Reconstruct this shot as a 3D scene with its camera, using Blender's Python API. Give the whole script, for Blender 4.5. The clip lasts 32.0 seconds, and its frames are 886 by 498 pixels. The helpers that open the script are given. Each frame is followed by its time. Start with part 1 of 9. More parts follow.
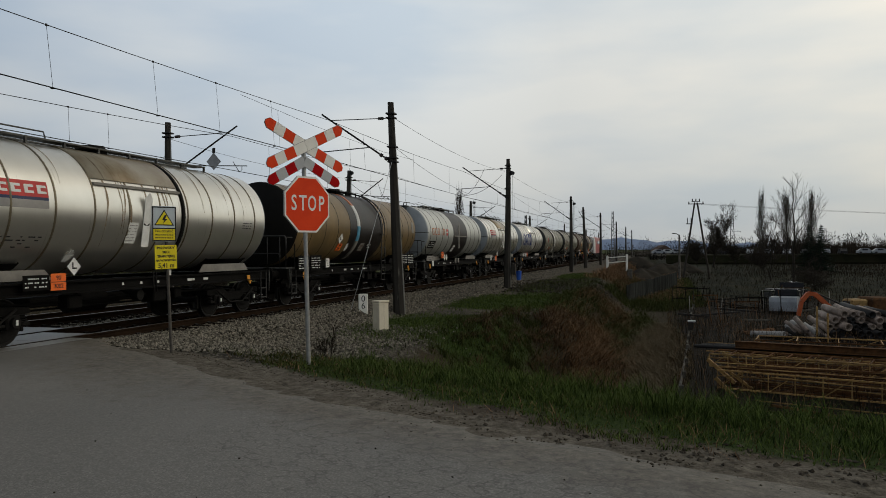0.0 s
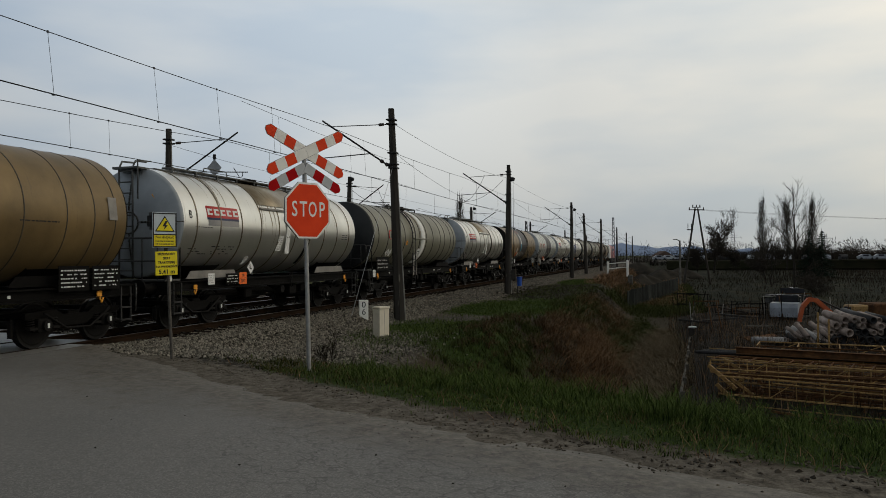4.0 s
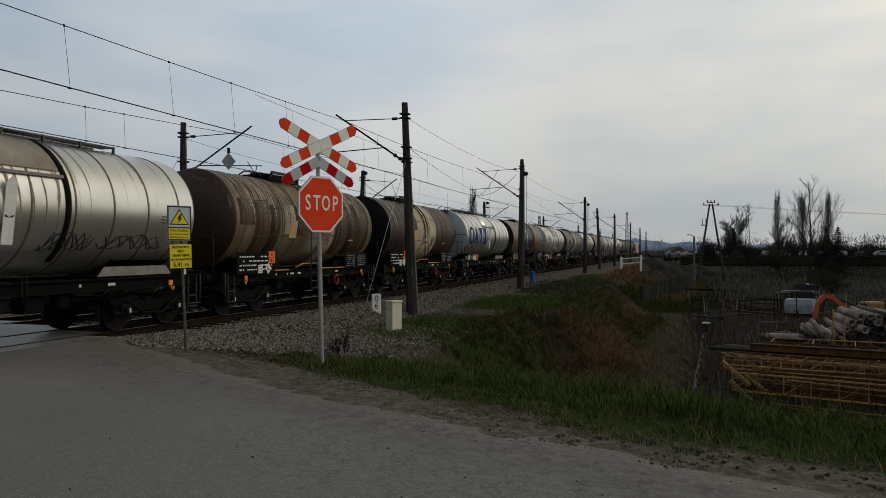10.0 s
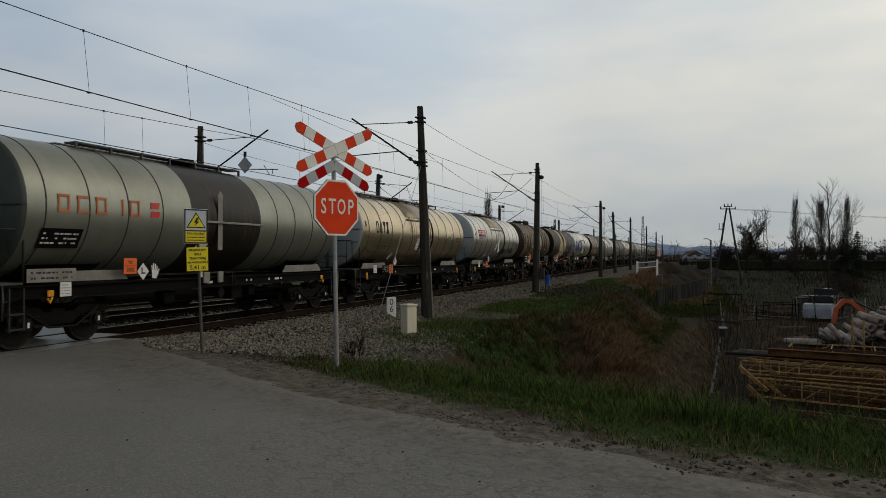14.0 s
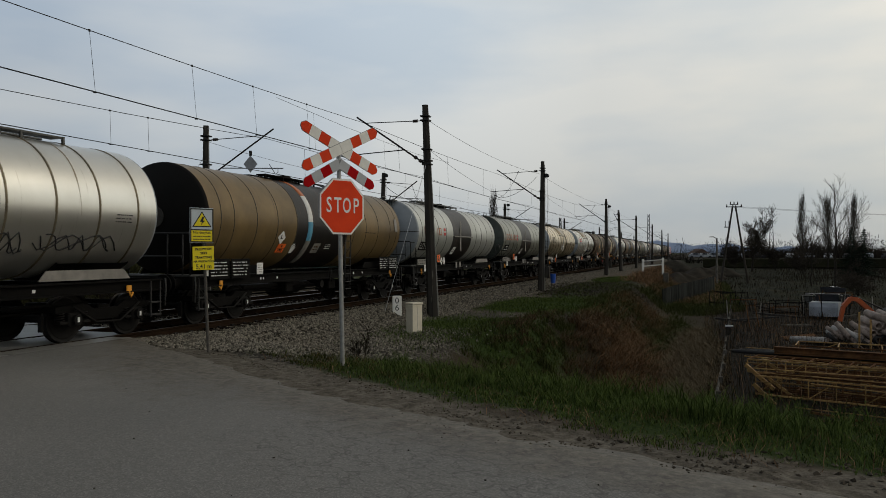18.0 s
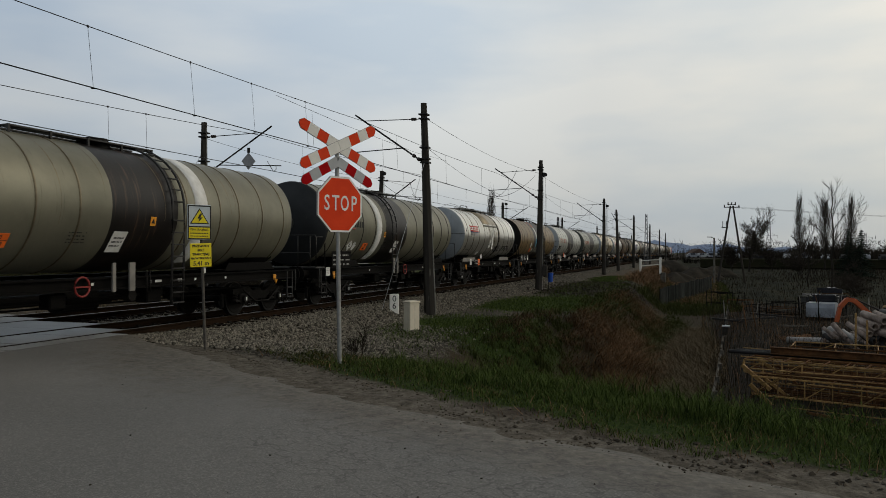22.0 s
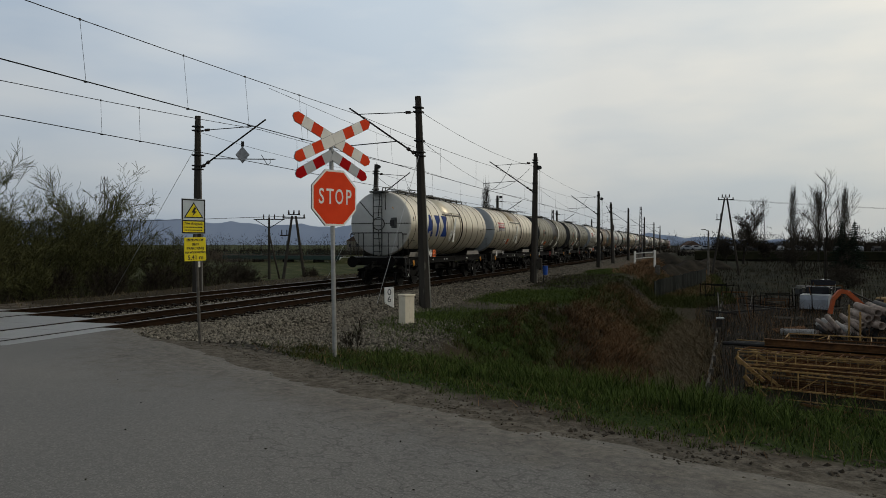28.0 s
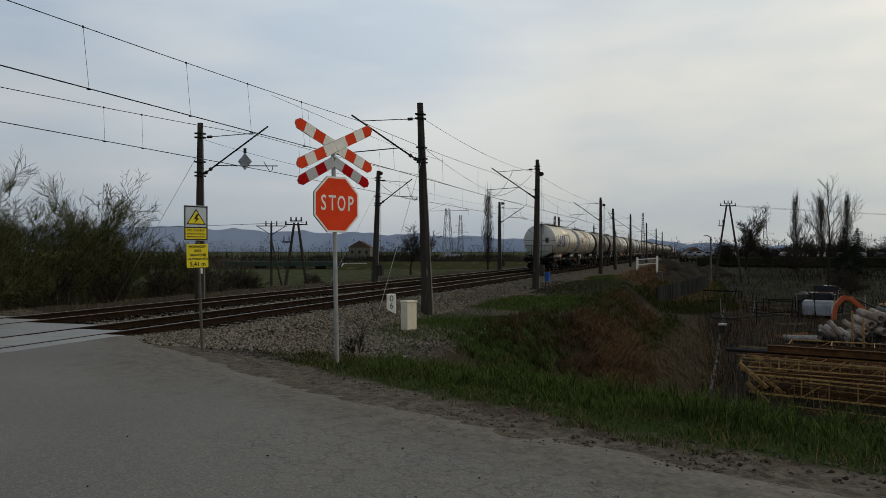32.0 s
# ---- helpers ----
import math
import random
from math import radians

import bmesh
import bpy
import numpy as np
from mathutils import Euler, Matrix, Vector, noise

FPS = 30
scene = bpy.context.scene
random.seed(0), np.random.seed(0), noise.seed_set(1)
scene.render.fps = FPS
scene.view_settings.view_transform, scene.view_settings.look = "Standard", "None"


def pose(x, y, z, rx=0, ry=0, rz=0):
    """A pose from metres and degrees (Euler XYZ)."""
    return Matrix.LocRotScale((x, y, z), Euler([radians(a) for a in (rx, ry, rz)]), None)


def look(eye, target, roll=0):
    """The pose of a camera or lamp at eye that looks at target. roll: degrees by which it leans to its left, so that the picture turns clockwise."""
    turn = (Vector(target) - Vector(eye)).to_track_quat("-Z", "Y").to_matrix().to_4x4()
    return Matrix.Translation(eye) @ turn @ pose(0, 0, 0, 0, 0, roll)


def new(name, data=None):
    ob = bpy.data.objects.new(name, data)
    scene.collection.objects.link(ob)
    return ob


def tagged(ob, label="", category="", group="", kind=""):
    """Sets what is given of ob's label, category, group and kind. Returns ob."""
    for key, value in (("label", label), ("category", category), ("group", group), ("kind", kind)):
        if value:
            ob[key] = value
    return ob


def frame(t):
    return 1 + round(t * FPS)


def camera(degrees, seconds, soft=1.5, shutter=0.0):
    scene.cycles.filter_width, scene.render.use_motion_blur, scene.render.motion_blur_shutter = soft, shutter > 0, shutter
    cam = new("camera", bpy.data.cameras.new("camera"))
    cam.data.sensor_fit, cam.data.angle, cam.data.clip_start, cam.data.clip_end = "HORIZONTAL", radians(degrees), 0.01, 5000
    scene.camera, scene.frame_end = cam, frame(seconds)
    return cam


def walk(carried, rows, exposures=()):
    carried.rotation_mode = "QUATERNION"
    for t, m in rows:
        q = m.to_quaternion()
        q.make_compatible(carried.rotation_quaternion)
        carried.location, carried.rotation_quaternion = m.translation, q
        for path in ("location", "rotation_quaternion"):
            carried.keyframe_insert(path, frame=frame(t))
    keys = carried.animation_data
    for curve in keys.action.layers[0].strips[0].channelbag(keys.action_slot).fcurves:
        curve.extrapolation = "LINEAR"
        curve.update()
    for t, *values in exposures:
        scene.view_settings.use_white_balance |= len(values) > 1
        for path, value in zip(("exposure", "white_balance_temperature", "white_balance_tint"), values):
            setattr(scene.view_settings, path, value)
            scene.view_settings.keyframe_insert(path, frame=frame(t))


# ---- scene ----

# World: x across the tracks (0 = middle of the near track), y along them, z = 0 at the rail tops.
EYE = (13.125, 0.0, 1.80)
cam = camera(59.57, 32.0, soft=0.65, shutter=0.06)
TURNS = [
    (0, 90.108, 0.388, 16.093), (0.5, 90.052, 0.483, 16.108), (1, 90.209, 0.538, 16.172), (1.5, 90.121, 0.436, 16.184),
    (2, 90.171, 0.385, 16.059), (2.5, 90.065, 0.263, 16.103), (3, 90.406, 0.296, 16.076), (3.5, 90.522, 0.385, 16.063),
    (5.5, 90.637, 0.302, 16.559), (6, 90.451, 0.255, 16.730), (6.5, 90.485, 0.401, 16.787), (7, 90.487, 0.454, 16.812),
    (7.5, 90.501, 0.373, 16.813), (8, 90.514, 0.240, 16.990), (8.5, 90.452, 0.284, 17.043), (9, 90.397, 0.153, 17.220),
    (9.5, 90.148, 0.002, 17.147), (10, 90.136, 0.144, 17.081), (10.5, 90.502, -0.044, 17.177), (11, 90.763, -0.012, 17.333),
    (11.5, 90.775, 0.127, 17.699), (12, 90.655, 0.053, 17.764), (12.5, 90.564, 0.061, 17.819), (13, 90.464, 0.032, 17.858),
    (13.5, 90.374, -0.057, 17.875), (14, 90.400, 0.018, 18.195), (14.5, 90.390, 0.132, 18.332), (16.5, 90.282, -0.004, 18.339),
    (17, 90.161, 0.179, 18.463), (17.5, 90.263, 0.068, 18.441), (18, 90.296, 0.119, 18.594), (18.5, 90.415, -0.097, 18.494),
    (19, 90.270, -0.269, 18.542), (19.5, 90.189, -0.017, 18.753), (20, 90.144, 0.010, 18.661), (20.5, 90.138, 0.084, 18.586),
    (21, 90.084, 0.141, 18.477), (21.5, 90.218, -0.118, 18.438), (22, 90.181, -0.241, 18.421), (22.5, 90.154, -0.117, 18.476),
    (23, 90.211, -0.204, 18.660), (23.5, 90.191, -0.083, 18.671), (24, 89.975, -0.279, 18.663), (24.5, 90.015, -0.435, 18.739),
    (25, 89.925, -0.228, 18.739), (25.5, 89.900, -0.019, 18.782), (27.5, 89.809, -0.060, 17.960), (28, 89.682, -0.055, 18.038),
    (28.5, 89.694, -0.136, 18.178), (29, 89.670, -0.035, 18.321), (29.5, 89.761, 0.113, 18.340), (30, 89.713, -0.115, 18.240),
    (30.5, 89.957, 0.046, 18.142), (31, 90.140, 0.118, 18.083), (31.5, 90.181, 0.217, 18.205), (32, 90.156, -0.000, 18.195),
]
walk(cam, [(t, pose(*EYE, a, b, c)) for t, a, b, c in TURNS],
     exposures=[(0, -0.05, 6650, 8), (3, -0.07, 6650, 8), (6, -0.16, 6650, 8), (13.5, -0.16, 6650, 8), (17, -0.18, 6650, 8), (19, -0.10, 6650, 8), (32, -0.07, 6650, 8)])

SPEED = 8.897          # metres a second, the whole train
ROAD_N = Vector((0.436, 0.9, 0.0))     # across the road
ROAD_M = Vector((0.9, -0.436, 0.0))    # along the road, away from the rails

# ---- light ----
SUN_AZ, SUN_EL = 62.0, 34.0
world = bpy.data.worlds.new("overcast_sky")
scene.world = world
world.use_nodes = True
wn, wl = world.node_tree.nodes, world.node_tree.links
wn.clear()
w_out = wn.new("ShaderNodeOutputWorld")
w_bg = wn.new("ShaderNodeBackground")
sky = wn.new("ShaderNodeTexSky")
sky.sky_type = "NISHITA"
sky.sun_disc = False
sky.sun_elevation, sky.sun_rotation = radians(SUN_EL), radians(SUN_AZ)
sky.air_density, sky.dust_density = 1.2, 2.5
w_tc = wn.new("ShaderNodeTexCoord")
w_map = wn.new("ShaderNodeMapping")
w_map.inputs["Scale"].default_value = (1.2, 1.2, 4.2)
w_noise = wn.new("ShaderNodeTexNoise")
w_noise.inputs["Scale"].default_value = 1.7
w_noise.inputs["Detail"].default_value = 5.0
w_noise.inputs["Roughness"].default_value = 0.48
w_ramp = wn.new("ShaderNodeValToRGB")
w_ramp.color_ramp.elements[0].position, w_ramp.color_ramp.elements[0].color = 0.37, (0.475, 0.545, 0.625, 1)
w_ramp.color_ramp.elements[1].position, w_ramp.color_ramp.elements[1].color = 0.59, (0.655, 0.675, 0.685, 1)
# the cloud sheet thins towards the low sun
w_dot = wn.new("ShaderNodeVectorMath")
w_dot.operation = "DOT_PRODUCT"
w_dot.inputs[1].default_value = (math.sin(radians(SUN_AZ)) * 0.97, math.cos(radians(SUN_AZ)) * 0.97, 0.24)
w_glow = wn.new("ShaderNodeValToRGB")
w_glow.color_ramp.elements[0].position, w_glow.color_ramp.elements[0].color = 0.0, (0.86, 0.895, 0.955, 1)
w_glow.color_ramp.elements[1].position, w_glow.color_ramp.elements[1].color = 0.98, (1.60, 1.44, 1.22, 1)
w_glow.color_ramp.elements.new(0.22).color = (1.02, 1.03, 1.05, 1)
w_mul = wn.new("ShaderNodeMix")
w_mul.data_type, w_mul.blend_type = "RGBA", "MULTIPLY"
w_mul.inputs["Factor"].default_value = 1.0
w_sky = wn.new("ShaderNodeMix")
w_sky.data_type, w_sky.blend_type = "RGBA", "MIX"
w_sky.inputs["Factor"].default_value = 0.93
w_dim = wn.new("ShaderNodeMix")
w_dim.data_type, w_dim.blend_type = "RGBA", "MULTIPLY"
w_dim.inputs["Factor"].default_value = 1.0
w_dim.inputs["B"].default_value = (0.1, 0.1, 0.1, 1)
# unseen sky overhead is dimmed to darken the ground; the horizon is dimmer too
w_sep = wn.new("ShaderNodeSeparateXYZ")
w_el = wn.new("ShaderNodeValToRGB")
for p_, v_ in ((0.14, 0.94), (0.30, 1.08), (0.62, 0.62)):
    w_el.color_ramp.elements.new(p_).color = (v_, v_, v_, 1)
w_el.color_ramp.elements[0].color = (0.76, 0.76, 0.76, 1)
w_el.color_ramp.elements[4].color = (0.45, 0.45, 0.45, 1)
w_dimmed = wn.new("ShaderNodeMix")
w_dimmed.data_type, w_dimmed.blend_type = "RGBA", "MULTIPLY"
w_dimmed.inputs["Factor"].default_value = 1.0
wl.new(w_tc.outputs["Generated"], w_sep.inputs[0])
wl.new(w_sep.outputs["Z"], w_el.inputs["Fac"])
wl.new(w_el.outputs["Color"], w_dimmed.inputs["B"])
wl.new(w_tc.outputs["Generated"], w_map.inputs["Vector"])
wl.new(w_map.outputs["Vector"], w_noise.inputs["Vector"])
wl.new(w_noise.outputs["Fac"], w_ramp.inputs["Fac"])
wl.new(w_tc.outputs["Generated"], w_dot.inputs[0])
wl.new(w_dot.outputs["Value"], w_glow.inputs["Fac"])
wl.new(w_ramp.outputs["Color"], w_mul.inputs["A"])
wl.new(w_glow.outputs["Color"], w_mul.inputs["B"])
wl.new(sky.outputs["Color"], w_dim.inputs["A"])
wl.new(w_dim.outputs["Result"], w_sky.inputs["A"])
wl.new(w_mul.outputs["Result"], w_dimmed.inputs["A"])
# a thinner patch of cloud over the railway
w_near = wn.new("ShaderNodeVectorMath")
w_near.operation = "DOT_PRODUCT"
w_near.inputs[1].default_value = (-0.437, 0.873, 0.214)
w_thin = wn.new("ShaderNodeValToRGB")
w_thin.color_ramp.elements[0].position, w_thin.color_ramp.elements[0].color = 0.945, (1, 1, 1, 1)
w_thin.color_ramp.elements[1].position, w_thin.color_ramp.elements[1].color = 0.998, (1.20, 1.18, 1.15, 1)
w_lift = wn.new("ShaderNodeMix")
w_lift.data_type, w_lift.blend_type = "RGBA", "MULTIPLY"
w_lift.inputs["Factor"].default_value = 1.0
wl.new(w_tc.outputs["Generated"], w_near.inputs[0])
wl.new(w_near.outputs["Value"], w_thin.inputs["Fac"])
wl.new(w_dimmed.outputs["Result"], w_lift.inputs["A"])
wl.new(w_thin.outputs["Color"], w_lift.inputs["B"])
wl.new(w_lift.outputs["Result"], w_sky.inputs["B"])
wl.new(w_sky.outputs["Result"], w_bg.inputs["Color"])
w_bg.inputs["Strength"].default_value = 1.0
wl.new(w_bg.outputs["Background"], w_out.inputs["Surface"])

sun_data = bpy.data.lights.new("sun", "SUN")
sun_data.energy, sun_data.angle, sun_data.color = 0.62, radians(28), (1.0, 0.90, 0.76)
sun = new("sun", sun_data)
sun.matrix_world = look((0, 0, 0), (-math.sin(radians(SUN_AZ)) * math.cos(radians(SUN_EL)),
                                    -math.cos(radians(SUN_AZ)) * math.cos(radians(SUN_EL)), -math.sin(radians(SUN_EL))))

# ---- materials ----
def mat(name, c1, c2=None, scale=3.0, stretch=(1, 1, 1), rough=0.6, metal=0.0, bump=0.15, bump_scale=None,
        c3=None, spots=0.6, spot_scale=None, spot_stretch=None, low=0.35, high=0.65, rough2=None, vary=0.0, spec=0.28):
    """A two-scale procedural surface: c1 and c2 in broad clouds, c3 in spots or streaks."""
    m = bpy.data.materials.new(name)
    m.use_nodes = True
    n, l = m.node_tree.nodes, m.node_tree.links
    b = n["Principled BSDF"]
    b.inputs["Metallic"].default_value, b.inputs["Roughness"].default_value = metal, rough
    b.inputs["Specular IOR Level"].default_value = spec if rough < 0.78 else 0.2 * spec
    tc, info = n.new("ShaderNodeTexCoord"), n.new("ShaderNodeObjectInfo")
    add = n.new("ShaderNodeVectorMath")
    add.operation = "ADD"
    k = n.new("ShaderNodeMath")
    k.operation, k.inputs[1].default_value = "MULTIPLY", 37.0
    l.new(info.outputs["Random"], k.inputs[0])
    l.new(tc.outputs["Object"], add.inputs[0])
    l.new(k.outputs[0], add.inputs[1])

    def cloud(sc, st, detail=6.0):
        mp, nz = n.new("ShaderNodeMapping"), n.new("ShaderNodeTexNoise")
        mp.inputs["Scale"].default_value = st
        nz.inputs["Scale"].default_value, nz.inputs["Detail"].default_value, nz.inputs["Roughness"].default_value = sc, detail, 0.62
        l.new(add.outputs[0], mp.inputs["Vector"])
        l.new(mp.outputs[0], nz.inputs["Vector"])
        return nz.outputs["Fac"]

    def ramp(fac, a, z):
        r = n.new("ShaderNodeMapRange")
        r.inputs["From Min"].default_value, r.inputs["From Max"].default_value = a, z
        l.new(fac, r.inputs["Value"])
        return r.outputs["Result"]

    def mix(f, a, z):
        x = n.new("ShaderNodeMix")
        x.data_type = "RGBA"
        l.new(f, x.inputs["Factor"])
        for side, c in (("A", a), ("B", z)):
            if isinstance(c, tuple):
                x.inputs[side].default_value = (*c, 1)
            else:
                l.new(c, x.inputs[side])
        return x.outputs["Result"]

    c2 = c2 or tuple(0.8 * c for c in c1)
    broad = cloud(scale, stretch)
    col = mix(ramp(broad, low, high), c1, c2)
    if c3:
        spot = cloud(spot_scale or scale * 6, spot_stretch or stretch)
        col = mix(ramp(spot, spots, spots + 0.12), col, c3)
    if vary:
        hv = n.new("ShaderNodeHueSaturation")
        mr = n.new("ShaderNodeMapRange")
        mr.inputs["To Min"].default_value, mr.inputs["To Max"].default_value = 1 - vary, 1 + vary
        l.new(info.outputs["Random"], mr.inputs["Value"])
        l.new(mr.outputs[0], hv.inputs["Value"])
        l.new(col, hv.inputs["Color"])
        col = hv.outputs["Color"]
    l.new(col, b.inputs["Base Color"])
    if rough2 is not None:
        rr = n.new("ShaderNodeMapRange")
        rr.inputs["To Min"].default_value, rr.inputs["To Max"].default_value = rough, rough2
        l.new(broad, rr.inputs["Value"])
        l.new(rr.outputs[0], b.inputs["Roughness"])
    if bump:
        bp = n.new("ShaderNodeBump")
        bp.inputs["Strength"].default_value, bp.inputs["Distance"].default_value = bump, 0.02
        l.new(cloud(bump_scale or scale * 9, (1, 1, 1)), bp.inputs["Height"])
        l.new(bp.outputs[0], b.inputs["Normal"])
    return m


def varied(name, c1, c2, rough=0.9):
    """For joined small pieces: each island takes its own shade between c1 and c2."""
    m = bpy.data.materials.new(name)
    m.use_nodes = True
    n, l = m.node_tree.nodes, m.node_tree.links
    b = n["Principled BSDF"]
    b.inputs["Roughness"].default_value, b.inputs["Specular IOR Level"].default_value = rough, 0.04
    g, x = n.new("ShaderNodeNewGeometry"), n.new("ShaderNodeMix")
    x.data_type = "RGBA"
    x.inputs["A"].default_value, x.inputs["B"].default_value = (*c1, 1), (*c2, 1)
    l.new(g.outputs["Random Per Island"], x.inputs["Factor"])
    l.new(x.outputs["Result"], b.inputs["Base Color"])
    return m


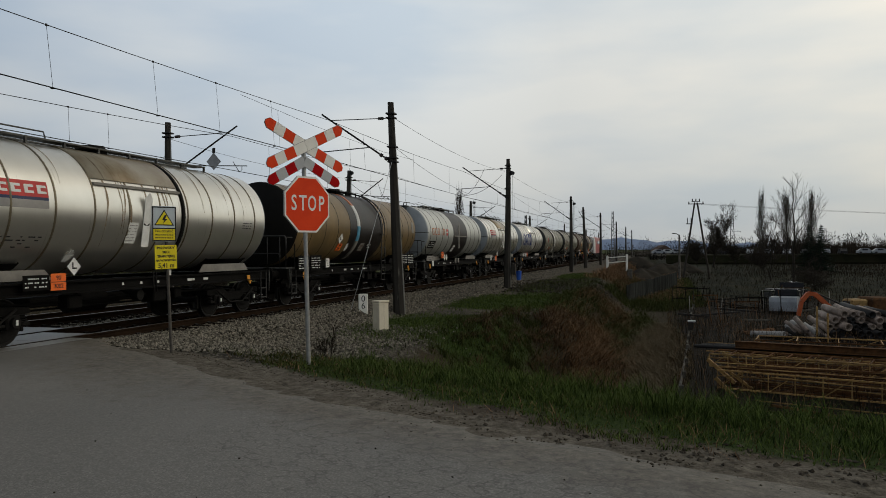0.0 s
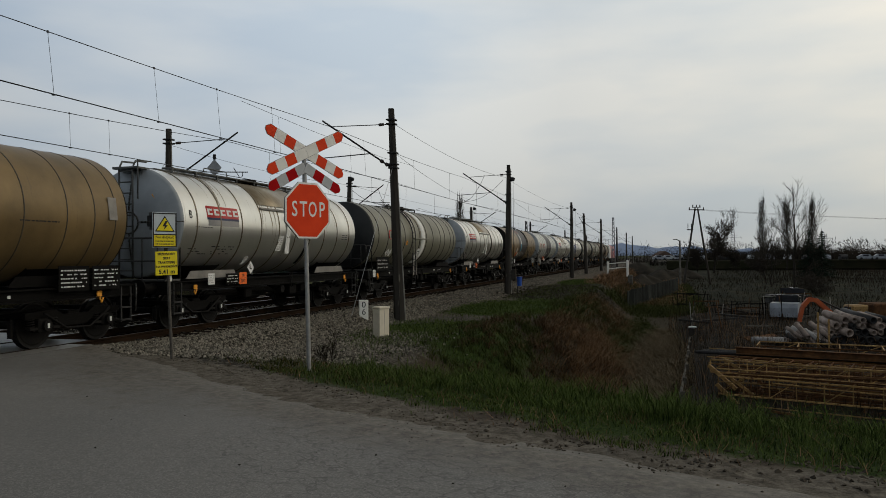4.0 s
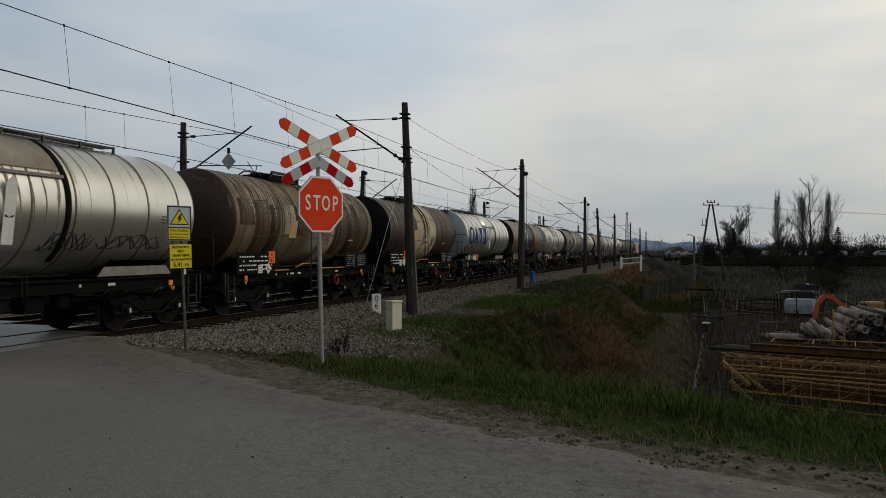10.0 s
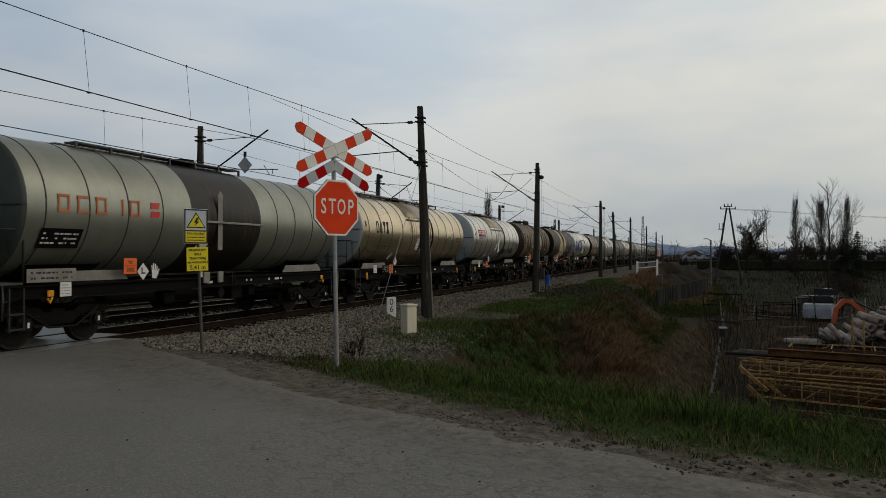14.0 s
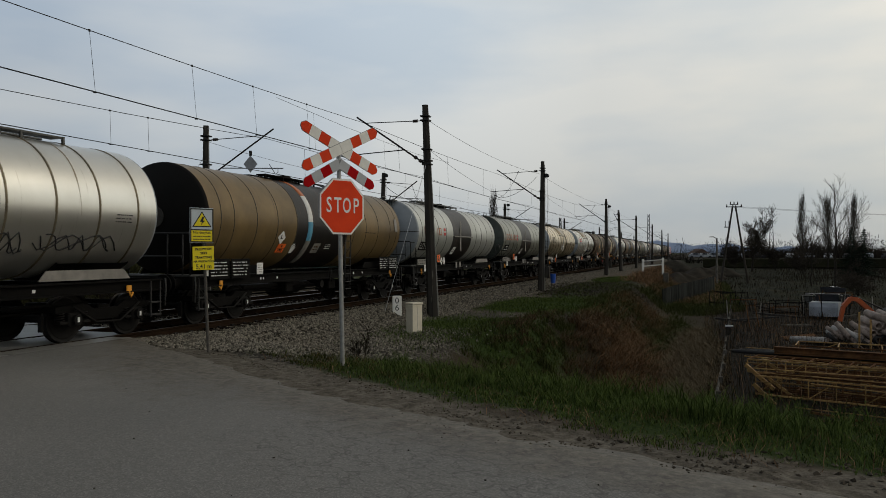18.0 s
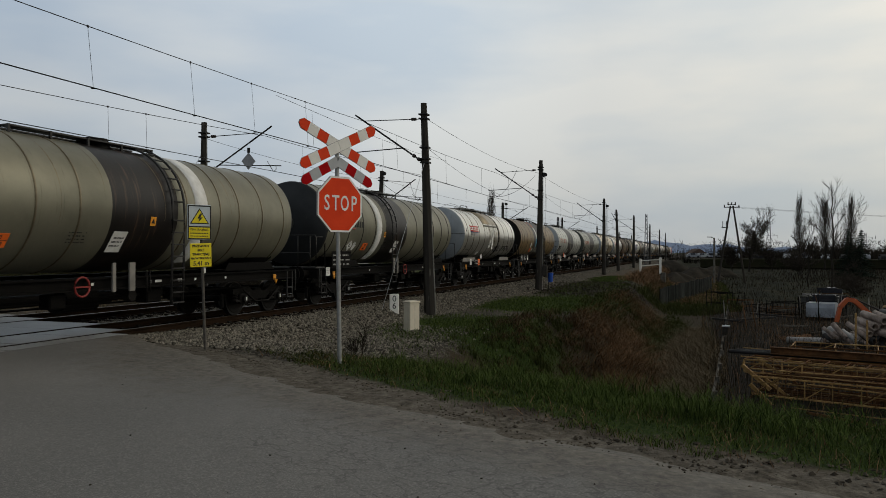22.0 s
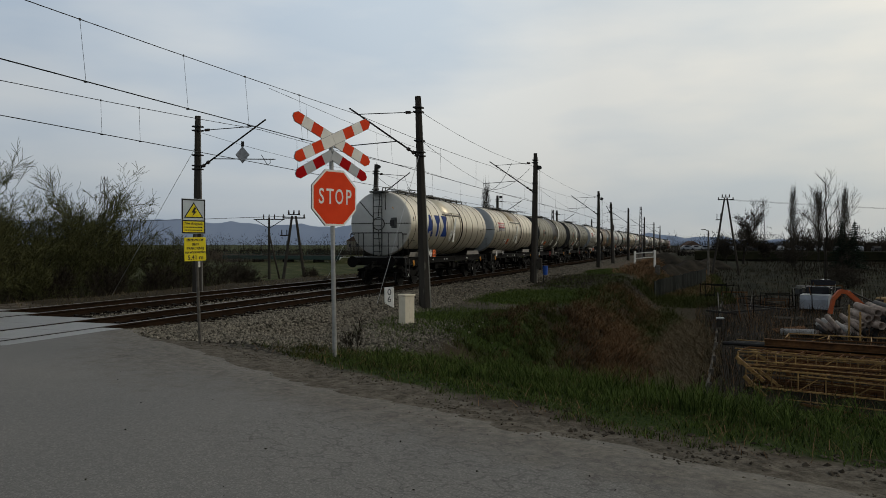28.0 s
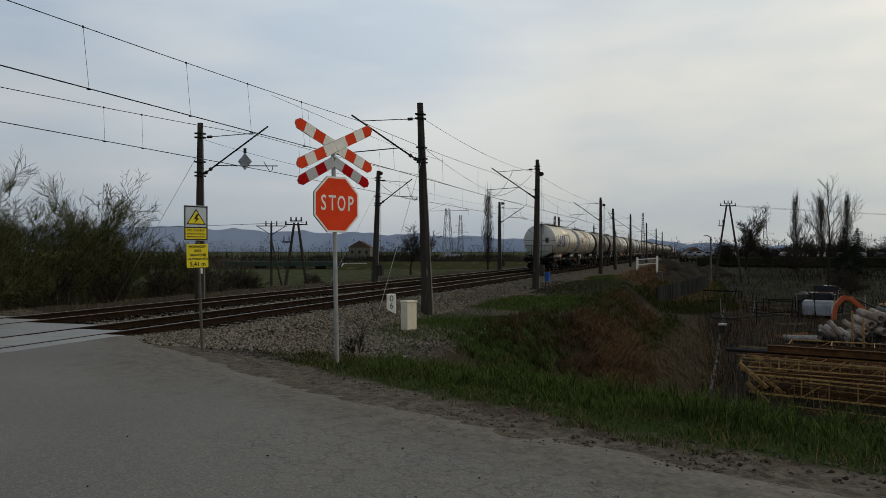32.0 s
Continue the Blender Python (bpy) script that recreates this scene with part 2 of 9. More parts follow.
STREAK = (0.35, 5.0, 0.30)     # run-off streaks down a tank's side
M = {
    "silver": mat("silver_cladding", (0.76, 0.745, 0.69), (0.64, 0.625, 0.57), 0.5, (1, 1, 1), 0.24, 0.89, 0.05, 30, (0.36, 0.33, 0.27), 0.64, 2.2, STREAK, rough2=0.37),
    "silver_dull": mat("yellowed_silver_cladding", (0.72, 0.665, 0.545), (0.60, 0.55, 0.445), 0.5, (1, 1, 1), 0.30, 0.80, 0.05, 30, (0.34, 0.29, 0.21), 0.63, 2.2, STREAK, rough2=0.44),
    "silver_warm": mat("gold_silver_cladding", (0.70, 0.585, 0.40), (0.58, 0.48, 0.325), 0.5, (1, 1, 1), 0.23, 0.92, 0.05, 30, (0.33, 0.27, 0.19), 0.63, 2.2, STREAK, rough2=0.34),
    "silver_plain": mat("plain_silver_steel", (0.50, 0.51, 0.48), (0.42, 0.43, 0.40), 0.6, (1, 1, 1), 0.36, 0.75, 0.05, 30, (0.25, 0.24, 0.21), 0.66, 2.4, STREAK, rough2=0.5),
    "hoop_gold": mat("hoop_steel", (0.20, 0.165, 0.105), (0.11, 0.09, 0.06), 3, (1, 1, 1), 0.4, 0.6, 0.1),
    "seam": mat("dark_seam", (0.055, 0.05, 0.042), (0.03, 0.028, 0.025), 5, rough=0.7),
    "end_blue": mat("blue_grey_end_paint", (0.29, 0.315, 0.335), (0.205, 0.226, 0.242), 0.9, (1, 1, 1), 0.5, 0.15, 0.06, 25, (0.075, 0.08, 0.085), 0.66, 1.6, (4, 1, 0.25)),
    "end_dark": mat("dark_slate_end_paint", (0.022, 0.024, 0.025), (0.012, 0.013, 0.014), 1.2, (1, 1, 1), 0.55, 0.1, 0.06, 25, (0.10, 0.10, 0.095), 0.7, 1.8, (4, 1, 0.25)),
    "end_black": mat("sooty_black_end_paint", (0.0075, 0.0065, 0.0055), (0.004, 0.004, 0.0035), 1.2, (1, 1, 1), 0.75, 0.0, 0.06, 25, (0.10, 0.09, 0.075), 0.69, 2.4, (5, 1, 0.2), spec=0.12),
    "steel_green": mat("dark_green_grey_steel", (0.33, 0.335, 0.285), (0.24, 0.248, 0.21), 0.6, (1, 1, 1), 0.30, 0.75, 0.05, 30, (0.08, 0.08, 0.065), 0.64, 2.3, STREAK, rough2=0.46),
    "end_green": mat("dark_green_end_paint", (0.052, 0.062, 0.054), (0.030, 0.037, 0.032), 1.0, (1, 1, 1), 0.5, 0.1, 0.06, 25, (0.018, 0.02, 0.018), 0.64, 1.8, (4, 1, 0.25)),
    "end_pale": mat("pale_grey_end_paint", (0.46, 0.46, 0.44), (0.37, 0.37, 0.35), 0.9, (1, 1, 1), 0.5, 0.1, 0.06, 25, (0.22, 0.21, 0.19), 0.68, 1.6, (4, 1, 0.25)),
    "green_grey": mat("olive_grey_tank_paint", (0.225, 0.215, 0.160), (0.155, 0.150, 0.112), 0.6, (1, 1, 1), 0.36, 0.45, 0.05, 30, (0.10, 0.092, 0.07), 0.64, 2.2, STREAK, rough2=0.5),
    "tan": mat("tan_tank_paint", (0.205, 0.138, 0.058), (0.125, 0.086, 0.038), 0.7, (1, 1, 1), 0.40, 0.25, 0.06, 30, (0.09, 0.065, 0.042), 0.62, 2.0, STREAK),
    "bitumen": mat("spilt_bitumen_coat", (0.013, 0.010, 0.009), (0.007, 0.006, 0.005), 0.8, (1, 1, 1), 0.42, 0.0, 0.10, 20, (0.075, 0.042, 0.026), 0.57, 1.8, STREAK),
    "rust_brown": mat("rust_brown_tank_paint", (0.050, 0.024, 0.012), (0.020, 0.011, 0.007), 0.7, (1, 1, 1), 0.5, 0.0, 0.08, 25, (0.32, 0.25, 0.17), 0.625, 1.9, (0.3, 8.0, 0.20), spec=0.3),
    "old_cream": mat("stained_cream_tank_paint", (0.52, 0.46, 0.33), (0.30, 0.24, 0.15), 0.8, (1, 1, 1), 0.55, 0.0, 0.08, 25, (0.12, 0.075, 0.04), 0.57, 1.7, (0.3, 6.0, 0.25)),
    "old_tan": mat("weathered_tan_tank_paint", (0.215, 0.168, 0.105), (0.120, 0.085, 0.048), 0.8, (1, 1, 1), 0.5, 0.05, 0.08, 25, (0.070, 0.040, 0.022), 0.54, 1.8, (0.3, 6.5, 0.22)),
    "rust_streaked": mat("rust_streaked_sheet", (0.080, 0.043, 0.021), (0.034, 0.018, 0.009), 0.9, (1, 1, 1), 0.5, 0.0, 0.08, 25, (0.33, 0.26, 0.17), 0.585, 1.9, (0.3, 9.0, 0.20)),
    "lichen_grey": mat("greenish_grey_old_paint", (0.27, 0.25, 0.19), (0.17, 0.15, 0.10), 1.1, (1, 1, 1), 0.55, 0.0, 0.08, 25, (0.10, 0.065, 0.035), 0.60, 2.2, (0.4, 4.0, 0.3)),
    "rust_dark": mat("dark_rust_streak", (0.055, 0.028, 0.014), (0.025, 0.014, 0.008), 3, (0.5, 4, 0.5), 0.6, 0.0, 0.05),
    "top_stain": mat("stained_silver_sheet", (0.36, 0.32, 0.24), (0.20, 0.15, 0.09), 0.9, (1, 1, 1), 0.4, 0.5, 0.05, 30, (0.10, 0.065, 0.035), 0.58, 2.0, (0.3, 6, 0.25)),
    "lime": mat("limescale_streak", (0.46, 0.39, 0.30), (0.20, 0.15, 0.10), 3, (0.5, 4, 0.5), 0.7, 0.0, 0.05),
    "rust_streak": mat("rust_run_off", (0.20, 0.145, 0.085), (0.30, 0.25, 0.18), 2, (0.5, 3, 0.5), 0.6, 0.2, 0.05),
    # grimy frame and iron, darkened further to include the shade under the tanks
    "frame_black": mat("grimy_shade_black_frame", (0.0050, 0.0044, 0.0038), (0.003, 0.0028, 0.0025), 3, rough=0.75, bump=0.3, c3=(0.024, 0.017, 0.011), spots=0.64, spec=0.08),
    "iron": mat("worn_shade_dark_iron", (0.009, 0.008, 0.007), (0.005, 0.0045, 0.004), 4, rough=0.65, metal=0.0, bump=0.25, c3=(0.030, 0.022, 0.015), spots=0.63, spec=0.12),
    "tyre_bright": mat("worn_wheel_tread", (0.035, 0.033, 0.031), (0.014, 0.013, 0.012), 6, rough=0.35, metal=0.8, bump=0.05),
    "walk_grey": mat("galvanised_walkway", (0.095, 0.095, 0.09), (0.05, 0.05, 0.047), 5, rough=0.5, metal=0.5, bump=0.15),
    "rail_black": mat("black_tube", (0.018, 0.018, 0.018), (0.03, 0.028, 0.026), 8, rough=0.5, bump=0.05),
    "white_paint": mat("white_marking", (0.72, 0.72, 0.70), (0.60, 0.60, 0.57), 6, rough=0.6, bump=0.03),
    "skirt": mat("pale_saddle_skirt", (0.26, 0.245, 0.22), (0.17, 0.16, 0.145), 3, rough=0.55, metal=0.3, bump=0.1),
    "orange": mat("orange_plate", (0.85, 0.16, 0.02), (0.75, 0.13, 0.02), 6, rough=0.5, bump=0.02),
    "amber": mat("amber_paint", (0.75, 0.32, 0.03), (0.60, 0.25, 0.02), 8, rough=0.5, bump=0.02),
    "black_ink": mat("black_marking", (0.015, 0.015, 0.015), (0.03, 0.03, 0.03), 9, rough=0.7, bump=0.0),
    "logo_red": mat("red_marking", (0.52, 0.045, 0.04), (0.42, 0.04, 0.035), 5, rough=0.5, bump=0.0),
    "logo_navy": mat("navy_marking", (0.035, 0.05, 0.11), (0.03, 0.04, 0.09), 5, rough=0.5, bump=0.0),
    "logo_blue": mat("blue_marking", (0.012, 0.038, 0.185), (0.010, 0.032, 0.15), 4, rough=0.6, bump=0.0, spec=0.1),
    "logo_grey": mat("grey_marking", (0.33, 0.32, 0.30), (0.27, 0.26, 0.25), 4, rough=0.5, bump=0.0),
    "teal": mat("blue_band_paint", (0.10, 0.33, 0.48), (0.08, 0.26, 0.38), 5, rough=0.5, bump=0.02),
    "orange_fade": mat("orange_band_paint", (0.52, 0.16, 0.05), (0.35, 0.10, 0.04), 2.5, rough=0.5, bump=0.02),
    "loco_red": mat("red_engine_paint", (0.28, 0.035, 0.03), (0.22, 0.03, 0.025), 2, rough=0.4, bump=0.03),
    "loco_white": mat("pale_engine_paint", (0.62, 0.60, 0.57), (0.52, 0.50, 0.47), 2, rough=0.4, bump=0.03),
    "glass": mat("dark_cab_glass", (0.02, 0.022, 0.025), (0.03, 0.03, 0.035), 2, rough=0.08, bump=0.0),
    # track and masts
    "rail_rust": mat("rusty_rail_web", (0.026, 0.016, 0.010), (0.013, 0.009, 0.006), 4, (1, 0.3, 1), 0.85, 0.0, 0.2, spec=0.05),
    "rail_top": mat("polished_rail_head", (0.20, 0.185, 0.17), (0.13, 0.12, 0.11), 5, (1, 0.1, 1), 0.42, 1.0, 0.03),
    "sleeper": mat("tarred_sleeper", (0.016, 0.012, 0.009), (0.009, 0.007, 0.006), 3, (3, 12, 1), 0.9, 0.0, 0.4, vary=0.3, spec=0.05),
    "slab": mat("pale_concrete_slab", (0.215, 0.207, 0.190), (0.155, 0.150, 0.138), 1.2, (1, 1, 1), 0.36, 0.0, 0.10, 40, (0.13, 0.125, 0.115), 0.62, 3, (1, 1, 1), vary=0.10, spec=0.38),
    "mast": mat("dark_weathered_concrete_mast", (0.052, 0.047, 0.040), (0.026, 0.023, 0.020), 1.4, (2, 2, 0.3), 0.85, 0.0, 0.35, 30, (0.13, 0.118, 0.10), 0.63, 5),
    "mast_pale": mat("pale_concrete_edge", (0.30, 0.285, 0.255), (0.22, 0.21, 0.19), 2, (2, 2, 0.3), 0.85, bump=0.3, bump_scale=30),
    "catenary": mat("dark_steel_arm", (0.012, 0.012, 0.012), (0.022, 0.020, 0.018), 6, rough=0.6, metal=0.3, bump=0.05),
    "wire": mat("dark_wire", (0.022, 0.022, 0.024), (0.016, 0.016, 0.017), 6, rough=0.5, metal=0.5, bump=0.0),
    "porcelain": mat("brown_insulator", (0.032, 0.020, 0.015), (0.024, 0.016, 0.012), 8, rough=0.25, bump=0.0),
    "zinc": mat("zinc_sign_post", (0.36, 0.36, 0.35), (0.27, 0.27, 0.26), 6, (2, 2, 0.5), 0.45, 0.6, 0.08),
    "sign_back": mat("bare_sign_back", (0.30, 0.30, 0.30), (0.24, 0.24, 0.24), 5, rough=0.5, metal=0.6, bump=0.03),
    "sign_red": mat("retroreflective_red", (0.74, 0.058, 0.013), (0.66, 0.046, 0.011), 3, rough=0.6, bump=0.02, spec=0.1),
    # darker red for the lower chevron, its shade put into the colour
    "sign_red_shaded": mat("shaded_red_film", (0.40, 0.008, 0.010), (0.34, 0.006, 0.008), 3, rough=0.7, bump=0.02, spec=0.03),
    "sign_white": mat("retroreflective_white", (0.80, 0.78, 0.72), (0.72, 0.70, 0.65), 4, rough=0.5, bump=0.02),
    "sign_grey": mat("grey_and_shaded_white", (0.42, 0.43, 0.44), (0.36, 0.37, 0.38), 4, rough=0.5, bump=0.02),
    "sign_pale": mat("pale_blue_white_film", (0.50, 0.55, 0.58), (0.44, 0.49, 0.52), 4, rough=0.5, bump=0.02),
    "post_dull": mat("weathered_dark_post", (0.11, 0.10, 0.085), (0.065, 0.058, 0.050), 5, (2, 2, 0.5), 0.6, 0.3, 0.1),
    "sign_yellow": mat("yellow_film", (0.80, 0.66, 0.015), (0.72, 0.58, 0.015), 4, rough=0.5, bump=0.02),
    "cabinet": mat("cream_plastic_cabinet", (0.66, 0.60, 0.47), (0.58, 0.52, 0.40), 3, rough=0.55, bump=0.05, c3=(0.40, 0.35, 0.26), spots=0.68),
    "blue_plastic": mat("blue_plastic", (0.02, 0.09, 0.40), (0.02, 0.07, 0.32), 4, rough=0.4, bump=0.03),
    "old_wood": mat("grey_timber", (0.050, 0.043, 0.035), (0.030, 0.026, 0.021), 3, (6, 6, 0.6), 0.85, bump=0.4, bump_scale=30),
    # yard
    "yellow_steel": mat("rusty_yellow_steel", (0.36, 0.225, 0.075), (0.20, 0.115, 0.040), 3, rough=0.65, bump=0.15, c3=(0.10, 0.045, 0.020), spots=0.53, spot_scale=9, vary=0.3),
    "rust_steel": mat("rusty_steel", (0.13, 0.062, 0.026), (0.050, 0.027, 0.014), 4, rough=0.8, bump=0.25, vary=0.3),
    "pipe_white": mat("pale_pipe", (0.33, 0.26, 0.22), (0.12, 0.092, 0.072), 3, rough=0.6, bump=0.1, c3=(0.10, 0.08, 0.06), spots=0.62, vary=0.2),
    "pipe_black": mat("black_pipe", (0.010, 0.010, 0.011), (0.018, 0.017, 0.016), 4, rough=0.6, bump=0.1),
    "digger": mat("orange_excavator_paint", (0.42, 0.085, 0.018), (0.28, 0.055, 0.015), 2, rough=0.45, bump=0.05, c3=(0.16, 0.07, 0.03), spots=0.68),
    "van_white": mat("white_van_paint", (0.27, 0.29, 0.32), (0.19, 0.20, 0.22), 2, rough=0.35, bump=0.02),
    "fence_grey": mat("grey_fence_sheet", (0.018, 0.020, 0.015), (0.008, 0.010, 0.007), 2, (3, 3, 0.4), 0.8, 0.0, 0.2, vary=0.25),
    "slat_grey": mat("grey_fence_slat", (0.050, 0.053, 0.048), (0.024, 0.026, 0.023), 2, (3, 3, 0.4), 0.8, 0.0, 0.2, vary=0.3),
    "post_concrete": mat("concrete_fence_post", (0.14, 0.13, 0.11), (0.06, 0.055, 0.047), 3, rough=0.85, bump=0.3),
    "bridge_green": mat("dark_green_girder", (0.022, 0.045, 0.035), (0.018, 0.036, 0.029), 1, rough=0.6, bump=0.05),
    "bark": mat("bare_bark", (0.032, 0.027, 0.022), (0.018, 0.016, 0.013), 4, (4, 4, 0.6), 0.9, bump=0.4),
    "bark_pale": mat("olive_bark", (0.075, 0.070, 0.045), (0.048, 0.045, 0.030), 4, (4, 4, 0.6), 0.9, bump=0.3),
    "needles": mat("spruce_needles", (0.012, 0.020, 0.012), (0.008, 0.013, 0.009), 2, rough=0.8, bump=0.3),
    "far_wall": mat("distant_wall", (0.17, 0.155, 0.125), (0.12, 0.11, 0.09), 1, rough=0.8, bump=0.05),
    "far_roof": mat("distant_roof", (0.10, 0.065, 0.05), (0.07, 0.05, 0.04), 1, rough=0.8, bump=0.05),
    "pylon": mat("grey_lattice_steel", (0.13, 0.13, 0.135), (0.10, 0.10, 0.105), 1, rough=0.6, metal=0.4, bump=0.0),
}
M["buds"] = varied("budding_twigs", (0.040, 0.040, 0.021), (0.120, 0.125, 0.050))
M["twigs"] = varied("brown_twigs", (0.010, 0.008, 0.006), (0.034, 0.026, 0.018))
M["crown_twigs"] = varied("grey_brown_crown_twigs", (0.018, 0.015, 0.012), (0.060, 0.050, 0.039))
M["brown_hay"] = varied("dark_dead_grass", (0.012, 0.008, 0.005), (0.155, 0.097, 0.055))
M["grass"] = varied("spring_grass", (0.008, 0.017, 0.004), (0.100, 0.138, 0.034))
M["hay"] = varied("dry_grass", (0.016, 0.010, 0.006), (0.275, 0.165, 0.088))
M["pale_hay"] = varied("bleached_grass", (0.022, 0.017, 0.010), (0.20, 0.158, 0.100))
M["dull_green"] = varied("dull_grass", (0.012, 0.018, 0.005), (0.066, 0.074, 0.022))
M["stones"] = varied("ballast_stones", (0.022, 0.020, 0.015), (0.255, 0.230, 0.186))
M["clods"] = varied("soil_clods", (0.030, 0.025, 0.019), (0.125, 0.106, 0.082))
M["dark_clods"] = varied("dark_soil_clods", (0.010, 0.008, 0.006), (0.055, 0.047, 0.036))
M["far_woods"] = varied("far_bare_woods", (0.012, 0.011, 0.009), (0.036, 0.031, 0.025))
M["cars"] = varied("parked_car_bodies", (0.06, 0.06, 0.065), (0.62, 0.62, 0.62), 0.35)

M["meadow"] = mat("olive_meadow", (0.036, 0.044, 0.016), (0.060, 0.056, 0.028), 0.15, rough=0.95, bump=0.5, bump_scale=4, c3=(0.12, 0.10, 0.062), spots=0.58, spot_scale=0.6, spec=0.1)

# ---- mesh building ----
class Shape:
    """Collects primitives into one mesh."""

    def __init__(self):
        self.v, self.f, self.s, self.k = [], [], [], []

    def add(self, verts, faces, smooth=False, slot=0):
        o = len(self.v)
        self.v.extend(tuple(p) for p in verts)
        self.f.extend(tuple(o + i for i in q) for q in faces)
        self.s.extend([smooth] * len(faces))
        self.k.extend([slot] * len(faces))
        return self

    def box(self, c, size, ch=0.0, m=None, slot=0):
        """A box about c with chamfered edges."""
        hx, hy, hz = (0.5 * a for a in size)
        ch = min(ch, 0.45 * min(size))
        if ch <= 0:
            pts = [(x, y, z) for x in (-hx, hx) for y in (-hy, hy) for z in (-hz, hz)]
            faces = [(0, 1, 3, 2), (4, 6, 7, 5), (0, 4, 5, 1), (2, 3, 7, 6), (0, 2, 6, 4), (1, 5, 7, 3)]
        else:
            pts, idx = [], {}
            for sx in (-1, 1):
                for sy in (-1, 1):
                    for sz in (-1, 1):
                        for a in range(3):
                            p = [sx * (hx - ch), sy * (hy - ch), sz * (hz - ch)]
                            p[a] = (sx * hx, sy * hy, sz * hz)[a]
                            idx[sx, sy, sz, a] = len(pts)
                            pts.append(tuple(p))
            faces = []
            for a in range(3):
                b, c2 = (a + 1) % 3, (a + 2) % 3
                for s in (-1, 1):
                    def key(p, q):
                        k = [0, 0, 0]
                        k[a], k[b], k[c2] = s, p, q
                        return idx[(*k, a)]
                    q = [key(-1, -1), key(1, -1), key(1, 1), key(-1, 1)]
                    faces.append(tuple(q if s > 0 else q[::-1]))
                for p in (-1, 1):
                    for q in (-1, 1):
                        def key2(s, ax):
                            k = [0, 0, 0]
                            k[a], k[b], k[c2] = s, p, q
                            return idx[(*k, ax)]
                        e = [key2(-1, b), key2(1, b), key2(1, c2), key2(-1, c2)]
                        faces.append(tuple(e if p * q > 0 else e[::-1]))
            for sx in (-1, 1):
                for sy in (-1, 1):
                    for sz in (-1, 1):
                        t = [idx[sx, sy, sz, a] for a in range(3)]
                        faces.append(tuple(t if sx * sy * sz > 0 else t[::-1]))
        c = Vector(c)
        out = [(m @ Vector(p) if m else Vector(p)) + c for p in pts]
        return self.add(out, faces, False, slot)

    def beam(self, a, b, w, h, slot=0):
        """A square bar from a to b."""
        a, b = Vector(a), Vector(b)
        m = (b - a).to_track_quat("Y", "Z").to_matrix()
        return self.box((a + b) / 2, (w, (b - a).length, h), 0, m, slot)

    def cyl(self, a, b, r, r2=None, n=12, cap=True, slot=0, smooth=True):
        a, b = Vector(a), Vector(b)
        r2 = r if r2 is None else r2
        q = (b - a).to_track_quat("Z", "Y").to_matrix()
        ring = [q @ Vector((math.cos(2 * math.pi * i / n), math.sin(2 * math.pi * i / n), 0)) for i in range(n)]
        vs = [a + r * p for p in ring] + [b + r2 * p for p in ring]
        self.add(vs, [(i, (i + 1) % n, n + (i + 1) % n, n + i) for i in range(n)], smooth, slot)
        if cap:
            self.add(vs[:n], [tuple(reversed(range(n)))], False, slot)
            self.add(vs[n:], [tuple(range(n))], False, slot)
        return self

    def tube(self, pts, r, n=6, slot=0):
        pts = [Vector(p) for p in pts]
        vs, faces = [], []
        for i, p in enumerate(pts):
            d = pts[min(i + 1, len(pts) - 1)] - pts[max(i - 1, 0)]
            q = d.to_track_quat("Z", "Y").to_matrix()
            vs += [p + q @ Vector((r * math.cos(2 * math.pi * j / n), r * math.sin(2 * math.pi * j / n), 0)) for j in range(n)]
            if i:
                o = (i - 1) * n
                faces += [(o + j, o + (j + 1) % n, o + n + (j + 1) % n, o + n + j) for j in range(n)]
        faces += [tuple(reversed(range(n))), tuple(range(len(vs) - n, len(vs)))]
        return self.add(vs, faces, True, slot)

    def lathe(self, prof, n=48, z=0.0, slot=0, a0=0.0, a1=360.0):
        """Turns (y, r) pairs about the y axis at height z; angles in degrees from straight up towards +x."""
        full = a1 - a0 >= 359.9
        cols = n if full else n + 1
        vs = []
        for y, r in prof:
            for i in range(cols):
                a = radians(a0 + (a1 - a0) * i / n)
                vs.append((r * math.sin(a), y, z + r * math.cos(a)))
        faces = []
        for j in range(len(prof) - 1):
            for i in range(n):
                p, q = j * cols + i, j * cols + (i + 1) % cols
                faces.append((p, q, q + cols, p + cols))
        return self.add(vs, faces, True, slot)

    def prism(self, poly, m, depth, slot=0):
        """A flat outline (x, y) given depth along its z, placed by the matrix m."""
        n = len(poly)
        vs = [m @ Vector((x, y, 0)) for x, y in poly] + [m @ Vector((x, y, depth)) for x, y in poly]
        faces = [tuple(reversed(range(n))), tuple(range(n, 2 * n))] + [(i, (i + 1) % n, n + (i + 1) % n, n + i) for i in range(n)]
        return self.add(vs, faces, False, slot)

    def mesh(self, name, *mats):
        me = bpy.data.meshes.new(name)
        me.from_pydata(self.v, [], self.f)
        me.polygons.foreach_set("use_smooth", self.s)
        if len(mats) > 1:
            me.polygons.foreach_set("material_index", self.k)
        for m in mats:
            me.materials.append(m)
        me.update()
        return me


def part(name, shape, material, parent, label="", m=None):
    """One mesh object under a thing or under a part. shape: a Shape or a mesh that is shared."""
    data = shape.mesh(name, material) if isinstance(shape, Shape) else shape
    ob = new(name, data)
    ob.parent = parent
    if m is not None:
        ob.matrix_basis = m
    if label:
        tagged(ob, label)
    return ob


def thing(name, m, label, category, group=""):
    ob = new(name)
    ob.empty_display_size = 0.2
    ob.matrix_basis = m
    return tagged(ob, label, category, group)


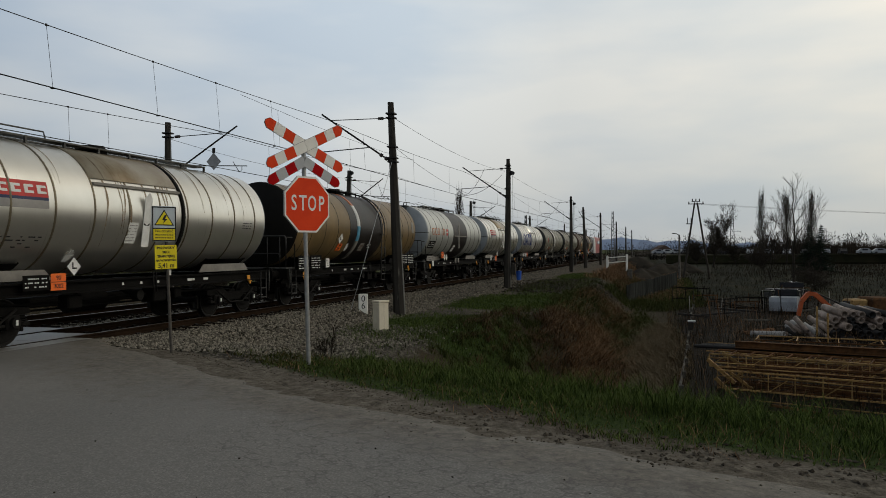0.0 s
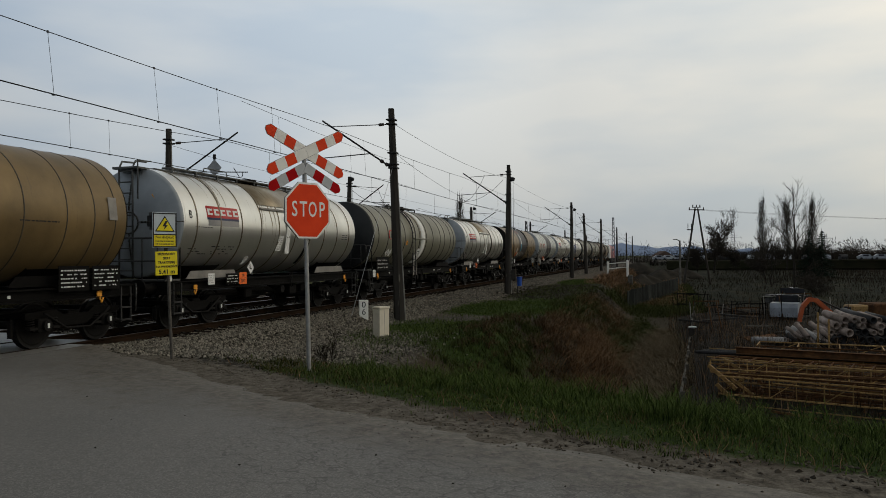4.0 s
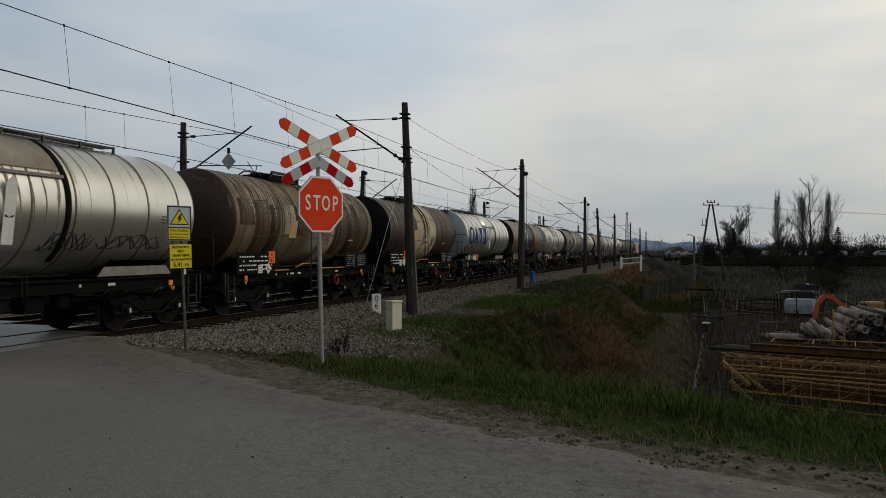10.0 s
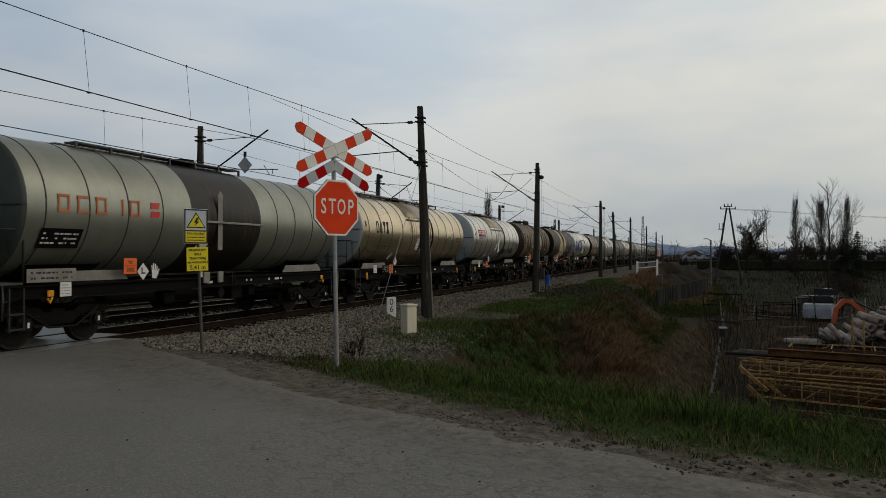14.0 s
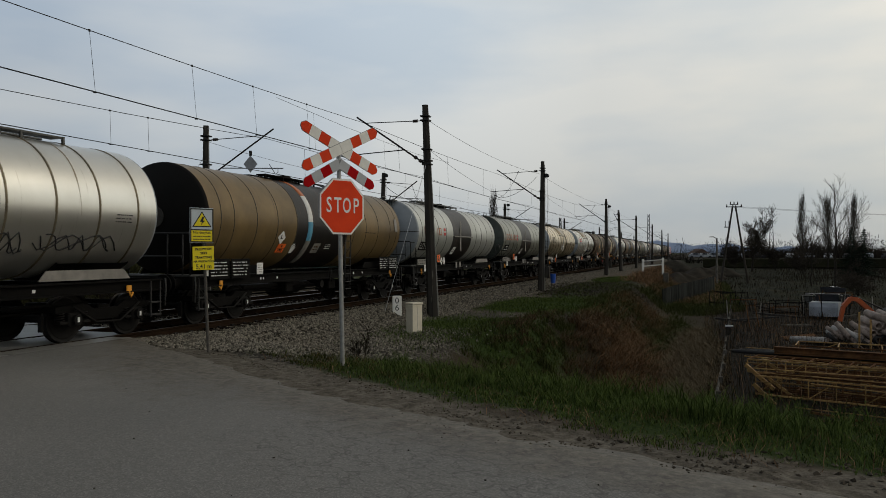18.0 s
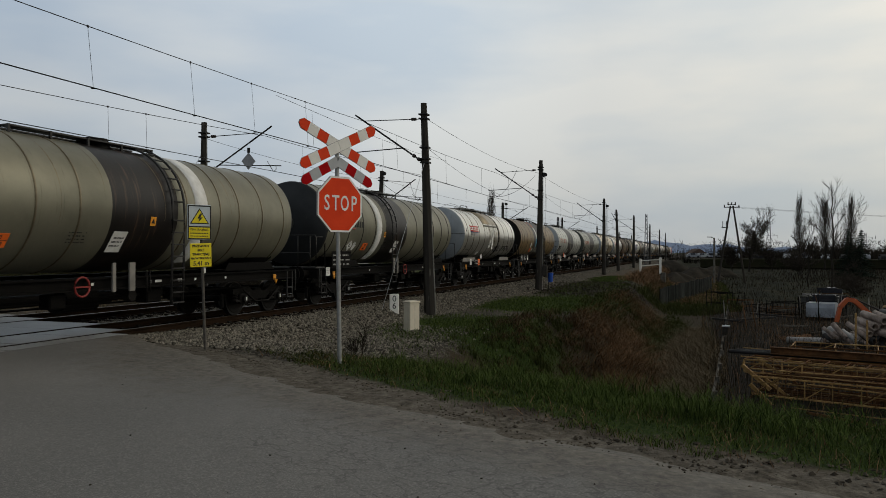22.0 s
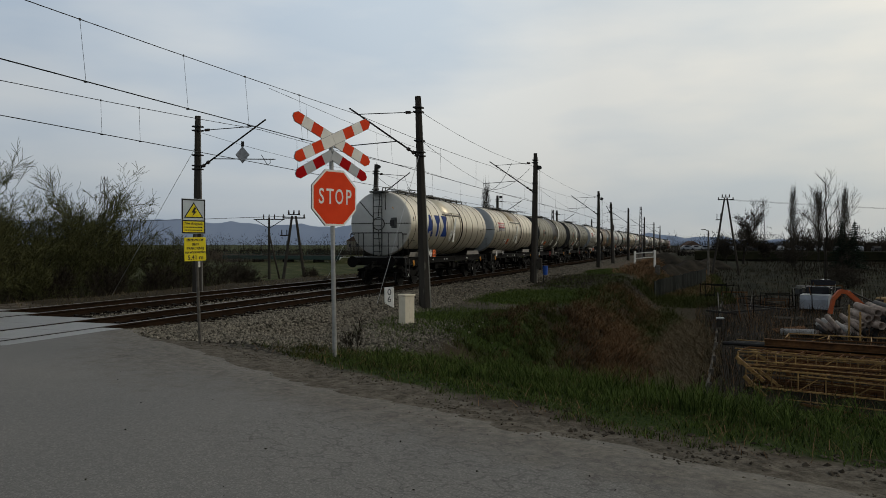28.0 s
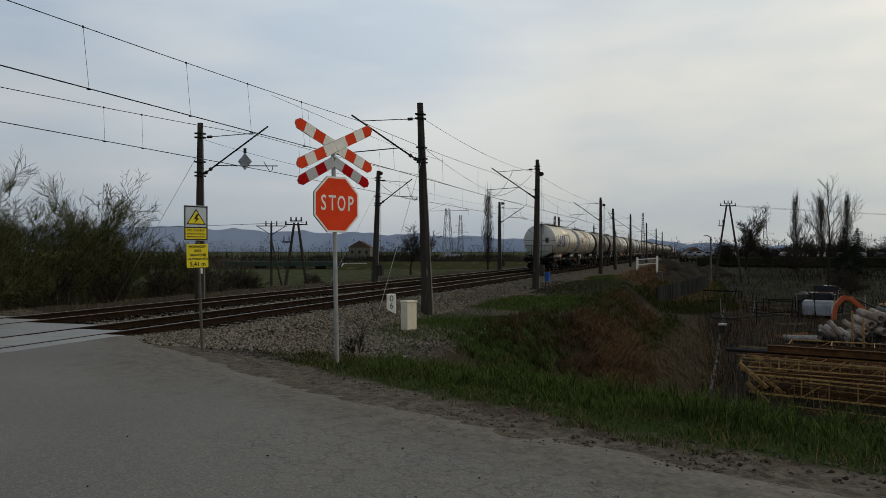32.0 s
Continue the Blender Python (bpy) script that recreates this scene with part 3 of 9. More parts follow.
def words(text, size, material, parent, m, name="lettering", thick=0.002, align="CENTER", squeeze=1.0, bold=0.0):
    """Raised lettering in the built-in font; m lays its plane."""
    cu = bpy.data.curves.new(name, "FONT")
    cu.body, cu.size, cu.extrude, cu.align_x, cu.align_y = text, size, thick, align, "CENTER"
    cu.resolution_u, cu.offset = 3, bold
    tmp = bpy.data.objects.new(name, cu)
    me = bpy.data.meshes.new_from_object(tmp)
    bpy.data.objects.remove(tmp)
    bpy.data.curves.remove(cu)
    me.materials.clear()
    me.materials.append(material)
    if squeeze != 1.0:
        me.transform(Matrix.Diagonal((squeeze, 1, 1, 1)))
    ob = new(name, me)
    ob.parent = parent
    ob.matrix_basis = m
    return ob


def raw(name, verts, faces, material, smooth=False):
    """One big mesh from arrays, for what nobody could count."""
    me = bpy.data.meshes.new(name)
    me.from_pydata(verts.tolist() if hasattr(verts, "tolist") else verts, [], faces.tolist() if hasattr(faces, "tolist") else faces)
    if smooth:
        me.polygons.foreach_set("use_smooth", [True] * len(me.polygons))
    me.materials.append(material)
    me.update()
    return me

# ---- ground ----
def step(x, a, b):
    t = np.clip((np.asarray(x, float) - a) / (b - a), 0, 1)
    return t * t * (3 - 2 * t)


def wob(x, y, s, seed=0.0):
    """Cheap smooth unevenness, about -1 to 1."""
    x, y = np.asarray(x, float) / s + seed, np.asarray(y, float) / s - seed
    return (np.sin(1.7 * x + 1.3 * np.sin(0.9 * y)) + np.sin(1.9 * y + 1.1 * np.sin(1.3 * x + 2.0)) + np.sin(2.6 * x + 3.1 * y)) / 3


def bank_edge(y):
    return np.interp(y, [0, 22, 27, 32, 45, 66, 90, 110], [5.2, 5.9, 6.9, 8.0, 8.2, 7.3, 6.8, 6.6])


def height(x, y):
    x, y = np.asarray(x, float), np.asarray(y, float)
    e = bank_edge(y) + 0.35 * wob(x, y, 3.0)
    # track bed, shoulder, bank, ditch and yard
    z = np.where(x > -2, -0.24 - 0.52 * step(x, 2.0, 3.1), -0.24 - 0.16 * step(-x, 5.9, 6.8))
    z = z - 2.3 * step(x, e, e + 3.6) + 0.5 * step(x, e + 4.5, e + 8.5)
    z = z - 1.6 * step(-x, 11.3, 17.0) - 0.5 * step(-x, 20, 60)
    z = z + 0.06 * wob(x, y, 2.1, 4.0) * step(np.abs(x + 2), 5.0, 7.0) + 0.12 * wob(x, y, 9.0, 7.0) * step(np.abs(x), 9, 16)
    # the road's own bank, with a soft union
    n = 0.436 * x + 0.9 * y
    r = -0.10 - 0.10 * step(n, 12.9, 15.0) + 0.03 * wob(x, y, 1.6, 2.0) * step(n, 12.4, 13.4)
    r = r - 2.7 * step(n, 15.0, 19.8) + (0.030 * wob(x, y, 0.55, 3.0) + 0.018 * wob(x, y, 0.21, 6.0)) * step(n, 10.4, 11.2) * (1 - step(n, 14.0, 15.0))
    r = np.where(x < 1.2, -5.0 + 4.9 * step(x, 1.0, 1.2) * (n < 13.2), r)
    k = 0.14
    h = np.clip(0.5 + 0.5 * (r - z) / k, 0, 1)
    z = z * (1 - h) + r * h + k * h * (1 - h)
    # behind the camera and far away the land is level
    return z


def blob(x, y, cx, cy, rx, ry):
    return 1 - step(np.hypot((x - cx) / rx, (y - cy) / ry), 0.55, 1.15)


def green_patch(x, y):
    """Short spring grass on the bank's shoulder, in two large patches and some scraps."""
    g = np.maximum(blob(x, y, 5.5, 25.6, 3.7, 4.8), blob(x, y, 5.9, 38.3, 3.8, 7.0))
    g = np.maximum(g, 0.62 * blob(x, y, 8.6, 46, 1.4, 7.0))
    return np.maximum(g, 0.75 * blob(x, y, 5.2, 76, 2.4, 9.0)) * step(x, 2.7, 3.3)


def dark_soil(x, y):
    return blob(x, y, 6.0, 57, 4.2, 14.5)


def brambly(x, y):
    return blob(x, y, 7.9, 27.0, 2.3, 5.6)


def straw_slope(x, y):
    return np.maximum(np.maximum(blob(x, y, 10.1, 33.0, 2.0, 8.5), 0.7 * blob(x, y, 9.6, 46, 1.8, 8)), blob(x, y, 7.7, 89, 1.8, 8))


def ditch_green(x, y):
    return blob(x, y, 11.3, 44, 1.3, 14)


def pale_slope(x, y):
    return blob(x, y, 12.9, 36, 1.25, 12.5)


def grass_edge(m):
    """Where the verge begins, along the road."""
    return np.interp(m, [0, 2, 4, 6, 7.5, 8.5, 9.5, 11, 16], [13.3, 13.05, 12.85, 12.5, 12.4, 12.45, 12.7, 13.0, 13.2])


def spaced(lo, hi, step0, far, grow=1.16):
    inner = list(np.arange(lo, hi + 1e-6, step0))
    a, b, s = lo, hi, step0
    left, right = [], []
    while a > -far:
        s *= grow
        a -= s
        left.append(a)
    s = step0
    while b < far:
        s *= grow
        b += s
        right.append(b)
    return np.array(left[::-1] + inner + right)


gx, gy = spaced(-20, 24, 0.24, 3800), spaced(2, 50, 0.26, 3800)
GX, GY = np.meshgrid(gx, gy)
GZ = height(GX, GY)
GZ = np.where(np.hypot(GX, GY - 20) > 150, GZ * np.clip(1 - (np.hypot(GX, GY - 20) - 150) / 2000, 0.4, 1), GZ)
nx, ny = len(gx), len(gy)
q = (np.arange(ny - 1)[:, None] * nx + np.arange(nx - 1)[None, :]).ravel()
ground_mesh = raw("ground", np.stack([GX.ravel(), GY.ravel(), GZ.ravel()], 1), np.stack([q, q + 1, q + nx + 1, q + nx], 1), None, True)
ground_mesh.materials.clear()
fx, fy = GX.ravel(), GY.ravel()
fn = 0.436 * fx + 0.9 * fy
e = bank_edge(fy)
gravel = np.maximum(step(fx, -6.6, -6.2) * (1 - step(fx, 2.7, 3.2)),
                    step(fx, 1, 2) * (1 - step(fx, 5.6, 7.4)) * step(fn, 12.8, 13.4) * (1 - step(fy, 21.0, 24.5)))
gravel = np.maximum(gravel, 0.62 * step(fx, 2.7, 3.2) * (1 - step(fx, 5.0, 6.5)) * step(fy, 27, 29) * (1 - step(fy, 31, 34)))
grass = np.maximum(green_patch(fx, fy), step(fn, 12.6, 13.4) * (1 - step(fn, 16.0, 18.0)) * step(fx, 6.0, 6.8))
grass = np.maximum(grass, 0.8 * ditch_green(fx, fy))
grass = np.maximum(grass, np.maximum(step(fx, 17, 26) * step(fy, 72, 100), step(-fx, 16, 22) * 0.75))
dry = np.maximum(step(fx, e - 0.8, e + 1.2) * (1 - step(fx, e + 7, e + 12)), 0.55 * step(fx, 8, 14) * (1 - step(fx, 40, 55)))
dry = np.maximum(dry, step(-fx, 6.6, 8) * (1 - step(-fx, 13, 17))) * (1 - step(16.4 - fn, 0, 1))
bare = np.maximum(dark_soil(fx, fy), 0.85 * step(fx, 13, 14.5) * (1 - step(fy, 66, 80)) * step(fn, 16.5, 18.5))
meadow = step(-fx, 13, 18)
wet = np.maximum(step(fy, 60, 80) * step(fx, 8, 14), step(fy, 98, 120) * step(fx, 4.0, 8.0))
dusty = step(fx, 1.2, 2.0) * step(fn, 9, 10) * (1 - step(fn - grass_edge(0.9 * fx - 0.436 * fy), -0.15, 0.45))
dry = dry * (1 - 0.8 * bare)
for nm, val in (("gravel", gravel), ("grass", grass), ("dry", dry), ("bare", bare), ("meadow", meadow), ("wet", wet), ("dusty", dusty)):
    ground_mesh.attributes.new(nm, "FLOAT", "POINT").data.foreach_set("value", val.astype(np.float32))

gm = bpy.data.materials.new("soil_grass_and_gravel")
gm.use_nodes = True
n_, l_ = gm.node_tree.nodes, gm.node_tree.links
bs = n_["Principled BSDF"]
bs.inputs["Roughness"].default_value, bs.inputs["Specular IOR Level"].default_value = 0.95, 0.06
tc_ = n_.new("ShaderNodeTexCoord")


def g_noise(scale, detail=6.0, vor=False):
    t = n_.new("ShaderNodeTexVoronoi" if vor else "ShaderNodeTexNoise")
    t.inputs["Scale"].default_value = scale
    if not vor:
        t.inputs["Detail"].default_value = detail
    l_.new(tc_.outputs["Object"], t.inputs["Vector"])
    return t


def g_ramp(fac, *stops):
    r = n_.new("ShaderNodeValToRGB")
    while len(r.color_ramp.elements) < len(stops):
        r.color_ramp.elements.new(0.5)
    for el, (p, c) in zip(r.color_ramp.elements, stops):
        el.position, el.color = p, (*c, 1)
    l_.new(fac, r.inputs["Fac"])
    return r.outputs["Color"]


def g_mix(f, a, b):
    x = n_.new("ShaderNodeMix")
    x.data_type = "RGBA"
    l_.new(f, x.inputs["Factor"])
    l_.new(a, x.inputs["A"])
    l_.new(b, x.inputs["B"])
    return x.outputs["Result"]


def g_mask(attr, nz, sharp=0.35):
    a, s, r = n_.new("ShaderNodeAttribute"), n_.new("ShaderNodeMath"), n_.new("ShaderNodeMapRange")
    a.attribute_name = attr
    s.operation = "ADD"
    l_.new(a.outputs["Fac"], s.inputs[0])
    l_.new(nz.outputs["Fac"], s.inputs[1])
    r.inputs["From Min"].default_value, r.inputs["From Max"].default_value = 1.0 - sharp / 2, 1.0 + sharp / 2
    l_.new(s.outputs[0], r.inputs["Value"])
    return r.outputs["Result"]


n_big, n_mid, n_fine = g_noise(0.45), g_noise(2.6), g_noise(22.0)
stones_ = g_noise(17.0, vor=True)
soil = g_ramp(n_mid.outputs["Fac"], (0.32, (0.034, 0.027, 0.020)), (0.5, (0.078, 0.065, 0.050)), (0.66, (0.135, 0.117, 0.094)))
hay_ = g_ramp(n_fine.outputs["Fac"], (0.3, (0.016, 0.013, 0.008)), (0.52, (0.034, 0.027, 0.016)), (0.72, (0.075, 0.059, 0.036)))
green_ = g_ramp(n_fine.outputs["Fac"], (0.3, (0.012, 0.022, 0.005)), (0.52, (0.024, 0.042, 0.009)), (0.72, (0.050, 0.060, 0.018)))
grav_ = g_ramp(stones_.outputs["Color"], (0.15, (0.016, 0.014, 0.011)), (0.5, (0.048, 0.043, 0.035)), (0.85, (0.13, 0.118, 0.097)))
c_ = g_mix(g_mask("dry", n_mid), soil, hay_)
dirt_ = g_ramp(n_mid.outputs["Fac"], (0.3, (0.008, 0.007, 0.005)), (0.55, (0.018, 0.015, 0.011)), (0.75, (0.042, 0.035, 0.027)))
c_ = g_mix(g_mask("bare", n_mid), c_, dirt_)
c_ = g_mix(g_mask("grass", n_mid), c_, green_)
wet_ = g_ramp(n_big.outputs["Fac"], (0.35, (0.005, 0.006, 0.003)), (0.5, (0.010, 0.012, 0.005)), (0.66, (0.026, 0.025, 0.011)))
c_ = g_mix(g_mask("wet", n_mid), c_, wet_)
mead_ = g_ramp(n_big.outputs["Fac"], (0.32, (0.016, 0.023, 0.006)), (0.46, (0.031, 0.041, 0.011)), (0.58, (0.050, 0.054, 0.019)), (0.70, (0.105, 0.092, 0.046)))
c_ = g_mix(g_mask("meadow", n_mid), c_, mead_)
c_ = g_mix(g_mask("gravel", n_mid), c_, grav_)
grit_ = g_noise(7.0, 12.0)
grit_.inputs["Roughness"].default_value = 0.75
dusty_ = g_ramp(grit_.outputs["Fac"], (0.36, (0.048, 0.041, 0.032)), (0.5, (0.104, 0.092, 0.074)), (0.64, (0.166, 0.148, 0.120)))
c_ = g_mix(g_mask("dusty", n_mid), c_, dusty_)
l_.new(c_, bs.inputs["Base Color"])
bp_ = n_.new("ShaderNodeBump")
bp_.inputs["Strength"].default_value, bp_.inputs["Distance"].default_value = 0.6, 0.05
l_.new(n_fine.outputs["Fac"], bp_.inputs["Height"])
l_.new(bp_.outputs[0], bs.inputs["Normal"])
ground_mesh.materials.append(gm)
ground = tagged(new("ground", ground_mesh), "uneven soil with spring grass, dry grass and gravel", "ground", kind="structure")

# ---- asphalt road, bending up to the rails ----
am = bpy.data.materials.new("worn_asphalt")
am.use_nodes = True
n_, l_ = am.node_tree.nodes, am.node_tree.links
bs = n_["Principled BSDF"]
bs.inputs["Specular IOR Level"].default_value = 0.35
tc_ = n_.new("ShaderNodeTexCoord")
a_big, a_mid, a_fine = g_noise(0.35), g_noise(3.0), g_noise(120.0, 3.0)
a_agg = g_noise(75.0, vor=True)
base_ = g_ramp(a_big.outputs["Fac"], (0.3, (0.112, 0.108, 0.098)), (0.55, (0.148, 0.142, 0.130)), (0.75, (0.182, 0.173, 0.157)))
agg_ = g_ramp(a_agg.outputs["Color"], (0.1, (0.050, 0.048, 0.045)), (0.6, (0.14, 0.136, 0.127)), (0.95, (0.36, 0.345, 0.315)))
mx_ = n_.new("ShaderNodeMix")
mx_.data_type = "RGBA"
mx_.inputs["Factor"].default_value = 0.35
l_.new(base_, mx_.inputs["A"])
l_.new(agg_, mx_.inputs["B"])
# dust drifts in from the verge
at_ = n_.new("ShaderNodeAttribute")
at_.attribute_name = "dust"
ds_, dr_ = n_.new("ShaderNodeMath"), n_.new("ShaderNodeMapRange")
ds_.operation = "ADD"
l_.new(at_.outputs["Fac"], ds_.inputs[0])
l_.new(a_mid.outputs["Fac"], ds_.inputs[1])
dr_.inputs["From Min"].default_value, dr_.inputs["From Max"].default_value = 0.75, 1.35
l_.new(ds_.outputs[0], dr_.inputs["Value"])
a_grit = g_noise(9.0, 12.0)
a_grit.inputs["Roughness"].default_value = 0.78
dust_ = g_ramp(a_grit.outputs["Fac"], (0.36, (0.046, 0.040, 0.032)), (0.5, (0.104, 0.092, 0.074)), (0.64, (0.170, 0.152, 0.124)))
col_ = g_mix(dr_.outputs["Result"], mx_.outputs["Result"], dust_)
# fine cracks
cr_ = n_.new("ShaderNodeTexVoronoi")
cr_.feature = "DISTANCE_TO_EDGE"
cr_.inputs["Scale"].default_value = 8.5
wv_ = n_.new("ShaderNodeMix")
wv_.data_type = "VECTOR"
wv_.inputs["Factor"].default_value = 0.32
l_.new(tc_.outputs["Object"], wv_.inputs["A"])
l_.new(a_mid.outputs["Color"], wv_.inputs["B"])
# the cracks run along the road
sq_ = n_.new("ShaderNodeMapping")
sq_.vector_type = "TEXTURE"
sq_.inputs["Rotation"].default_value = (0, 0, math.atan2(-0.436, 0.9))
sq_.inputs["Scale"].default_value = (2.6, 0.9, 1)
l_.new(wv_.outputs["Result"], sq_.inputs["Vector"])
l_.new(sq_.outputs[0], cr_.inputs["Vector"])
ck_ = n_.new("ShaderNodeMapRange")
ck_.inputs["From Min"].default_value, ck_.inputs["From Max"].default_value = 0.010, 0.050
ck_.inputs["To Min"].default_value, ck_.inputs["To Max"].default_value = 1.0, 0.0
l_.new(cr_.outputs["Distance"], ck_.inputs["Value"])
cm_ = n_.new("ShaderNodeMath")
cm_.operation = "MULTIPLY"
pt_ = n_.new("ShaderNodeMapRange")
pt_.inputs["From Min"].default_value, pt_.inputs["From Max"].default_value = 0.80, 1.15
pt_.inputs["To Max"].default_value = 0.55
ca_, cs_ = n_.new("ShaderNodeAttribute"), n_.new("ShaderNodeMath")
ca_.attribute_name = "cracked"
cs_.operation = "ADD"
l_.new(ca_.outputs["Fac"], cs_.inputs[0])
l_.new(a_mid.outputs["Fac"], cs_.inputs[1])
l_.new(cs_.outputs[0], pt_.inputs["Value"])
l_.new(ck_.outputs[0], cm_.inputs[0])
l_.new(pt_.outputs[0], cm_.inputs[1])
dk_ = n_.new("ShaderNodeMix")
dk_.data_type = "RGBA"
dk_.inputs["B"].default_value = (0.035, 0.032, 0.030, 1)
l_.new(cm_.outputs[0], dk_.inputs["Factor"])
l_.new(col_, dk_.inputs["A"])
l_.new(dk_.outputs["Result"], bs.inputs["Base Color"])
rg_ = n_.new("ShaderNodeMapRange")
rg_.inputs["To Min"].default_value, rg_.inputs["To Max"].default_value = 0.62, 0.85
l_.new(a_big.outputs["Fac"], rg_.inputs["Value"])
l_.new(rg_.outputs[0], bs.inputs["Roughness"])
bp_ = n_.new("ShaderNodeBump")
bp_.inputs["Strength"].default_value, bp_.inputs["Distance"].default_value = 0.35, 0.01
l_.new(a_fine.outputs["Fac"], bp_.inputs["Height"])
l_.new(bp_.outputs[0], bs.inputs["Normal"])

rm_, rn_ = np.linspace(0, 46, 231), np.linspace(0, 1, 61)
RMM, RNN = np.meshgrid(rm_, rn_)
far_edge = np.interp(RMM, [0, 1, 2.2, 3.4, 4.6, 6, 7, 10, 20, 46], [13.3, 13.1, 12.85, 12.65, 12.5, 12.25, 12.1, 12.1, 12.3, 12.5]) + 0.10 * wob(RMM, RMM * 0, 0.8) + 0.05 * wob(RMM, RMM * 0, 0.23, 3.0)
NN = 1.0 + (far_edge - 1.0) * RNN
# along-road distance is counted from the panel edge beside the near rail
PX = 1.38 + 0.9 * RMM
PY = (NN - 0.436 * 1.38) / 0.9 - 0.436 * RMM
PZ = -0.045 + 0.035 * np.exp(-RMM / 1.5) + 0.012 * wob(PX, PY, 1.9, 5.0) * np.clip(RMM, 0, 1) - 0.060 * step(RNN, 0.955, 1.0)
k = (np.arange(60)[:, None] * 231 + np.arange(230)[None, :]).ravel()
road_mesh = raw("road", np.stack([PX.ravel(), PY.ravel(), PZ.ravel()], 1), np.stack([k, k + 1, k + 232, k + 231], 1), am, True)
cracked = np.maximum(0.66 * step(RNN, 0.66, 0.80) * (1 - step(RNN, 0.93, 0.98)) * step(RMM, 6.5, 9.0), 0.05 * step(RNN, 0.62, 0.85))
road_mesh.attributes.new("cracked", "FLOAT", "POINT").data.foreach_set("value", cracked.ravel().astype(np.float32))
dust = np.maximum(step(RNN, 0.82, 0.96) * 0.85, 0.8 * np.exp(-((RMM - 3.5) / 3.6) ** 2) * step(RNN, 0.68, 0.93))
road_mesh.attributes.new("dust", "FLOAT", "POINT").data.foreach_set("value", dust.ravel().astype(np.float32))
road = tagged(new("road", road_mesh), "worn grey asphalt road with dusty cracked edge", "road", kind="structure")

# ---- concrete slabs of the level crossing ----
crossing = tagged(new("pavement"), "pale concrete slabs between the rails of the crossing", "level crossing", kind="structure")
slab_cache = {}
for x0, x1, y_end, length in ((0.80, 1.40, 13.75, 3.0), (-0.66, 0.66, 14.55, 1.5), (-3.24, -0.80, 15.5, 1.5), (-4.66, -3.34, 16.2, 1.5), (-5.6, -4.80, 16.75, 3.0)):
    y = y_end
    while y > 2.0:
        key_ = (x0, length)
        if key_ not in slab_cache:
            slab_cache[key_] = Shape().box((0, 0, -0.11), (x1 - x0 - 0.012, length - 0.014, 0.20), 0.012).mesh("slab", M["slab"])
        part("slab", slab_cache[key_], None, crossing, m=pose((x0 + x1) / 2, y - length / 2, -0.006 + random.uniform(-0.003, 0.003), 0, 0, random.uniform(-0.1, 0.1)))
        y -= length

# ---- the two tracks ----
def rail_shape(y0, y1):
    """A flat-bottomed rail section drawn out along y: rusty foot and web, polished head."""
    sec = [(-0.075, -0.172), (0.075, -0.172), (0.075, -0.160), (0.014, -0.140), (0.009, -0.060), (0.036, -0.044), (0.036, -0.006),
           (0.028, 0.0), (-0.028, 0.0), (-0.036, -0.006), (-0.036, -0.044), (-0.009, -0.060), (-0.014, -0.140), (-0.075, -0.160)]
    n = len(sec)
    s = Shape()
    vs = [(x, y0, z) for x, z in sec] + [(x, y1, z) for x, z in sec]
    for i in range(n):
        s.add([vs[i], vs[(i + 1) % n], vs[n + (i + 1) % n], vs[n + i]], [(0, 1, 2, 3)], False, 1 if i in (6, 7, 8) else 0)
    s.add(vs[:n], [tuple(range(n))])
    s.add(vs[n:], [tuple(reversed(range(n)))])
    return s


rail_mesh = rail_shape(-60, 620).mesh("rail", M["rail_rust"], M["rail_top"])
sleeper_mesh = Shape().box((0, 0, -0.255), (2.6, 0.25, 0.16), 0.012).mesh("sleeper", M["sleeper"])
plate = Shape()
for sx in (-1, 1):
    for gx_ in (-0.11, 0.11):
        plate.box((sx * 0.7535 + gx_, 0, -0.158), (0.07, 0.13, 0.045), 0.01)
plate_mesh = plate.mesh("rail_fastening", M["iron"])
for cx, nm, y_from in ((0.0, "near", 14.4), (-4.0, "far", 16.3)):
    track = tagged(new("railway_track"), "rusty steel rails on dark sleepers in stone ballast", "railway track", "tracks", kind="structure")
    track.matrix_basis = pose(cx, 0, 0)
    for sx in (-0.7535, 0.7535):
        part("rail", rail_mesh, None, track, m=pose(sx, 0, 0))
    y = y_from + 0.3
    for i in range(150):
        part("sleeper", sleeper_mesh, None, track, m=pose(random.uniform(-0.02, 0.02), y, random.uniform(-0.008, 0.008), 0, 0, random.uniform(-0.4, 0.4)))
        if i < 50:
            part("rail_fastening", plate_mesh, None, track, m=pose(0, y, 0))
        y += 0.6
    rest = Shape()
    while y < 260:
        rest.box((0, y, -0.255), (2.6, 0.25, 0.16))
        y += 0.6
    y = y_from - 15
    while y > -40:
        rest.box((0, y, -0.255), (2.6, 0.25, 0.16))
        y -= 0.6
    tagged(part("sleepers", rest, M["sleeper"], track, "far row of tarred sleepers"), kind="stuff")

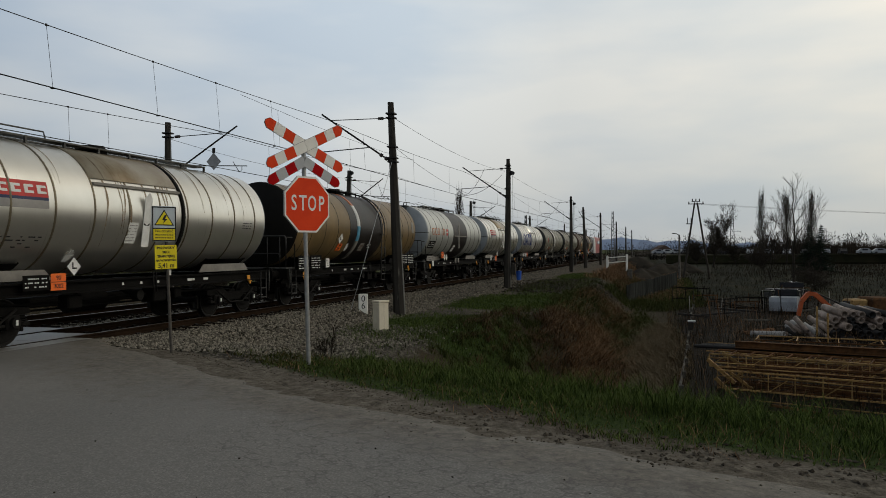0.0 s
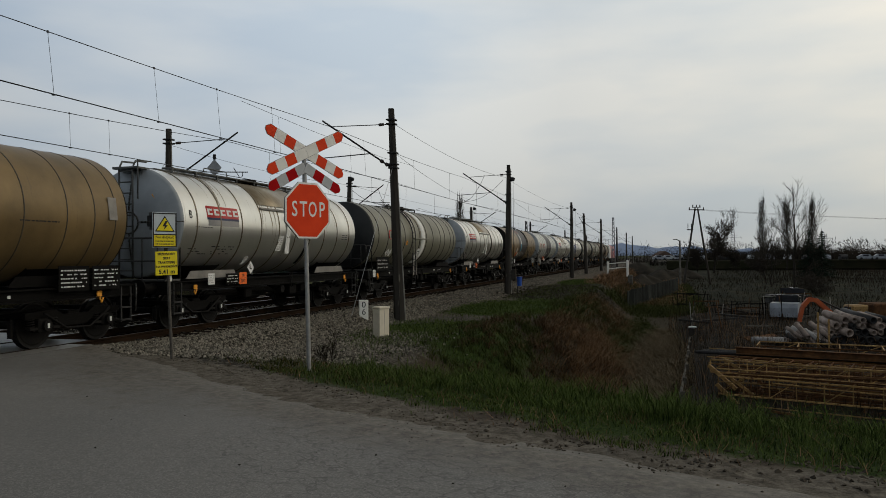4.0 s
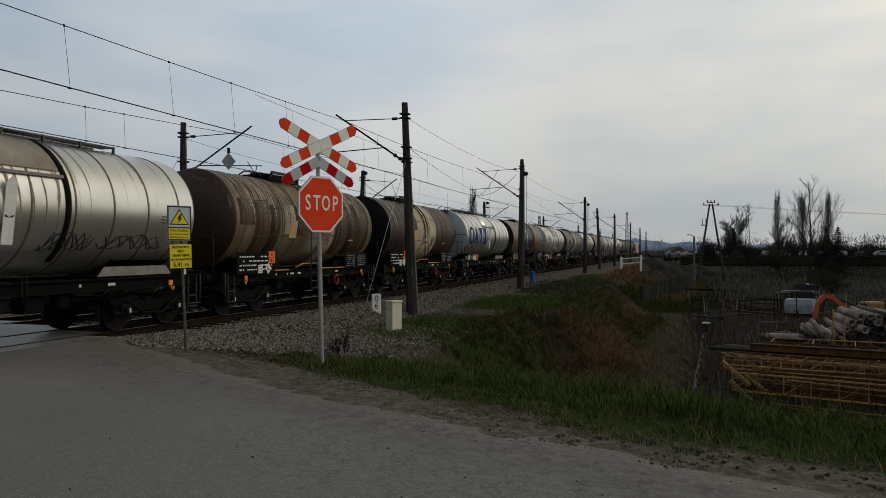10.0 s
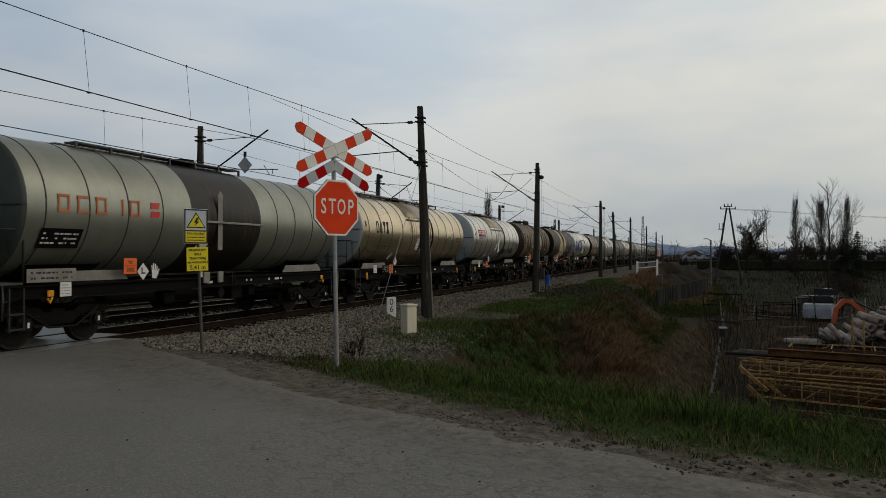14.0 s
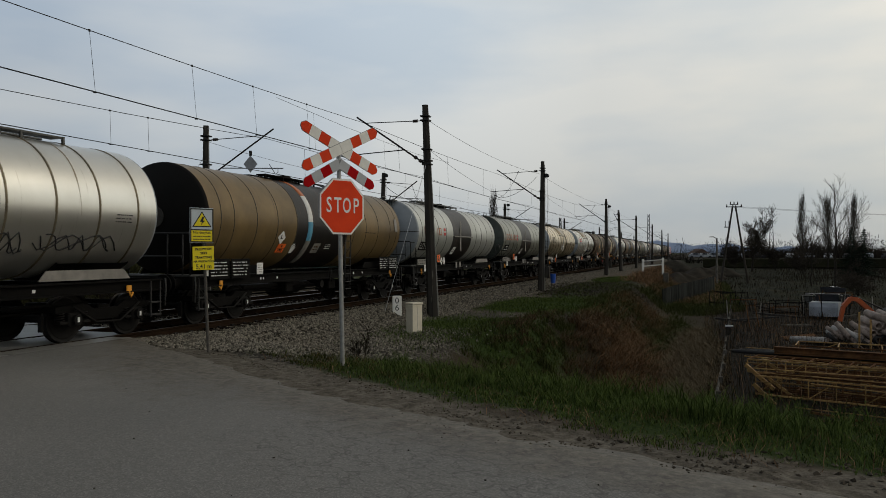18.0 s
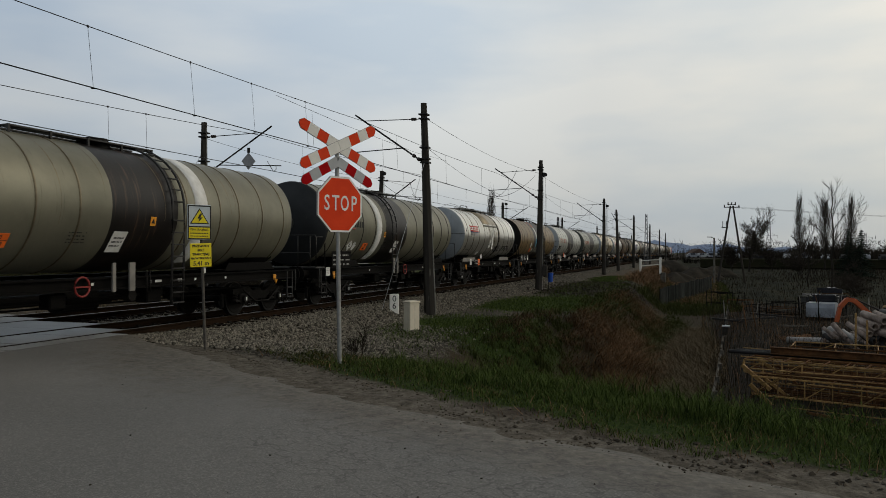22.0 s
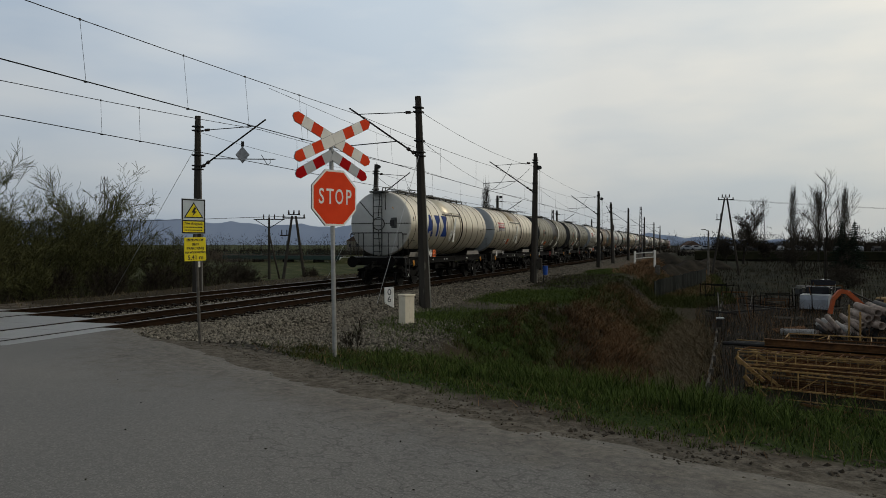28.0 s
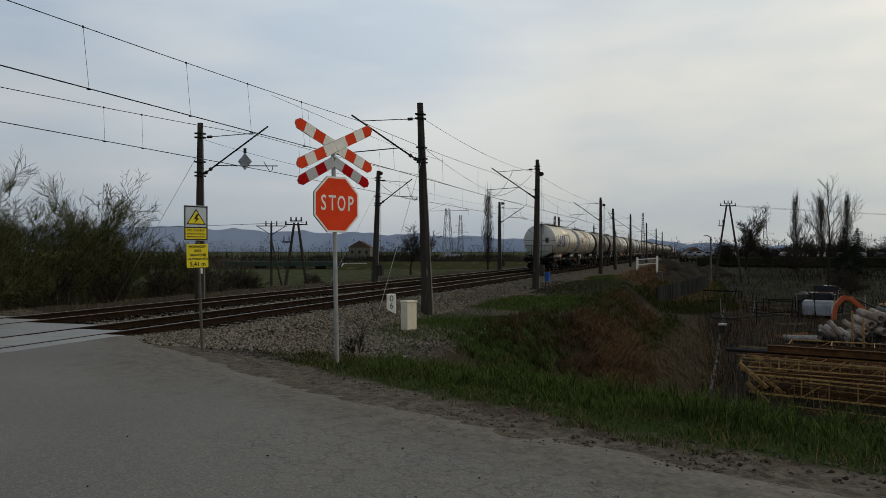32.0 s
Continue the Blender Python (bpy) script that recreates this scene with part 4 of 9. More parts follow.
# ballast stones, each a small broken lump
def lumps(name, spots, sizes, material, flat=0.75):
    base = np.array([(1, 0, 0), (-1, 0, 0), (0, 1, 0), (0, -1, 0), (0, 0, 1), (0, 0, -1)], float)
    tri = np.array([(0, 2, 4), (2, 1, 4), (1, 3, 4), (3, 0, 4), (2, 0, 5), (1, 2, 5), (3, 1, 5), (0, 3, 5)])
    n = len(spots)
    rng = np.random.default_rng(5)
    v = base[None] * rng.uniform(0.6, 1.25, (n, 6, 1)) + rng.normal(0, 0.16, (n, 6, 3))
    a = rng.uniform(0, 6.28, n)
    c, s = np.cos(a)[:, None], np.sin(a)[:, None]
    x, y = v[..., 0] * c - v[..., 1] * s, v[..., 0] * s + v[..., 1] * c
    v = np.stack([x, y, v[..., 2] * flat], 2) * sizes[:, None, None] + spots[:, None, :]
    f = (tri[None] + 6 * np.arange(n)[:, None, None]).reshape(-1, 3)
    return raw(name, v.reshape(-1, 3), f, material)


rng = np.random.default_rng(11)


def gravel_spots(n, x0, x1, y0, y1, bias=1.0):
    x = rng.uniform(x0, x1, n)
    y = y0 + (y1 - y0) * rng.uniform(0, 1, n) ** bias
    return x, y


sx_, sy_ = [], []
for n_st, x0, x1, y0, y1, bias in ((19000, 0.82, 3.3, 13.9, 34, 1.4), (21000, 1.6, 7.6, 13.0, 25, 1.1), (4500, 0.8, 3.3, 34, 75, 1.5), (5200, -3.2, -0.8, 15.6, 40, 1.6), (2200, -6.5, -4.9, 16.8, 40, 1.5)):
    a_, b_ = gravel_spots(n_st, x0, x1, y0, y1, bias)
    sx_.append(a_)
    sy_.append(b_)
sx_, sy_ = np.concatenate(sx_), np.concatenate(sy_)
keep = (0.436 * sx_ + 0.9 * sy_ > 12.95 + 0.5 * wob(sx_, sy_, 0.7)) | (sx_ < 0.85)
thin = (sx_ > 4.4) & (rng.uniform(0, 1, len(sx_)) < 0.08 + 0.4 * step(wob(sx_, sy_, 0.9), -0.1, 0.5) + 0.9 * step(sx_, 5.3, 6.6))
keep &= ~thin
sx_, sy_ = sx_[keep], sy_[keep]
sz_ = height(sx_, sy_) + np.where((sx_ < 1.9), 0.03, 0.012)
ballast = tagged(new("ballast", lumps("ballast", np.stack([sx_, sy_, sz_], 1), rng.uniform(0.022, 0.058, len(sx_)), M["stones"])),
                 "grey crushed-stone ballast along the tracks", "gravel", kind="stuff")

# ---- overhead line ----
def mast(x, y, z0, z1, side, lean=(0, 0), reach=3.0, tip=7.35, low=5.35, arm_z=5.95, weights=False):
    """A concrete mast with a cantilever that carries the wires; side: +1 when the arm points to +x."""
    t = thing("catenary_mast", pose(x, y, z0), "dark weathered concrete catenary mast with a steel cantilever", "mast", "catenary masts")
    h = z1 - z0
    dx, dy = lean
    body = Shape()
    prof = [(0.0, 0.25), (0.6, 0.24), (h * 0.75, 0.155), (h, 0.125)]
    rings = []
    for z, r in prof:
        for a in range(8):
            rr = r * (1.0 if a % 2 else 0.96)
            rings.append((dx * z / h + rr * math.cos(a * math.pi / 4 + math.pi / 8), dy * z / h + rr * math.sin(a * math.pi / 4 + math.pi / 8), z))
    faces = [(j * 8 + i, j * 8 + (i + 1) % 8, j * 8 + 8 + (i + 1) % 8, j * 8 + 8 + i) for j in range(3) for i in range(8)] + [tuple(range(24, 32))]
    body.add(rings, faces)
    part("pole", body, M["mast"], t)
    # a paler strip runs up the +x edge
    part("edge_strip", Shape().beam((0.238, -0.03, 0.1), (dx + 0.125, dy - 0.03, h * 0.97), 0.02, 0.05), M["mast_pale"], t, "pale strip up one mast edge")

    def at(z):
        return dx * (z - z0) / h, dy * (z - z0) / h
    for zc in (z1 - 0.45, z1 - 0.62, low + 0.1, low - 0.05, low + 0.55):
        a, b = at(zc)
        part("clamp_band", Shape().box((a, b, zc - z0), (0.36, 0.36, 0.06), 0.01), M["catenary"], t)
    a, b = at(low)
    foot = (a + side * 0.14, b, low - z0)
    top = (side * reach, 0, tip - z0)
    part("strut", Shape().tube([foot, top], 0.035, 8), M["catenary"], t)
    a, b = at(z1 - 0.6)
    tie0 = (a + side * 0.14, b, z1 - 0.62 - z0)
    kx = 0.87
    tie1 = tuple(f + (g - f) * kx for f, g in zip(foot, top))
    part("tie_rod", Shape().tube([tie0, tie1], 0.018, 6), M["catenary"], t)
    d = (Vector(top) - Vector(foot)).normalized()
    for u in (0.05, 0.12):
        p = Vector(foot).lerp(Vector(top), u)
        part("insulator", Shape().cyl(p - d * 0.05, p + d * 0.05, 0.075, n=10), M["porcelain"], t)
    p = Vector(tie0).lerp(Vector(tie1), 0.12)
    part("insulator", Shape().cyl(p - Vector((0.1 * side, 0, 0)), p + Vector((0.1 * side, 0, 0)), 0.06, n=10), M["porcelain"], t)
    u = (arm_z - low) / (tip - low)
    hang = Vector(foot).lerp(Vector(top), max(u, 0.12))
    reg_end = Vector((side * (reach + 0.45), 0, arm_z - 0.12 - z0))
    part("registration_arm", Shape().tube([hang, reg_end], 0.022, 6), M["catenary"], t)
    se = Vector((side * (reach - 0.2), 0, 5.50 - z0))
    sa = hang.lerp(reg_end, 0.92)
    part("steady_arm", Shape().tube([sa, sa + Vector((0, 0, -0.16)), sa + Vector((-side * 0.12, 0, -0.24)), se], 0.014, 6), M["catenary"], t)
    if weights:
        part("tension_cable", Shape().tube([(0.42, 0, 6.9 - z0), (0.42, 0, 0.9 - z0)], 0.012, 5), M["wire"], t)
        part("pulley", Shape().cyl((0.42, -0.08, 6.9 - z0), (0.42, 0.08, 6.9 - z0), 0.12, n=16).box((0.3, 0, 6.9 - z0), (0.2, 0.08, 0.28), 0.02), M["catenary"], t)
        part("guide_rod", Shape().tube([(0.28, 0, 7.2 - z0), (0.28, 0, -0.1 - z0)], 0.012, 5), M["wire"], t)
        part("weight_stack", Shape().box((0.42, 0, 0.55 - z0), (0.3, 0.3, 0.7), 0.02), M["mast"], t)
    return t


NEAR_MASTS = (29.0, 50.6, 86.8, 127.0, 168.0, 208.0, 244.6)
FAR_MASTS = (28.1, 46.9, 80.6, 118.0, 160.0, 205.0, 243.0)
mast(2.95, 29.0, -0.79, 7.70, -1, lean=(-0.32, 0.0), reach=3.3, tip=7.38, low=5.38)
mast(2.95, 50.6, -0.74, 7.85, -1, lean=(0.12, 0), reach=3.0, tip=7.40, low=5.33, arm_z=6.05, weights=True)
mast(2.95, 86.8, -0.70, 7.73, -1, reach=3.0, tip=7.30, low=5.2, weights=True)
mast(2.95, 102.9, -0.60, 7.35, -1, lean=(-0.3, 0), reach=0.9, tip=6.9, low=6.0)
for y in NEAR_MASTS[3:]:
    mast(2.95, y, -0.7, 7.7, -1)
mast(-7.0, 28.1, -0.38, 7.26, 1, reach=3.28, tip=6.95, low=5.05, arm_z=5.42)
mast(-7.0, 46.9, -0.38, 7.06, 1, lean=(0.25, 0), reach=2.6, tip=6.46, low=4.85, arm_z=5.4, weights=True)
for y in FAR_MASTS[2:]:
    mast(-7.0, y, -0.38, 7.06, 1, reach=2.7, tip=6.5, low=4.85, arm_z=5.4, weights=y < 90)


def sag(y0, y1, z0, z1, d, n=14, x0=0.0, x1=0.0):
    return [(x0 + (x1 - x0) * i / n, y0 + (y1 - y0) * i / n, z0 + (z1 - z0) * i / n - 4 * d * (i / n) * (1 - i / n)) for i in range(n + 1)]


def line(name, x, masts, zc, zm, zig, before, label, first_sag=None, drops=()):
    """Contact wire, messenger wire and droppers of one track."""
    t = thing(name, pose(0, 0, 0), label, "overhead line", "overhead lines")
    ys = (masts[0] - before,) + tuple(masts)
    for i in range(len(ys) - 1):
        a, b = ys[i], ys[i + 1]
        za, zb = zm[min(i, len(zm) - 1)], zm[min(i + 1, len(zm) - 1)]
        d = first_sag if first_sag and i == 0 else 0.000115 * (b - a) ** 2 + 0.05
        xs = x + (zig if i % 2 else -zig), x + (-zig if i % 2 else zig)
        slip = 0.15 if x > -1 else 0.0
        run = sag(a, b, za, zb, d)
        part("messenger_wire", Shape().tube([(x, p[1], p[2]) for p in run], 0.011, 5), M["wire"], t)
        for dxw in (-0.02, 0.02):
            part("contact_wire", Shape().tube([(xs[0] + dxw, a, zc), (xs[1] + dxw, b, zc)], 0.009, 5), M["wire"], t)
        n = max(3, int((b - a) / 6.5))
        spots = drops if i == 0 and drops else [a + (b - a) * (j + 0.5) / n for j in range(n)]
        for yy in spots:
            f = (yy - a) / (b - a)
            zz = za + (zb - za) * f - 4 * d * f * (1 - f)
            if yy < 130:
                part("dropper", Shape().tube([(x, yy, zz), (x + 0.4 * (xs[0] + (xs[1] - xs[0]) * f - x), yy + slip, zc)], 0.006, 4), M["wire"], t)
            if yy < 30:
                part("clip", Shape().box((x, yy, zz), (0.03, 0.06, 0.06), 0.01), M["wire"], t)
                part("clip", Shape().box((x + 0.4 * (xs[0] + (xs[1] - xs[0]) * f - x), yy + slip, zc), (0.10, 0.06, 0.03), 0.01), M["wire"], t)
    return t


line("overhead_line", 0.0, NEAR_MASTS, 5.47, (7.35, 7.12), 0.15, 58, "twin contact wire hung from a messenger wire", None, (-22, -14, -6, 2, 10.2, 14.0, 17.7, 20.7, 24.1))
line("overhead_line", -4.0, FAR_MASTS, 5.13, (6.55, 6.55, 6.72), 0.15, 58, "contact wire hung from a messenger wire", 0.74, (-22, -12, -3, 5, 12.5, 19.1, 20.8))
sw = thing("stitch_wire", pose(0, 0, 0), "thin stitch wire slung under the messenger wire", "cable")
part("wire", Shape().tube([(0, 22.1, 6.86), (0, 27.3, 6.69), (0, 35.1, 6.59), (0, 40.0, 6.72)], 0.007, 5), M["wire"], sw)
for y_, z_ in ((24.6, 6.78), (31.0, 6.62)):
    part("dropper", Shape().tube([(0, y_, z_), (0.03, y_ + 0.1, 5.47)], 0.005, 4), M["wire"], sw)
# feeder wire on the mast tops, guy wires, and the hanging lozenge board
feeder = thing("feeder_line", pose(0, 0, 0), "thin feeder wire strung along the mast tops", "cable")
for a, b in zip(FAR_MASTS[:-1], FAR_MASTS[1:]):
    part("wire", Shape().tube(sag(a, b, 6.55, 6.55, 0.25, x0=-6.85, x1=-6.85), 0.008, 5), M["wire"], feeder)
for a, b in zip(NEAR_MASTS[:-1], NEAR_MASTS[1:]):
    part("wire", Shape().tube(sag(a, b, 7.05, 7.05, 0.3, x0=2.8, x1=2.8), 0.008, 5), M["wire"], feeder)
    part("wire", Shape().tube(sag(a, b, 5.9, 5.6, 0.2, x0=2.8, x1=0.4), 0.008, 5), M["wire"], feeder)
for p0, p1 in (((-7.0, 28.1, 6.1), (-12.9, 29.6, -0.75)), ((2.75, 29.0, 5.6), (2.3, 25.4, -0.6)), ((-7.0, 46.9, 5.5), (-8.0, 42.2, -0.3))):
    g = thing("guy_wire", pose(*p1), "steel guy wire anchored in the ground beside a mast", "cable", "guy wires")
    part("cable", Shape().tube([(0, 0, 0), tuple(a - b for a, b in zip(p0, p1))], 0.010, 6), M["sign_grey"], g)
    part("anchor", Shape().box((0, 0, 0.0), (0.3, 0.3, 0.16), 0.03), M["mast"], g)
lz = thing("lozenge_board", pose(-4.78, 28.05, 5.98, 0, 0, 14), "grey diamond-shaped board hung from a cantilever", "board")
part("board", Shape().prism([(0, 0.36), (0.30, 0), (0, -0.36), (-0.30, 0)], pose(0, 0, -0.45, 90, 0, 0), 0.02), M["sign_back"], lz)
part("hanger", Shape().box((0, 0.0, 0.0), (0.12, 0.05, 0.22), 0.01), M["catenary"], lz)
# slack jumper cables between messenger and contact wires beside the masts
for x_, y_, za, zb, dx_, dy_ in ((-4.0, 46.9, 6.35, 5.15, -2.4, -1.2), (-4.0, 46.9, 6.4, 5.2, -1.6, 2.2), (0.0, 50.6, 7.1, 5.5, 1.8, -1.5), (0.0, 50.6, 7.0, 5.5, 2.4, 1.4), (-4.0, 80.6, 6.4, 5.2, -2.0, 1.5), (0.0, 86.8, 7.0, 5.5, 2.0, -1.8)):
    jc = thing("jumper_cable", pose(x_, y_, zb), "slack black jumper cable between overhead wires", "cable", "jumper cables")
    pts = [(dx_ * f_, dy_ * f_, (za - zb) * f_ - 0.75 * 4 * f_ * (1 - f_) * 0.5) for f_ in [i / 12 for i in range(13)]]
    part("cable", Shape().tube(pts, 0.013, 5), M["wire"], jc)

# ---- tank wagons ----
TZ, TR = 2.73, 1.42      # height of the tank's axis over the rails, and its radius
OVER = 1.10              # from the tank's rim to the coupling
cache = {}


def shared(key, build):
    if key not in cache:
        cache[key] = build()
    return cache[key]


def patch(y0, y1, a0, a1, proud=0.004, n=None):
    """A piece of sheet lying on the tank between two lengths and two angles from the top towards +x."""
    r = TR + proud
    n = n or max(3, int(abs(a1 - a0) / 5))
    return Shape().lathe([(y0, TR - 0.002), (y0, r), (y1, r), (y1, TR - 0.002)], n, TZ, 0, a0, a1)


def ang(z):
    return math.degrees(math.acos(max(-1, min(1, (z - TZ) / TR))))


def on_side(y, z, turn=0.0, proud=0.006):
    """A frame lying on the tank's +x side: its x runs to +y, its y up the side, its z outwards."""
    a = radians(ang(z))
    out = Vector((math.sin(a), 0, math.cos(a)))
    up = Vector((-math.cos(a), 0, math.sin(a)))
    m = Matrix(((0, up.x, out.x, 0), (1, 0, 0, 0), (0, up.z, out.z, 0), (0, 0, 0, 1)))
    p = Vector((0, y, TZ)) + out * (TR + proud)
    return Matrix.Translation(p) @ m @ Matrix.Rotation(radians(turn), 4, "Z")


FLAT = Matrix(((0, 0, 1, 0), (1, 0, 0, 0), (0, 1, 0, 0), (0, 0, 0, 1)))     # upright in the y-z plane, facing +x


def flat_at(x, y, z):
    return Matrix.Translation((x, y, z)) @ FLAT


def rect(w, h):
    return [(-w / 2, -h / 2), (w / 2, -h / 2), (w / 2, h / 2), (-w / 2, h / 2)]


def bars(name, parent, m, w, h, rows, material, fill=0.8, seed=1):
    """Writing too small to read: plain bars of its size."""
    rnd = random.Random(seed)
    s = Shape()
    for i in range(rows):
        x = -w / 2
        y = h / 2 - (i + 0.5) * h / rows
        while x < w / 2 - 0.03:
            bw = min(rnd.uniform(0.03, 0.13) * max(w, 0.3), w / 2 - x)
            if rnd.random() < fill:
                g = 0.17 * h / rows
                s.prism([(x, y - g), (x + bw * 0.7, y - g), (x + bw * 0.7, y + g), (x, y + g)], m, 0.003)
            x += bw
    if s.v:
        tagged(part(name, s, material, parent), kind="stuff")


def wheelset_mesh():
    s = Shape()
    for sx in (-1, 1):
        x = sx * 0.7535
        n = 28
        prof = [(-0.068, 0.10), (-0.068, 0.37), (-0.060, 0.40), (-0.068, 0.44), (-0.068, 0.46), (0.045, 0.452), (0.060, 0.475), (0.068, 0.475), (0.068, 0.40), (0.03, 0.36), (0.03, 0.12), (0.068, 0.10)]
        prof = [(a * -sx, r) for a, r in prof]
        vs, fs = [], []
        for a, r in prof:
            for i in range(n):
                t = 2 * math.pi * i / n
                vs.append((x + a, r * math.cos(t), r * math.sin(t)))
        for j in range(len(prof) - 1):
            for i in range(n):
                f = (j * n + i, j * n + (i + 1) % n, (j + 1) * n + (i + 1) % n, (j + 1) * n + i)
                s.add([vs[k] for k in f], [(0, 1, 2, 3)] if sx > 0 else [(3, 2, 1, 0)], True, 1 if 3 <= j <= 6 else 0)
    s.cyl((-1.0, 0, 0), (1.0, 0, 0), 0.085, n=14)
    return s.mesh("wheelset", M["iron"], M["tyre_bright"])


def bogie_parts():
    fr = Shape()
    for sx in (-1, 1):
        x = sx * 1.0
        # cranked side frame
        pts = [(-1.35, 0.62), (-1.35, 0.74), (-0.55, 0.78), (-0.35, 0.66), (0.35, 0.66), (0.55, 0.78), (1.35, 0.74), (1.35, 0.62), (0.60, 0.60), (0.32, 0.42), (-0.32, 0.42), (-0.60, 0.60)]
        fr.prism(pts, Matrix.Translation((x - 0.05, 0, 0)) @ FLAT, 0.10)
    fr.box((0, 0, 0.62), (2.0, 0.34, 0.22), 0.02)
    for y in (-1.3, 1.3):
        fr.box((0, y, 0.68), (1.9, 0.10, 0.12), 0.01)
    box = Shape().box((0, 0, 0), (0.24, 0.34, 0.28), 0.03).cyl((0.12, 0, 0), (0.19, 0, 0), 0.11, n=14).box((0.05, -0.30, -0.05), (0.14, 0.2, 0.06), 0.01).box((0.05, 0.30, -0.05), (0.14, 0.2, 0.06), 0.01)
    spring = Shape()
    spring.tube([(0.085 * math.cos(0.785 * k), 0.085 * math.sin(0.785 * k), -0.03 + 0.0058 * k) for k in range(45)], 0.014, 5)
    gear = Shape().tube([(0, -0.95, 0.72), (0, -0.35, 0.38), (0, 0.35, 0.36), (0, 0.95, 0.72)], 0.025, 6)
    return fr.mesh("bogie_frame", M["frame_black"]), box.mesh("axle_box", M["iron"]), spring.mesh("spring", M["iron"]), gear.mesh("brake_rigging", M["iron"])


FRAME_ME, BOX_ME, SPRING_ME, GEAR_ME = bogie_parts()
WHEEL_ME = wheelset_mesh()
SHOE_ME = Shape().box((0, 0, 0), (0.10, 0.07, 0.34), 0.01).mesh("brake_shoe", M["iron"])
MARK_ME = Shape().box((0.195, 0, 0), (0.012, 0.05, 0.10)).mesh("axle_mark", M["white_paint"])
wheelsets = {0.9: [], -0.9: []}


def bogie(parent, y):
    b = part("bogie", FRAME_ME, None, parent, "black cast bogie frame", m=pose(0, y, 0))
    for dy in (-0.9, 0.9):
        w = part("wheelset", WHEEL_ME, None, b, m=pose(0, dy, 0.46))
        wheelsets[dy].append(w)
        for sx in (-1, 1):
            part("axle_box", BOX_ME, None, b, m=pose(sx * 1.0, dy, 0.47, 0, 0, 0 if sx > 0 else 180))
            for ds in (-0.30, 0.30):
                part("spring", SPRING_ME, None, b, m=pose(sx * 1.0, dy + ds, 0.40))
        part("axle_mark", MARK_ME, None, b, m=pose(1.0, dy, 0.47))
    for sx in (-1.12, 1.12):
        part("brake_rigging", GEAR_ME, None, b, m=pose(sx, 0, 0))
    for sx in (-0.75, 0.75):
        for sy in (-1.42, 1.42):
            part("brake_shoe", SHOE_ME, None, b, m=pose(sx, sy, 0.42))
    return b


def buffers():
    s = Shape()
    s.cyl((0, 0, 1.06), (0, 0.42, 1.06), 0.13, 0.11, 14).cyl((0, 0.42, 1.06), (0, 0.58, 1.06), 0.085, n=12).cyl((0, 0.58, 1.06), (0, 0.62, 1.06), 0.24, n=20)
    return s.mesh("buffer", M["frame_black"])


BUFFER_ME = buffers()
HOOK_ME = Shape().box((0, 0.22, 1.02), (0.07, 0.5, 0.12), 0.02).tube([(0, 0.45, 1.0), (0.02, 0.55, 0.8), (0, 0.62, 0.72), (-0.02, 0.70, 0.8)], 0.025, 6).tube([(0.35, 0.0, 0.95), (0.35, 0.25, 0.75), (0.32, 0.42, 0.55), (0.28, 0.5, 0.75)], 0.03, 6).mesh("coupling", M["iron"])


def end_dome(m_end, flip, key):
    """Shallow cone that closes the tank, with riveted radial seams and a round cover."""
    def build():
        s = Shape().lathe([(0.0, TR), (0.05, TR - 0.01), (0.10, TR - 0.05), (0.26, 0.55), (0.28, 0.2), (0.28, 0.0)], 56, TZ)
        return s.mesh("tank_end", m_end)
    return shared(("dome", key), build)


def seam_mesh(mat_key):
    def build():
        s = Shape()
        for a in (0, 45, 90, 180, 270):
            d = Vector((math.sin(radians(a)), 0, math.cos(radians(a))))
            prev = None
            for r, y in ((0.3, 0.285), (0.55, 0.27), (1.36, 0.115), (1.42, 0.01)):
                p = Vector((0, y, TZ)) + d * r
                if prev is not None:
                    s.beam(prev, p, 0.028, 0.02)
                prev = p
            for k in range(9):
                r = 0.38 + 0.11 * k
                y = 0.27 - (r - 0.55) * 0.19 if r > 0.55 else 0.28
                c = Vector((0, y, TZ)) + d * r
                s.box(c, (0.045, 0.03, 0.045), 0.008)
        ring = []
        for i in range(25):
            t = 2 * math.pi * i / 24
            ring.append((0.27 * math.sin(t), 0.285, TZ - 0.02 + 0.27 * math.cos(t)))
        s.tube(ring, 0.022, 6)
        return s.mesh("end_seam", M["seam"])
    return shared(("seams",), build)


def ladder_shape(x, y0, y1, z0, z1, rungs, w=0.38, along="x"):
    """Two stiles and rungs; the stiles stand apart along x."""
    s = Shape()
    for sx in (-w / 2, w / 2):
        s.tube([(x + sx, y0, z0), (x + sx, y1, z1)], 0.022, 6)
    for i in range(rungs):
        f = (i + 0.5) / rungs
        s.tube([(x - w / 2, y0 + (y1 - y0) * f, z0 + (z1 - z0) * f), (x + w / 2, y0 + (y1 - y0) * f, z0 + (z1 - z0) * f)], 0.014, 6)
    return s


